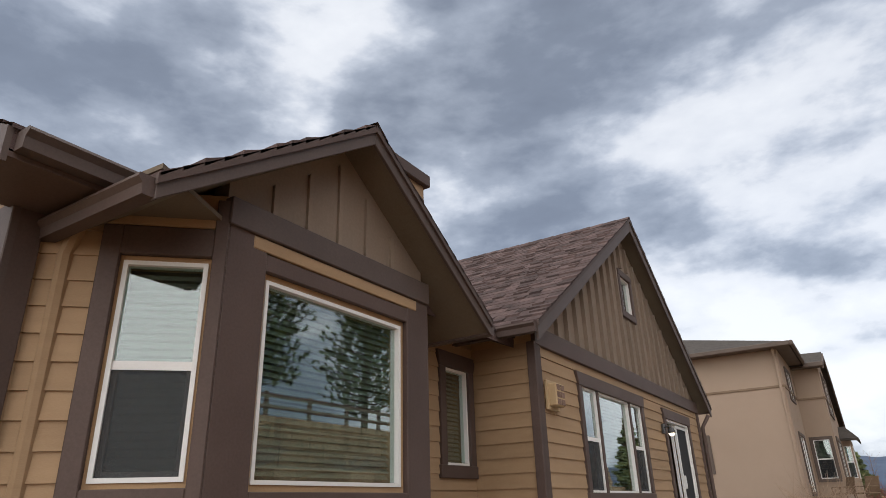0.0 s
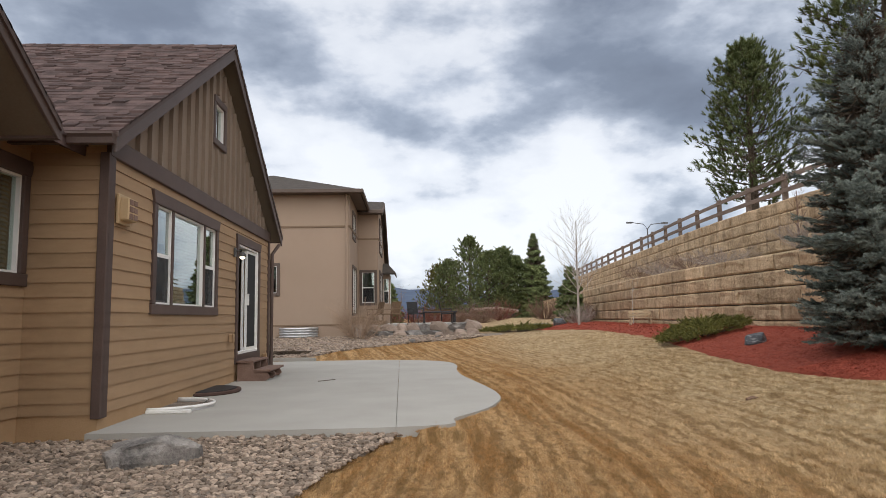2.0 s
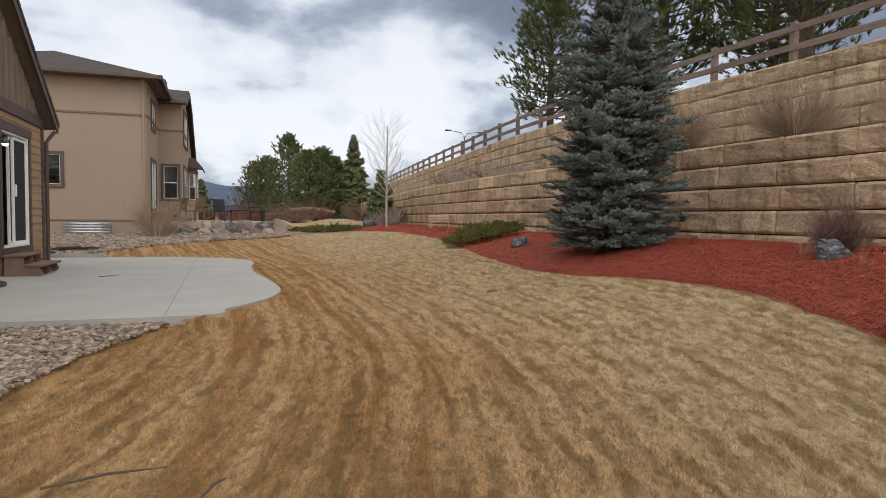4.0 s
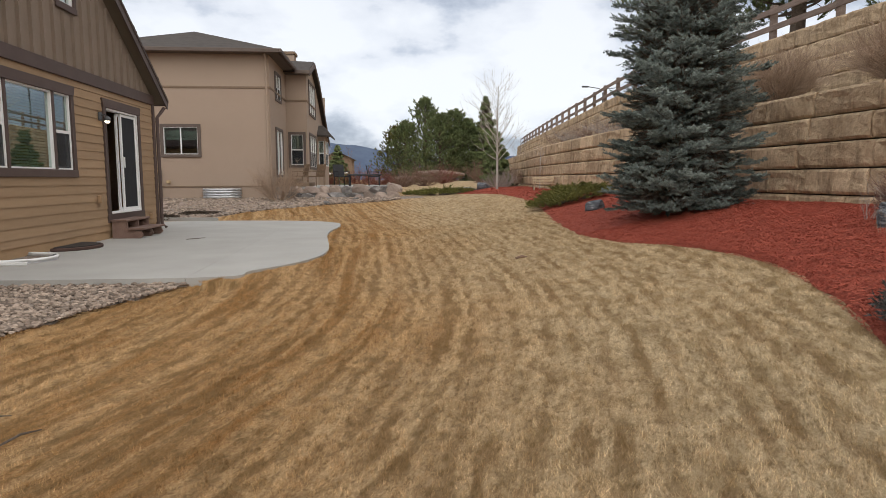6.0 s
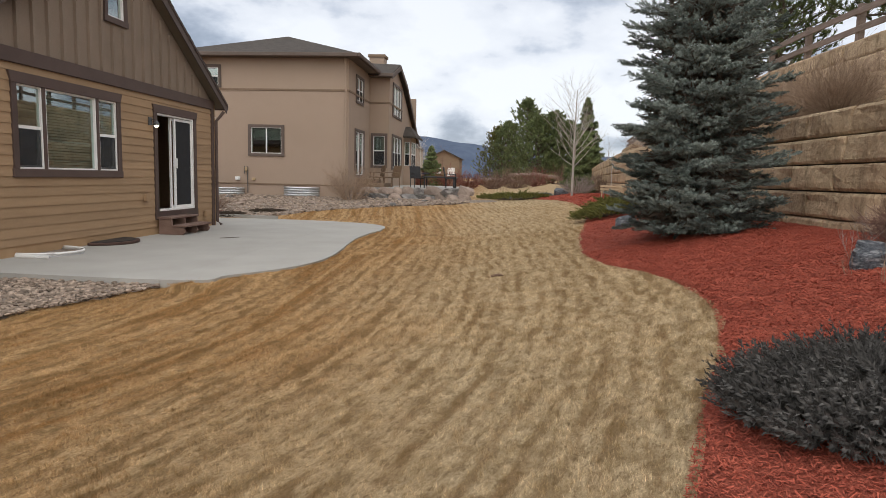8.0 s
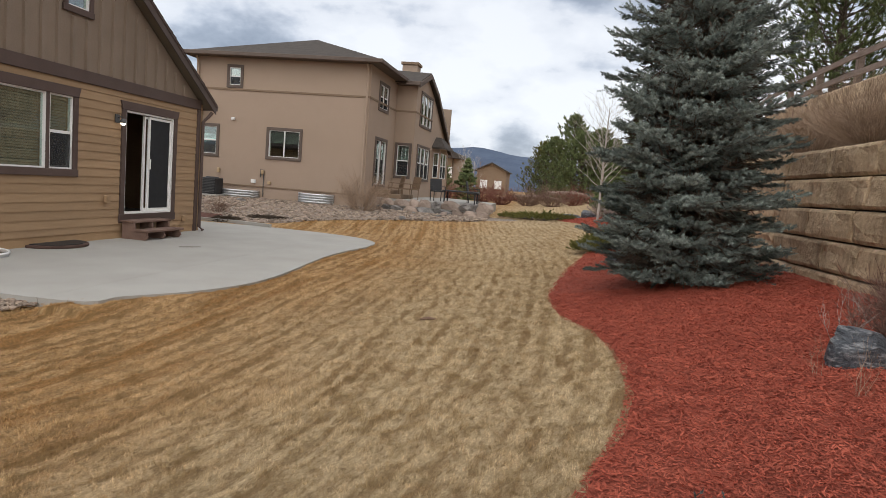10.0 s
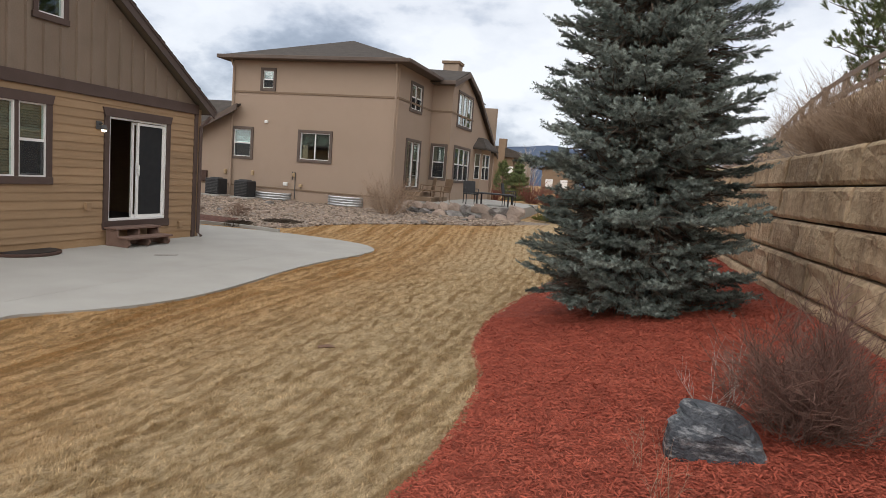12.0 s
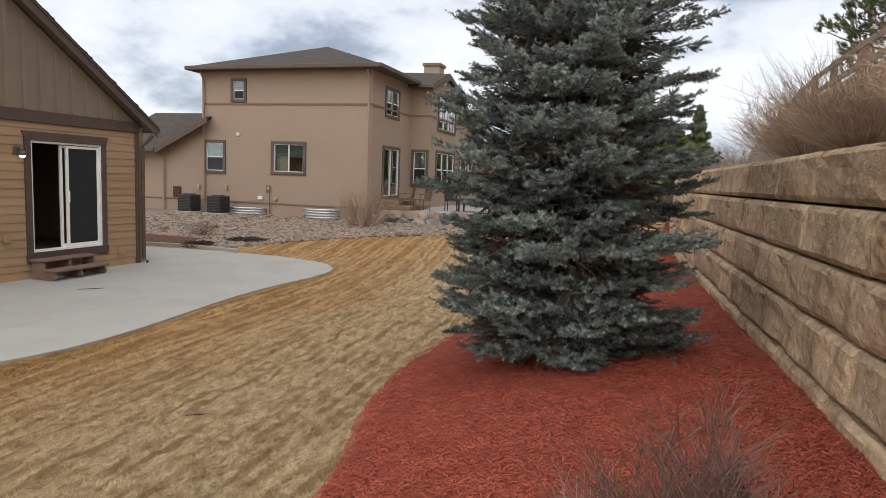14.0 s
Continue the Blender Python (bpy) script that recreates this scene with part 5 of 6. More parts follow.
# meters and boxes on the stucco wall
for k, (x, z, w, h) in enumerate(((-8.13, 3.6, 0.14, 0.12), (-11.1, 1.17, 0.34, 0.46), (-10.02, 1.42, 0.11, 0.2), (-8.69, 1.45, 0.11, 0.2), (-7.1, 1.1, 0.2, 0.14), (-6.4, 1.08, 0.14, 0.12), (-6.72, 1.5, 0.12, 0.16))):
    b = tagged(new("utility_box", Mesh().box(x - w / 2, x + w / 2, 25.0, 25.1, z - h / 2, z + h / 2).data("utility_box", M["brownmat"] if k == 1 else M["white"] if k in (0, 4) else M["tanplastic"], 0.015)), "dark brown meter box mounted on the stucco wall" if k == 1 else "small utility box mounted on the stucco wall", "utility box", "utility boxes")
pp = Mesh().tube([(-6.66, 25.05, 0.5), (-6.66, 25.05, 1.6), (-6.8, 25.05, 1.62), (-6.8, 25.05, 1.3)], [0.018] * 4, 6)
tagged(new("gas_pipe", pp.data("gas_pipe", M["greylouvre"])), "thin grey gas riser pipe on the stucco wall", "pipe")

# ---- plants ----
def needles(starts, dirs, lengths, per, size, width, seed, spread=0.85, along=0.55):
    """Loose needle triangles round many twigs at once: an array (n, 3, 3)."""
    rs = np.random.RandomState(seed)
    S, D, L = np.repeat(starts, per, 0), np.repeat(dirs, per, 0), np.repeat(lengths, per)
    n = len(S)
    t = rs.rand(n)
    r = rs.normal(size=(n, 3))
    r -= (r * D).sum(1, keepdims=True) * D
    r /= np.linalg.norm(r, axis=1, keepdims=True) + 1e-9
    base = S + D * (t * L)[:, None]
    side = np.cross(D, r)
    sz = size * (0.65 + 0.6 * rs.rand(n)) * (1.1 - 0.45 * t)
    tip = base + (r * spread + D * along) * sz[:, None]
    w = side * (width * (0.7 + 0.6 * rs.rand(n)))[:, None]
    return np.stack([base - w, base + w, tip], 1)


def unit(v):
    return v / (np.linalg.norm(v, axis=-1, keepdims=True) + 1e-9)


def spruce(name, at, height, profile, levels, label, mat, seed, per=34, twig_step=0.055, size=0.03, width=0.0045, droop=0.25, scatter=0.3):
    root = thing(name, label, "tree", at)
    rs = np.random.RandomState(seed)
    x, y, z = at
    part("trunk", Mesh().tube([(x, y, z - 0.1), (x + 0.02, y, z + height * 0.5), (x, y, z + height)], [0.02 * height, 0.011 * height, 0.004], 8), M["bark"], root)
    limbs = Mesh()
    S, D, L = [], [], []
    for i in range(levels):
        h = (i + 0.5 + rs.uniform(-scatter, scatter)) / levels
        rad = np.interp(h, [p[0] for p in profile], [p[1] for p in profile])
        count = int(np.interp(h, (0, 0.15, 0.5, 0.85, 1), (24, 22, 17, 11, 5)))
        a0 = rs.rand() * 6.28
        for k in range(count):
            a = a0 + 6.283 * k / count + rs.uniform(-0.25, 0.25)
            r = rad * (rs.uniform(0.76 - 0.08 * h, 1.08 + 0.22 * h) if k % 4 else rs.uniform(0.5, 0.75))
            out = np.array((math.cos(a), math.sin(a), 0.0))
            rise = np.interp(h, (0, 0.35, 0.7, 0.9, 1), (-droop, -0.14, 0.1, 0.5, 1.3)) + rs.uniform(-0.14, 0.14)
            p0 = np.array((x, y, z + h * height + 0.05 + rs.uniform(-0.04, 0.04)))
            steps = max(4, int(r / 0.09))
            pts = []
            for s in range(steps + 1):
                t = s / steps
                pts.append(p0 + out * (r * t) + np.array((0, 0, r * (rise * t - 0.16 * t * (1 - t) + 0.1 * t * t))))
            pts = [np.array((q[0], q[1], max(q[2], z + 0.07 + 0.06 * rs.rand()))) for q in pts]
            limbs.tube(pts[::2] if len(pts) > 5 else pts, [0.014 * (1 - 0.8 * j / max(1, len(pts[::2] if len(pts) > 5 else pts) - 1)) for j in range(len(pts[::2] if len(pts) > 5 else pts))], 4)
            lat = np.array((-out[1], out[0], 0.0))
            d = 0.16
            while d < 1.0:
                f = d * steps
                j = min(int(f), steps - 1)
                p = pts[j] + (pts[j + 1] - pts[j]) * (f - j)
                fw = unit(pts[j + 1] - pts[j])
                reach = (0.13 + 0.27 * r * (1 - d) ** 0.8) * rs.uniform(0.75, 1.2)
                reach = min(reach, 0.42)
                for sgn in (-1, 1):
                    dr = unit(fw * rs.uniform(0.55, 0.95) + lat * sgn * rs.uniform(0.5, 1.0) + np.array((0, 0, rs.uniform(-0.22, 0.34))))
                    S.append(p), D.append(dr), L.append(reach)
                    if reach > 0.18:
                        for q in (0.35, 0.62):
                            d2 = unit(dr * 0.8 + fw * 0.45 + lat * sgn * rs.uniform(-0.5, 0.3) + np.array((0, 0, rs.uniform(-0.15, 0.35))))
                            S.append(p + dr * reach * q), D.append(d2), L.append(reach * rs.uniform(0.35, 0.55))
                d += twig_step / r * rs.uniform(0.8, 1.2) * 1.35
            S.append(pts[-2]), D.append(unit(pts[-1] - pts[-2])), L.append(0.14)
    part("branchwork", limbs, M["bark"], root)
    # bare dead twigs close to the trunk
    n = int(2600 * height)
    h = rs.rand(n) ** 1.25 * 0.9 + 0.02
    rr_ = np.interp(h, [p[0] for p in profile], [p[1] for p in profile]) * rs.uniform(0.1, 0.62, n)
    a = rs.rand(n) * 6.283
    c = np.stack([x + rr_ * np.cos(a), y + rr_ * np.sin(a), z + 0.06 + h * height], 1)
    d = unit(np.stack([np.cos(a), np.sin(a), rs.normal(-0.1, 0.4, n)], 1) + rs.normal(0, 0.5, (n, 3)))
    w = unit(np.cross(d, rs.normal(size=(n, 3)))) * (0.0022 * height)
    part("dead_growth", tri_mesh("dead_growth", np.stack([c - w, c + w, c + d * (0.045 * height)], 1), M["bark"]), None, root, "bare brown inner twigs", kind="stuff")
    tri = needles(np.array(S), np.array(D), np.array(L), per, size, width, seed)
    part("crown", tri_mesh("crown", tri, mat), None, root, label="dense sprays of short needles")
    return root


SPRUCE = [(0, 1.0), (0.04, 1.1), (0.11, 1.16), (0.23, 1.15), (0.4, 1.14), (0.5, 0.99), (0.6, 0.96), (0.72, 0.7), (0.88, 0.28), (1, 0.05)]
spruce("blue_spruce", (6.86, 8.42, ground(6.86, 8.42)), 5.05, SPRUCE, 23, "full blue-grey spruce with skirt touching the red mulch", M["spruce"], 3, 34, 0.05, 0.04, 0.0062, 0.12, 0.13)


def pine(name, at, height, radius, label, seed, tufts=520, lean=0.0, mat="pine", per=30, bare=0.18, size=0.21, wide=0.016, fat=1.0):
    """A pine: trunk, up-swept limbs and needle tufts, with gaps between."""
    root = thing(name, label, "tree", at)
    rs = np.random.RandomState(seed)
    x, y, z = at
    part("trunk", Mesh().tube([(x, y, z - 0.2), (x + lean * 0.5, y, z + height * 0.55), (x + lean, y, z + height * 0.97)], [0.024 * height, 0.014 * height, 0.012], 8), M["bark"], root)
    limbs = Mesh()
    S, D, L = [], [], []
    n = int(height * 12)
    per_limb = max(4, tufts // n)
    for i in range(n):
        h = bare + (1 - bare) * (i + rs.rand()) / n
        hh = (h - bare) / (1 - bare)
        r = radius * np.interp(hh, (0, 0.12, 0.35, 0.65, 0.88, 1), (0.72, 1.0, 0.95, 0.62, 0.3, 0.06)) * rs.uniform(0.7, 1.12)
        a = i * 2.4 + rs.uniform(-0.5, 0.5)
        out = np.array((math.cos(a), math.sin(a), 0.0))
        rise = np.interp(hh, (0, 0.4, 1), (0.02, 0.3, 0.95)) + rs.uniform(-0.1, 0.15)
        p0 = np.array((x + lean * h, y, z + h * height * 0.97))
        pts = [p0 + out * (r * t) + np.array((0, 0, r * (rise * t + 0.25 * t * t - 0.1 * t))) for t in np.linspace(0, 1, 6)]
        limbs.tube(pts, [0.05 * (1 - 0.15 * k) * (0.4 + 0.6 * (1 - hh)) for k in range(6)], 4)
        lat = np.array((-out[1], out[0], 0.0))
        for q in range(per_limb):
            t = rs.uniform(0.25, 1.0) ** 0.75
            f = t * 5
            j = min(int(f), 4)
            p = pts[j] + (pts[j + 1] - pts[j]) * (f - j)
            off = lat * rs.uniform(-0.5, 0.5) * r * (1.15 - 0.6 * t) + out * rs.uniform(-0.15, 0.1) * r + np.array((0, 0, rs.uniform(-0.3, 0.35) * fat))
            p2 = p + off
            S.append(p2), D.append(unit(out * 0.5 + lat * rs.uniform(-0.6, 0.6) + np.array((0, 0, rs.uniform(0.3, 1.1))))), L.append(rs.uniform(0.18, 0.4) * fat)
            if rs.rand() < 0.35:
                limbs.tube([p, p2], [0.012, 0.007], 3)
    part("branchwork", limbs, M["bark"], root)
    k = height / 9.0
    tri = needles(np.array(S), np.array(D), np.array(L), per, size * max(0.8, k), wide * max(0.9, k), seed, 0.7, 0.9)
    part("crown", tri_mesh("crown", tri, M[mat]), None, root, label="tufts of long dark needles")
    return root


LPINE = "tall dark green pine standing above the block wall"
pine("pine", (14.6, 25.4, 4.4), 8.2, 2.3, LPINE, 21, 2100, fat=0.8)
pine("pine", (15.2, 18.3, 4.4), 10.5, 2.6, LPINE, 22, 2100, 0.3, fat=0.8)
pine("pine", (15.4, 12.4, 4.4), 10.5, 3.0, LPINE, 23, 2100, fat=0.8)
pine("pine", (17.5, 15.5, 4.4), 9.0, 2.4, LPINE, 24, 1900)
pine("pine", (16.0, 7.0, 4.4), 9.0, 2.6, LPINE, 25, 2000)
LFAR = "dense green pine at the far end of the lawn"
for k, (x, y, h, r, m) in enumerate(((3.7, 77, 6.6, 3.0, "juniper"), (4.6, 74, 7.0, 2.5, "pine"), (6.5, 67, 8.6, 2.8, "pine"), (7.2, 57, 5.8, 2.3, "pine"), (8.7, 58, 6.3, 2.2, "pine"), (10.0, 59, 5.5, 2.1, "pine"))):
    pine("pine", (x, y, ground(x, y)), h, r, LFAR, 31 + k, 1700, mat=m, bare=0.0, per=18, size=0.24, wide=0.035, fat=0.9)
SP2 = [(0, 1.7), (0.3, 1.45), (0.6, 0.9), (1, 0.05)]
spruce("spruce", (11.4, 57, ground(11.4, 57)), 7.6, SP2, 24, "narrow dark spruce at the far end of the lawn", M["pine"], 41, 16, 0.16, 0.2, 0.035)
spruce("spruce", (-1.3, 47, ground(-1.3, 47)), 2.9, [(0, 0.9), (0.4, 0.75), (1, 0.05)], 12, "small dark spruce beyond the terrace", M["pine"], 42, 16, 0.1, 0.16, 0.028)
spruce("spruce", (7.6, 29.5, ground(7.6, 29.5)), 2.6, [(0, 0.75), (0.4, 0.6), (1, 0.05)], 12, "small dark spruce beside a bare tree", M["pine"], 43, 16, 0.08, 0.12, 0.02)


def bare_tree(name, at, height, label, mat, seed, spread=0.5, trunk=0.06, depth=4, first=0.3, category="tree", fork=5):
    root = thing(name, label, category, at)
    rs = random.Random(seed)
    m = Mesh()
    x, y, z = at
    part("trunk", Mesh().tube([(x, y, z - 0.1), (x, y, z + height * 0.45), (x + 0.03, y, z + height * 0.8)], [trunk, trunk * 0.65, trunk * 0.25], 8), M[mat], root)

    def grow(p, d, length, r, left):
        q = p + d * length * 0.5 + Vector((rs.uniform(-1, 1), rs.uniform(-1, 1), rs.uniform(0, 1))) * length * 0.06
        e = p + d * length + Vector((0, 0, length * 0.08))
        m.tube([p, q, e], [r, r * 0.75, r * 0.45], 4 if left > 1 else 3)
        if left:
            for _ in range(rs.choice((2, 3, 3))):
                t = rs.uniform(0.35, 1.0)
                dd = (d + Vector((rs.uniform(-1, 1), rs.uniform(-1, 1), rs.uniform(-0.1, 0.9))) * 0.62).normalized()
                grow(p.lerp(e, t), dd, length * rs.uniform(0.5, 0.72), r * 0.5, left - 1)

    n = int(height * fork)
    for i in range(n):
        h = first + (0.8 - first) * i / n
        a = i * 2.4 + rs.uniform(-0.4, 0.4)
        d = Vector((math.cos(a) * spread, math.sin(a) * spread, rs.uniform(0.4, 1.0))).normalized()
        grow(Vector((x, y, z + h * height)), d, height * rs.uniform(0.14, 0.26) * (1.15 - h * 0.6), trunk * 0.34 * (1.1 - h), depth - 2)
    part("branchwork", m, M[mat], root, kind="stuff")


bare_tree("bare_tree", (6.95, 25.6, ground(6.95, 25.6)), 5.4, "leafless pale-barked young tree in the mulch bed", "palebark", 5, 0.75, 0.055, 4, 0.22, fork=8)
bare_tree("sapling", (7.9, 21.9, ground(7.9, 21.9)), 2.0, "leafless staked sapling against the block wall", "palebark", 6, 0.5, 0.02, 3, 0.35)
bare_tree("bare_tree", (10.3, 15.8, 2.6), 2.1, "small leafless tree on the wall terrace", "twig", 7, 0.7, 0.03, 4, 0.2, fork=8)
bare_tree("bare_tree", (-0.6, 48.5, ground(-0.6, 48)), 3.6, "slim leafless tree beyond the terrace", "twig", 8, 0.5, 0.03, 3, 0.3)
bare_tree("bare_tree", (9.6, 33.5, ground(9.6, 33)), 3.2, "leafless shrub-like tree by the end of the wall", "greytwig", 9, 0.7, 0.03, 4, 0.15)


def twig_bush(name, at, height, radius, stems, label, mat, seed, forks=5, thick=0.006, category="shrub", wild=1.0, reach=1.0):
    """A leafless bush: crooked stems fanning out from the ground, forking into fine twigs."""
    rs = random.Random(seed)
    m, tw = Mesh(), Mesh()
    x, y, z = at

    def jit(s):
        return Vector((rs.uniform(-1, 1), rs.uniform(-1, 1), rs.uniform(-0.6, 1))) * s * wild

    for i in range(stems):
        a, k = rs.uniform(0, 6.28), math.sqrt(rs.random())
        d = Vector((math.cos(a) * radius * k, math.sin(a) * radius * k, height * rs.uniform(0.45, 1.0) * (1.05 - 0.45 * k * k)))
        b = Vector((x + math.cos(a) * radius * 0.22 * k, y + math.sin(a) * radius * 0.22 * k, z - 0.03))
        bow = Vector((math.cos(a), math.sin(a), 0)) * radius * 0.22 * rs.uniform(-0.3, 1.0)
        pts = [b, b + d * 0.33 + bow + jit(0.04 * height), b + d * 0.68 + bow * 0.8 + jit(0.06 * height), b + d + jit(0.05 * height)]
        m.tube(pts, [thick, thick * 0.8, thick * 0.55, thick * 0.25], 3)
        for _ in range(forks):
            t = rs.uniform(0.6, 2.95)
            q = int(t)
            p = pts[q].lerp(pts[q + 1], t - q)
            dr = (pts[q + 1] - pts[q]).normalized() + jit(0.85)
            ln = height * rs.uniform(0.1, 0.28) * reach
            e = p + dr * ln
            mid = p.lerp(e, 0.5) + jit(0.12 * ln)
            tw.tube([p, mid, e], [thick * 0.5, thick * 0.4, thick * 0.2], 3)
            if rs.random() < 0.5:
                tw.tube([mid, mid + (dr + jit(0.9)) * ln * 0.5], [thick * 0.35, thick * 0.2], 3)
    root = thing(name, label, category, at)
    part("branchwork", raw("branchwork", m.v, m.f, M[mat]), None, root, kind="stuff")
    part("fine_growth", raw("fine_growth", tw.v, tw.f, M[mat]), None, root, kind="stuff")
    return root


twig_bush("bare_bush", (7.72, 4.8, ground(7.72, 4.8)), 0.72, 0.31, 100, "leafless brown twiggy bush beside a slate boulder", "redbrowntwig", 51, 34, 0.0036, wild=1.7, reach=0.55)
twig_bush("bare_bush", (7.36, 5.0, ground(7.36, 5.0)), 0.46, 0.3, 9, "sparse pale dry twigs in the mulch", "palebark", 52, 7, 0.0026)
twig_bush("bare_bush", (-1.85, 23.5, ground(-1.85, 23.5)), 1.5, 0.95, 46, "leafless tan bush in river rock by the stucco corner", "tantwig", 53, 13, 0.011, wild=1.3)
twig_bush("bare_bush", (-5.35, 19.25, ground(-5.35, 19.25)), 0.55, 0.4, 36, "small leafless shrub in river rock", "twig", 54, 7, 0.007, wild=1.3)
for k, (x, y, h) in enumerate(((7.0, 3.89, 0.42), (7.07, 3.95, 0.36), (6.94, 4.3, 0.34))):
    twig_bush("dry_stalk", (x, y, ground(x, y)), h, 0.06, 4, "thin pale dry grass stalk standing in the mulch", "tantwig", 57 + k, 3, 0.0016, "grass stalk")
LT = "dry tan shrub on the wall terrace"
for k, (x, y, h, r, n, m) in enumerate(((9.55, 12.2, 1.1, 0.7, 260, "tantwig"), (9.6, 10.2, 1.15, 0.75, 300, "tantwig"), (9.75, 7.4, 1.05, 0.75, 280, "tantwig"), (10.1, 5.4, 0.9, 0.7, 180, "tantwig"), (9.7, 14.4, 0.9, 0.7, 90, "greytwig"), (9.8, 19.0, 0.7, 1.0, 100, "greytwig"), (9.9, 21.5, 0.8, 1.0, 100, "twig"), (10.1, 24.5, 0.9, 0.9, 80, "greytwig"), (10.3, 27.5, 1.0, 0.9, 80, "twig"))):
    twig_bush("terrace_shrub", (x, y, 2.45 + 0.12 * (x - x_on(WALL, y))), h * 0.85, r * 1.1, n, LT, m, 60 + k, 11, 0.0042)
LR = "leafless reddish-brown shrub beyond the terrace"
for k, (x, y, h, r, m) in enumerate(((0.4, 43, 1.5, 1.1, "redtwig"), (1.8, 41, 1.3, 1.0, "redtwig"), (3.4, 43, 1.4, 1.2, "twig"), (5.0, 44, 1.5, 1.3, "twig"), (6.5, 45, 1.3, 1.2, "redtwig"), (8.2, 38, 1.4, 1.1, "twig"), (-1.5, 40, 1.1, 0.9, "redtwig"), (8.6, 30.6, 1.2, 0.7, "twig"), (7.4, 27.6, 0.9, 0.7, "greytwig"))):
    twig_bush("bare_shrub", (x, y, ground(x, y)), h, r, 90, LR if m != "greytwig" else "low grey leafless shrub beside a slate rock", m, 80 + k, 6, 0.014 if y > 35 else 0.008)


def low_shrub(name, at, rx, ry, height, sprays, label, mat, seed, size=0.05, per=26, up=0.35, width=0.006):
    """A spreading evergreen shrub: overlapping sprays of needles over hidden stems."""
    root = thing(name, label, "shrub", at)
    rs = np.random.RandomState(seed)
    x, y, z = at
    S, D, L = [], [], []
    stems = Mesh()
    for i in range(sprays):
        a, k = rs.rand() * 6.283, math.sqrt(rs.rand())
        px, py = x + rx * k * math.cos(a), y + ry * k * math.sin(a)
        g = ground(px, py)
        top = height * (1 - 0.75 * k * k) * (0.75 + 0.5 * noise.noise((px * 2.5, py * 2.5, seed)))
        pz = g + 0.04 + max(0.02, top) * rs.uniform(0.45, 1.0)
        d = unit(np.array((math.cos(a) * 0.9 + rs.uniform(-0.5, 0.5), math.sin(a) * 0.9 + rs.uniform(-0.5, 0.5), up + rs.uniform(-0.2, 0.35))))
        S.append((px, py, pz)), D.append(d), L.append(rs.uniform(0.1, 0.24))
        if i % 9 == 0:
            stems.tube([(x + (px - x) * 0.2, y + (py - y) * 0.2, z), (px, py, pz)], [0.012, 0.005], 3)
    part("branchwork", stems, M["bark"], root)
    part("foliage", tri_mesh("foliage", needles(np.array(S), np.array(D), np.array(L), per, size, width, seed, 0.7, 0.8), M[mat]), None, root)


low_shrub("grey_juniper", (5.86, 1.8, ground(5.86, 1.8)), 0.62, 0.6, 0.2, 2400, "low spreading winter-grey juniper at the mulch edge", "greyjuniper", 91, 0.042, 30)
low_shrub("juniper", (6.75, 14.1, ground(6.75, 14.1)), 0.95, 0.85, 0.5, 900, "low olive-green juniper in red mulch", "juniper", 92, 0.07, 26, width=0.009)
low_shrub("juniper", (4.6, 27.0, ground(4.6, 27)), 1.5, 0.8, 0.3, 500, "flat olive-green juniper at the bed's far end", "juniper", 93, 0.1, 22, width=0.014)
low_shrub("ground_cover", (-4.13, 17.5, ground(-4.13, 17.5)), 0.34, 0.3, 0.13, 420, "dark low ground-cover plant in the gravel", "drymat", 94, 0.03, 26, up=-0.15, width=0.009)
low_shrub("ground_cover", (-3.56, 18.95, ground(-3.56, 18.95)), 0.55, 0.35, 0.08, 420, "dark low ground-cover plant in the gravel", "drymat", 95, 0.03, 26, up=-0.15, width=0.009)

# ---- loose and small things ----
def boulder(at, size, turn, label, mat, seed, strata=0.0, cuts=4, rough=0.34, square=0.62, tilt=0.0, facets=9):
    ob = tagged(new("boulder", rock_mesh("boulder", *size, M[mat], seed, rough, 0.55, cuts, strata, square, tilt, facets)), label, "boulder")
    ob.matrix_basis = Matrix.Translation(at) @ Matrix.Rotation(radians(turn), 4, "Z")
    return ob


boulder((7.3, 4.52, ground(7.3, 4.52) - 0.03), (0.48, 0.38, 0.36), 12, "banded blue-grey slate boulder half buried in red mulch", "slate", 4, 0.045, 5, 0.2, 0.42, -0.12, 11)
boulder((6.5, 11.3, ground(6.5, 11.3) - 0.02), (0.42, 0.32, 0.32), 20, "grey boulder in red mulch behind the spruce", "slate", 7)
boulder((-2.15, 5.25, ground(-2.15, 5.25) - 0.04), (0.8, 0.5, 0.42), 10, "pale grey boulder lying in river gravel", "rock", 9)
boulder((-2.3, 3.55, ground(-2.3, 3.5) - 0.04), (0.34, 0.26, 0.18), 40, "small pale grey boulder in river gravel", "rock", 10)
for k, (x, y, w, h) in enumerate(((5.2, 28.0, 0.9, 0.3), (5.9, 28.2, 1.3, 0.34), (6.7, 28.0, 0.7, 0.5), (4.3, 28.4, 0.6, 0.25))):
    boulder((x, y, ground(x, y) - 0.03), (w, 0.6, h), 15 * k, "flat grey slate rock at the end of the mulch bed", "slate", 13 + k, 0.06, 3)
rs8 = random.Random(31)
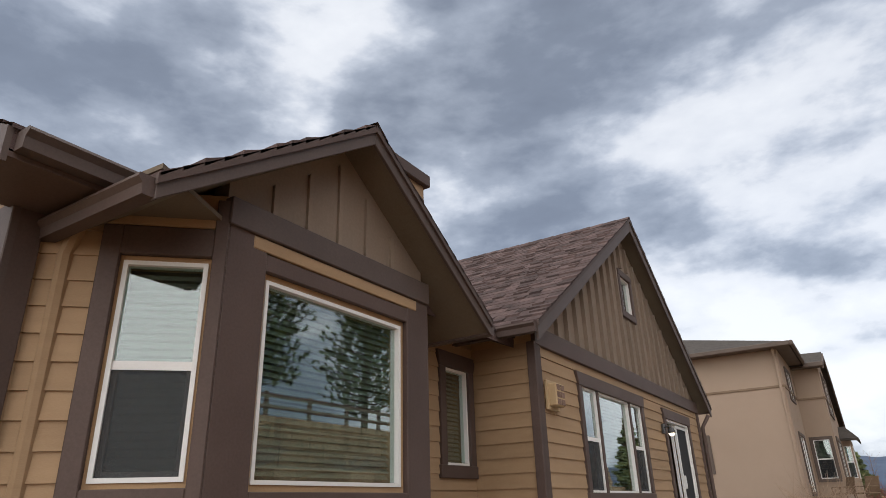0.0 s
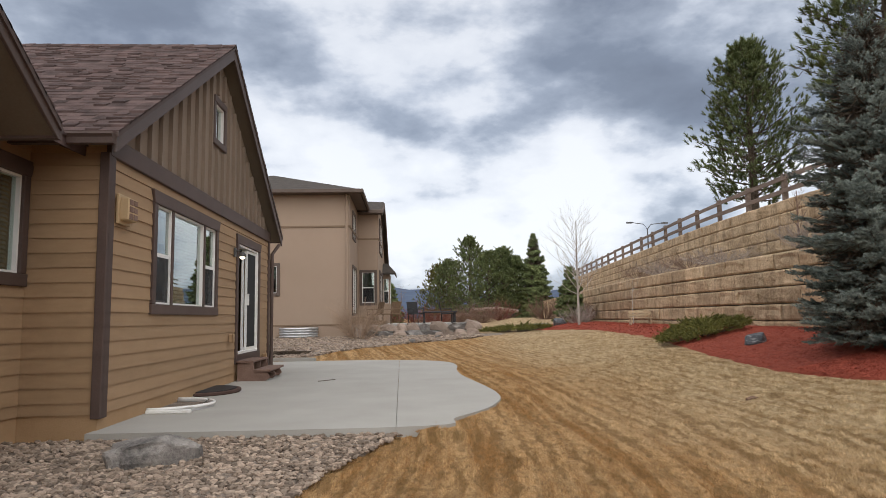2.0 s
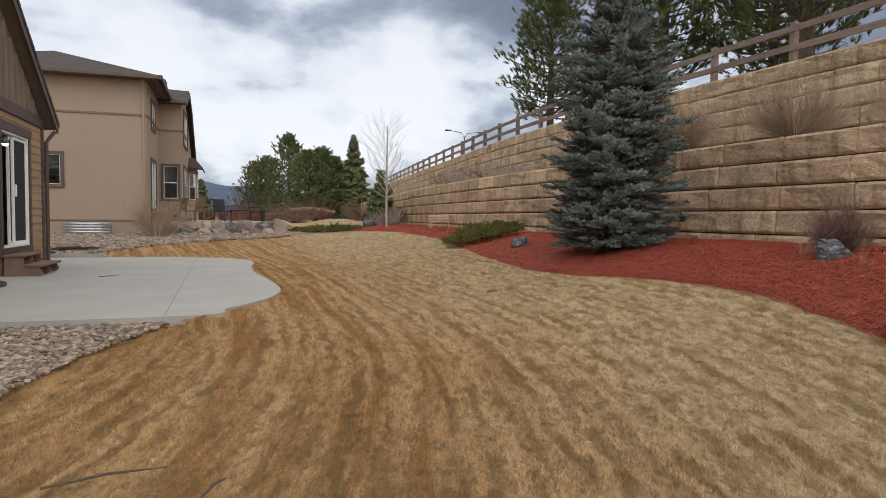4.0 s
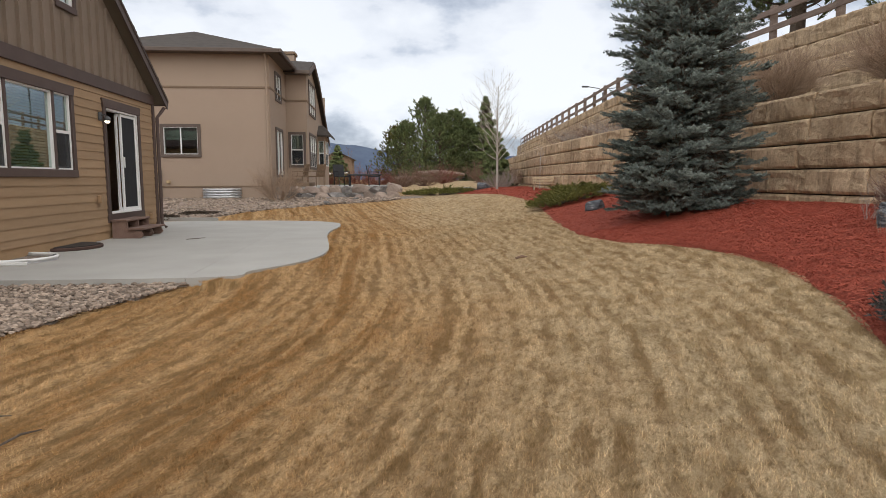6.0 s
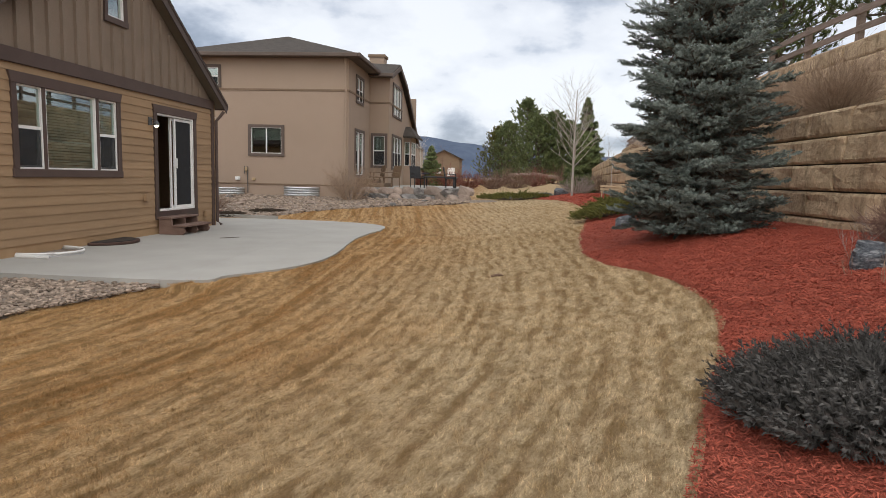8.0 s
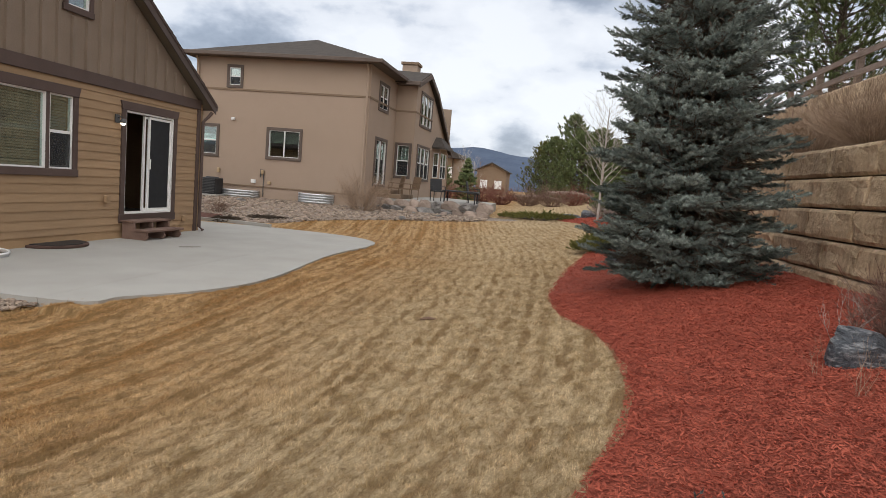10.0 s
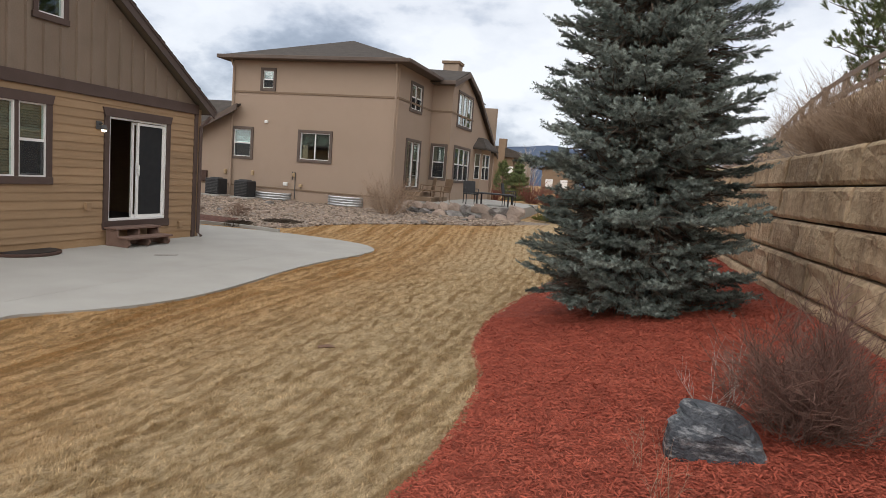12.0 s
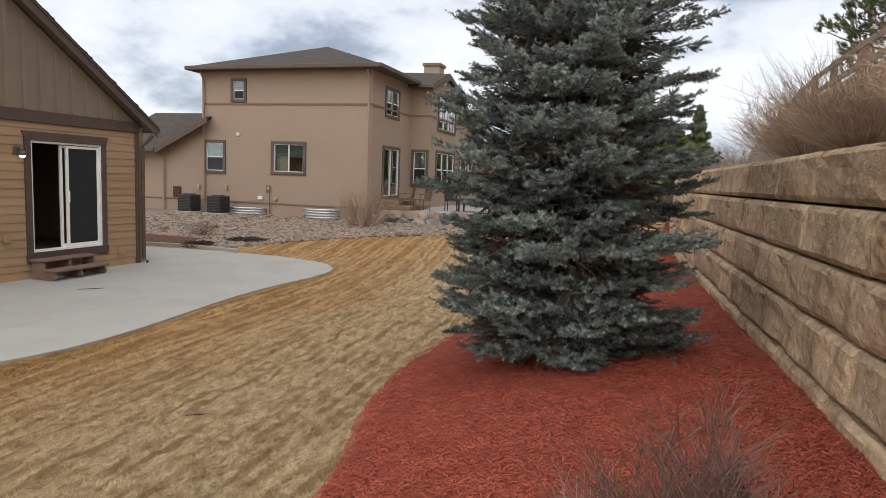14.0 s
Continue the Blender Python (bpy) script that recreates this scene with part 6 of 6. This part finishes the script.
for k in range(26):
    x, y = rs8.uniform(-8, 1.5), rs8.uniform(19.6, 24.4)
    if x > bed_far_right(y) - 0.3 or math.hypot(x + 1.85, y - 23.5) < 0.5:
        continue
    s8 = rs8.uniform(0.14, 0.34)
    ob = tagged(new("stone", rr.choice(bmeshes[3:])), "rounded tan stone lying in river rock", "stone", "larger stones in the river rock")
    ob.matrix_basis = Matrix.Translation((x, y, ground(x, y) + 0.01)) @ Matrix.Rotation(rs8.uniform(0, 6), 4, "Z") @ Matrix.Diagonal((s8 * 1.2, s8, s8 * 0.7, 1))

# wooden steps at the sliding door
steps = thing("wooden_steps", "weathered two-tread wooden steps below the sliding door", "steps", (-2.85, 12.05, 0))
for y in (11.6, 12.16, 12.72):
    part("stringer", Mesh().prism([(-3.14, 0.0), (-2.62, 0.0), (-2.56, 0.06), (-2.6, 0.15), (-2.84, 0.17), (-2.86, 0.325), (-3.14, 0.325)], "y", y, y + 0.045), M["stepwood"], steps, bevel=0.004)
for x0, x1, z in ((-3.15, -2.84, 0.33), (-2.84, -2.53, 0.165)):
    part("tread", Mesh().box(x0, x1, 11.56, 12.8, z, z + 0.04), M["stepwood"], steps, bevel=0.006)

# half-round window wells by the patio
well = thing("window_well", "white-rimmed galvanised window well set into the patio", "window well", (-3.1, 8.1, 0))
pts = [(-3.15 + 0.62 * math.sin(t), 8.12 + 0.62 * math.cos(t) * 0.85, 0.05) for t in np.linspace(0, math.pi, 21)]
part("rim", Mesh().tube(pts, [0.02] * 21, 8), M["white"], well, "white rolled rim", smooth=True)
mw = Mesh()
for (a, b, _), (c, d, _) in zip(pts, pts[1:]):
    mw.add([(a, b, 0.0), (c, d, 0.0), (c, d, 0.05), (a, b, 0.05)], [(0, 1, 2, 3)])
part("liner", mw, M["steel"], well)
part("back_rail", Mesh().box(-3.16, -2.62, 7.565, 7.595, 0.0, 0.045), M["white"], well, "straight white rim bar", bevel=0.008)
part("floor", Mesh().prism([(-3.15, 7.6)] + [(p[0] - 0.02, p[1]) for p in pts[::-1]], "z", 0.004, 0.012), M["gravelbed"], well, "gravel bottom")
for k in range(3):
    q = [(-3.15 + (0.585 - 0.012 * (k % 2)) * math.sin(t), 8.12 + (0.585 - 0.012 * (k % 2)) * math.cos(t) * 0.85, 0.01 + k * 0.014) for t in np.linspace(0, math.pi, 21)]
    part("rib", Mesh().tube(q, [0.012] * 21, 6), M["steel"], well, smooth=True)
mat_ = thing("well_cover", "dark brown half-round well cover by the wall", "well cover", (-3.1, 10.1, 0))
pts = [(-3.15 + 0.52 * math.sin(t), 9.84 + 0.6 * math.cos(t)) for t in np.linspace(0, math.pi, 19)]
pts = [(x, min(y, 10.42)) for x, y in pts]
part("rim", Mesh().prism(pts, "z", 0.0, 0.05), M["brownmat"], mat_, bevel=0.012)
part("grate", Mesh().prism([(-3.14 + (p[0] + 3.15) * 0.86, 9.84 + (p[1] - 9.84) * 0.86) for p in pts], "z", 0.052, 0.062), M["black"], mat_)

# fixtures on the siding
vent = thing("wall_vent", "tan plastic louvred vent box on the siding", "vent", (-3.1, 6.95, 2.2))
part("box", Mesh().box(-3.17, -3.05, 6.68, 6.92, 2.21, 2.46), M["tanplastic"], vent, bevel=0.012)
part("flange", Mesh().box(-3.172, -3.14, 6.64, 6.96, 2.17, 2.5), M["tanplastic"], vent, bevel=0.006)
for y in (6.7, 6.81):
    for z in (2.225, 2.305, 2.385):
        part("slot", Mesh().box(-3.052, -3.044, y, y + 0.09, z, z + 0.06), M["stepwood"], vent)
hood = thing("dryer_vent", "round tan dryer vent hood on the siding", "vent", (-3.95, 5.7, 0.42))
part("collar", Mesh().tube([(-3.98, 5.7, 0.42), (-3.82, 5.7, 0.41), (-3.78, 5.7, 0.4)], [0.085, 0.085, 0.06], 14), M["tanplastic"], hood, smooth=True)
part("plate", Mesh().box(-3.985, -3.965, 5.59, 5.81, 0.31, 0.53), M["tanplastic"], hood, bevel=0.006)
lamp = thing("wall_lamp", "small lit wall lamp beside the sliding door", "lamp", (-3.1, 11.4, 2.3))
part("backplate", Mesh().box(-3.17, -3.14, 11.34, 11.46, 2.26, 2.42), M["greylouvre"], lamp, bevel=0.006)
part("arm", Mesh().tube([(-3.15, 11.4, 2.36), (-3.06, 11.4, 2.38), (-3.03, 11.4, 2.34)], [0.012] * 3, 6), M["greylouvre"], lamp)
part("shade", Mesh().tube([(-3.03, 11.4, 2.35), (-3.03, 11.4, 2.3), (-3.03, 11.4, 2.26)], [0.03, 0.06, 0.065], 12), M["greylouvre"], lamp, smooth=True)
part("bulb", Mesh().tube([(-3.03, 11.4, 2.262), (-3.03, 11.4, 2.235), (-3.03, 11.4, 2.215)], [0.05, 0.045, 0.02], 12), M["bulb"], lamp, smooth=True)
for y, z in ((11.14, 0.79), (13.75, 0.32)):
    ob = thing("outlet_box", "small tan weatherproof outlet box on the siding", "outlet", (-3.15, y, z), "outlet boxes")
    part("box", Mesh().box(-3.17, -3.1, y - 0.05, y + 0.05, z - 0.07, z + 0.07), M["siding"], ob, bevel=0.01)
    part("cover", Mesh().box(-3.1, -3.085, y - 0.055, y + 0.055, z - 0.075, z + 0.075), M["siding"], ob, bevel=0.006)
# downspout at the far corner
ds = thing("downspout", "dark brown metal downspout at the house corner", "downspout", (-3.1, 14.36, 0))
part("pipe", Mesh().tube([(-3.0, 14.55, 2.85), (-3.06, 14.5, 2.74), (-3.12, 14.37, 2.6), (-3.12, 14.37, 0.1), (-3.02, 14.37, 0.02)], [0.04] * 5, 8), M["trim"], ds)
# blown twig and leaf litter on the turf
for k, (x, y, l, a) in enumerate(((3.95, 7.05, 0.2, 20), (-0.25, 1.9, 0.5, 10), (0.4, 1.6, 0.2, 60))):
    p, q = Vector((x, y, ground(x, y) + 0.03)), Vector((x + l * math.cos(radians(a)), y + l * math.sin(radians(a)), ground(x, y) + 0.035))
    m = Mesh().tube([p, p.lerp(q, 0.5) + Vector((0, 0, 0.015)), q], [0.006 if k else 0.016, 0.007 if k else 0.02, 0.003], 5)
    tagged(new("fallen_twig", m.data("fallen_twig", M["twig"] if not k else M["bark"])), "short fallen twig lying on the dry lawn", "twig", "fallen twigs")
# thin crack line stick on the patio
m = Mesh().tube([(-1.62, 11.2, 0.008), (-1.45, 11.35, 0.01), (-1.35, 11.5, 0.008)], [0.006, 0.007, 0.004], 5)
tagged(new("fallen_twig", m.data("fallen_twig", M["bark"])), "short fallen twig lying on the concrete patio", "twig")

# small bench against the block wall
bn = thing("garden_bench", "small pale wooden slatted bench below the block wall", "bench")
for sx in (-0.32, 0.29):
    part("side_frame", Mesh().box(sx, sx + 0.03, -0.15, 0.16, 0.0, 0.22).box(sx, sx + 0.03, 0.13, 0.16, 0.22, 0.45), M["bench"], bn, bevel=0.004)
for k in range(3):
    part("seat_slat", Mesh().box(-0.36, 0.36, -0.16 + k * 0.1, -0.08 + k * 0.1, 0.221, 0.241), M["bench"], bn, bevel=0.003)
for k in range(2):
    part("back_slat", Mesh().box(-0.36, 0.36, 0.11, 0.129, 0.29 + k * 0.09, 0.35 + k * 0.09), M["bench"], bn, bevel=0.003)
bn.matrix_basis = Matrix.Translation((7.75, 20.8, ground(7.75, 20.8) + 0.03)) @ Matrix.Rotation(radians(-8), 4, "Z") @ Matrix.Diagonal((1.05, 1.05, 1.05, 1))

# fallen-log edging and far house
for k, (x0, y0, x1, y1, z) in enumerate(((2.2, 46, 6.0, 48, 0.5), (4.6, 46, 8.4, 49, 0.9), (1.0, 47, 4.0, 46.5, 0.25))):
    m = Mesh().tube([(x0, y0, ground(x0, y0) + z), ((x0 + x1) / 2, (y0 + y1) / 2, ground(x0, y0) + z + 0.12), (x1, y1, ground(x1, y1) + z * 0.6)], [0.16, 0.17, 0.13], 8)
    tagged(new("log", m.data("log", M["fence"])), "weathered log lying among the far shrubs", "log", "logs among the shrubs")
fh = thing("far_house", "distant brown house with a low gable roof", "house")
part("wall", Mesh().box(-8.3, -3.3, 108, 116, 0.2, 4.6).prism([(-8.3, 4.6), (-3.3, 4.6), (-5.8, 5.8)], "y", 108, 116), M["stucco_band"], fh)
for s8 in (-1, 1):
    part("roof", Mesh().prism([(-5.8, 6.0), (-5.8 + s8 * 2.9, 4.6), (-5.8 + s8 * 2.9, 4.42), (-5.8, 5.82)], "y", 107.4, 116.5), M["nshingle"], fh)
for x in (-7.6, -5.2):
    part("window", Mesh().box(x, x + 1.2, 107.93, 108.0, 1.6, 3.0), M["white"], fh)
fh2 = thing("far_house", "distant brown house with a square chimney beyond the trees", "house")
part("wall", Mesh().box(-15.5, -8.0, 80, 88, 0.4, 5.0), M["stucco_band"], fh2)
part("wall", Mesh().box(-8.0, -7.0, 81, 88, 0.4, 5.0), M["stucco"], fh2)
part("roof", Mesh().prism([(-16.0, 5.0), (-6.8, 5.0), (-7.6, 5.75), (-9.5, 6.3), (-13.5, 6.3)], "y", 79.5, 88.5), M["nshingle"], fh2)
part("chimney", Mesh().box(-9.85, -9.0, 79.4, 80.4, 0.4, 7.2), M["stucco_band"], fh2)
for x in (-12.4, -8.8):
    part("window", Mesh().box(x, x + 0.9, 79.93, 80.0, 2.6, 3.9), M["white"], fh2)
pine("pine", (-7.9, 74, ground(-7.9, 74)), 3.4, 1.1, LFAR, 46, 500, bare=0.0, per=18, size=0.24, wide=0.035, fat=0.9)
for k, (x, y, h) in enumerate(((-5.8, 76, 6.0), (-4.9, 78, 5.2), (-6.6, 82, 6.4))):
    bare_tree("bare_tree", (x, y, ground(x, y)), h, "slim pale leafless tree beyond the terrace", "palebark", 12 + k, 0.5, 0.06, 4, 0.15)

# street lamp beyond the wall
x, y = 24.0, 62.0
sl = thing("street_lamp", "tall curved-arm street lamp beyond the wall", "street lamp", (x, y, 4.45))
part("pole", Mesh().tube([(x, y, 4.3), (x, y, 9.6)], [0.09, 0.06], 8), M["greylouvre"], sl)
part("arm", Mesh().tube([(x, y, 9.6), (x - 0.4, y - 0.1, 10.1), (x - 1.6, y - 0.2, 10.25)], [0.05, 0.04, 0.035], 6), M["greylouvre"], sl)
part("arm", Mesh().tube([(x, y, 9.6), (x + 0.4, y + 0.1, 10.1), (x + 1.6, y + 0.2, 10.25)], [0.05, 0.04, 0.035], 6), M["greylouvre"], sl)
part("lamp_head", Mesh().box(x + 1.55, x + 2.2, y + 0.07, y + 0.33, 10.18, 10.32), M["greylouvre"], sl, bevel=0.03)
part("lamp_head", Mesh().box(x - 2.2, x - 1.55, y - 0.33, y - 0.07, 10.18, 10.32), M["greylouvre"], sl, bevel=0.03)

# hills on the horizon; the haze of distance is put into their colour
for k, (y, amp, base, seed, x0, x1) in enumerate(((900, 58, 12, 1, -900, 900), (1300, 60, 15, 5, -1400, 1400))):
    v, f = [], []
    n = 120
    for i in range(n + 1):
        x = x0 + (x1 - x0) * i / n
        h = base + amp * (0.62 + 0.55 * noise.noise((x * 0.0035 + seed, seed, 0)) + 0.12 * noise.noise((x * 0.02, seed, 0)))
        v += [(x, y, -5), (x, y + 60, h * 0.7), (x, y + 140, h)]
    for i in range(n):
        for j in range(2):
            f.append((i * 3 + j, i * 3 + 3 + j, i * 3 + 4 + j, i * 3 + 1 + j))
    tagged(new("backdrop_hills", raw("backdrop_hills", v, f, M["hill"], True)), "wooded hills on the horizon, distance haze in their blue-grey colour", "hills", kind="structure")

# ---- grass, mulch chips and gravel ----
def inside_patio(x, y):
    if y < 6.2 or y > 17.1:
        return False
    return x < float(np.interp(y, [p[1] for p in PATIO[1:14]], [p[0] for p in PATIO[1:14]])) + 0.02


def lawn_tufts(n, seed, x0, x1, y0, y1, h, blades, spread):
    rs = np.random.RandomState(seed)
    out = []
    X, Y = rs.uniform(x0, x1, n), rs.uniform(y0, y1, n)
    gx_ = np.interp(Y, [p[1] for p in GRAVEL_EDGE], [p[0] for p in GRAVEL_EDGE])
    mx_ = np.interp(Y, [p[1] for p in MULCH_EDGE], [p[0] for p in MULCH_EDGE])
    ok = (X > np.where(Y < 6.25, gx_ - 0.02, -99)) & (X < mx_ + 0.03)
    X, Y = X[ok], Y[ok]
    keep = np.array([not inside_patio(a, b) for a, b in zip(X, Y)])
    X, Y = X[keep], Y[keep]
    Z = np.array([ground(a, b) for a, b in zip(X, Y)])
    m = len(X)
    tri = np.empty((m * blades, 3, 3), dtype=np.float32)
    lean = np.stack([np.array([noise.noise((a * 1.1, b * 0.35, 7)) for a, b in zip(X, Y)]), np.array([noise.noise((a * 1.1, b * 0.35, 17)) for a, b in zip(X, Y)])], 1)
    R = np.array([relief(a, b) for a, b in zip(X, Y)])
    Z = Z + R
    clump = np.clip(0.8 + R * 22, 0.4, 1.5)
    for k in range(blades):
        bx, by = X + rs.normal(0, spread, m), Y + rs.normal(0, spread, m)
        a = rs.uniform(0, 6.28, m)
        w = rs.uniform(0.0012, 0.0026, m) * (h / 0.02)
        hh = h * rs.uniform(0.5, 1.25, m) * clump
        tx = rs.normal(0, 0.8, m) * hh + lean[:, 0] * hh * 0.9
        ty = rs.normal(0, 0.8, m) * hh + lean[:, 1] * hh * 0.9
        s = slice(k * m, (k + 1) * m)
        tri[s, 0] = np.stack([bx - w * np.cos(a), by - w * np.sin(a), Z - 0.01], 1)
        tri[s, 1] = np.stack([bx + w * np.cos(a), by + w * np.sin(a), Z - 0.01], 1)
        tri[s, 2] = np.stack([bx + tx, by + ty, Z + hh], 1)
    return tri


turf = np.concatenate([lawn_tufts(60000, 1, -1.4, 6.2, -1.2, 5.5, 0.019, 9, 0.012), lawn_tufts(36000, 2, -0.6, 6.2, 5.5, 13, 0.024, 7, 0.015), lawn_tufts(12000, 3, -2.5, 6.6, 13, 22, 0.036, 5, 0.03)])
tagged(new("grass", tri_mesh("grass", turf, M["grassblade"])), "short dry straw-coloured grass blades of the lawn", "grass", kind="stuff")


def chips(n, seed, ya, yb, size):
    """Shredded bark: flat bent slivers lying every way on the bed."""
    rs = np.random.RandomState(seed)
    Y = rs.uniform(ya, yb, n)
    lo = np.interp(Y, [p[1] for p in MULCH_EDGE], [p[0] for p in MULCH_EDGE])
    hi = np.interp(Y, [p[1] for p in WALL], [p[0] for p in WALL])
    X = lo + 0.02 + (hi + 0.05 - lo) * rs.rand(n)
    Z = np.array([ground(a, b) + 0.035 + 0.02 * noise.noise((a * 3, b * 3, 1)) for a, b in zip(X, Y)])
    Z -= 0.045 * np.clip(1 - (X - lo) / 0.12, 0, 1)
    a = rs.uniform(0, 6.283, n)
    L, W = size * rs.uniform(0.3, 1.15, n) ** 1.2, size * rs.uniform(0.1, 0.26, n)
    tilt, roll = rs.normal(0, 0.32, n), rs.normal(0, 0.5, n)
    d = np.stack([np.cos(a) * np.cos(tilt), np.sin(a) * np.cos(tilt), np.sin(tilt)], 1)
    s = np.stack([-np.sin(a) * np.cos(roll), np.cos(a) * np.cos(roll), np.sin(roll)], 1)
    c = np.stack([X, Y, Z + rs.uniform(0.0, 0.016, n)], 1)
    q = np.empty((n, 4, 3), dtype=np.float32)
    q[:, 0] = c - d * L[:, None] / 2 - s * W[:, None] / 2 * 0.6
    q[:, 1] = c + d * L[:, None] / 2 - s * W[:, None] / 2
    q[:, 2] = c + d * L[:, None] / 2 * 1.1 + s * W[:, None] / 2 * 0.7
    q[:, 3] = c - d * L[:, None] / 2 + s * W[:, None] / 2
    return q


bark_chips = np.concatenate([chips(210000, 4, 1.0, 8.5, 0.03), chips(30000, 5, 8.5, 16, 0.04), chips(9000, 6, 16, 28, 0.09), chips(8000, 7, -3, 1.0, 0.036)])
tagged(new("mulch_chips", tri_mesh("mulch_chips", bark_chips, M["chip"], 4)), "shredded red bark mulch pieces lying loose", "mulch", kind="stuff")


def gravel(n, seed, x0, x1, y0, y1, right, s0, s1):
    rs = np.random.RandomState(seed)
    ico = bmesh.new()
    bmesh.ops.create_icosphere(ico, subdivisions=1, radius=0.5)
    base = np.array([v.co for v in ico.verts])
    faces = np.array([[v.index for v in f.verts] for f in ico.faces])
    ico.free()
    V, Fc = [], []
    k = 0
    for _ in range(n):
        y = rs.uniform(y0, y1)
        x = rs.uniform(x0, x1)
        if x > right(y) + 0.03 or (17 < y < 18.55 and x < -4.2):
            continue
        s = rs.uniform(s0, s1) ** 1.0
        d = s * np.array((rs.uniform(0.8, 1.5), rs.uniform(0.7, 1.1), rs.uniform(0.4, 0.75)))
        p = base * (1 + rs.uniform(-0.16, 0.16, (len(base), 1))) * d
        a, b = rs.uniform(0, 6.28), rs.normal(0, 0.3)
        ca, sa, cb, sb = math.cos(a), math.sin(a), math.cos(b), math.sin(b)
        p = np.stack([p[:, 0], p[:, 1] * cb - p[:, 2] * sb, p[:, 1] * sb + p[:, 2] * cb], 1)
        p = np.stack([p[:, 0] * ca - p[:, 1] * sa, p[:, 0] * sa + p[:, 1] * ca, p[:, 2]], 1)
        V.append(p + np.array((x, y, ground(x, y) + 0.03 + d[2] * 0.22)))
        Fc.append(faces + k * len(base))
        k += 1
    return np.concatenate(V).tolist(), np.concatenate(Fc).tolist()


gvv, gff = gravel(10500, 8, -3.98, -0.1, 1.2, 6.22, lambda y: x_on(GRAVEL_EDGE, y), 0.035, 0.075)
tagged(new("gravel", raw("gravel", gvv, gff, M["pebble"])), "mixed tan and pinkish river gravel beside the house", "gravel", kind="stuff")
gvv, gff = gravel(9500, 9, -10.5, 2.8, 17.4, 25.0, bed_far_right, 0.05, 0.12)
tagged(new("gravel", raw("gravel", gvv, gff, M["pebble"])), "pale tan river rock along the neighbouring house", "gravel", kind="stuff")
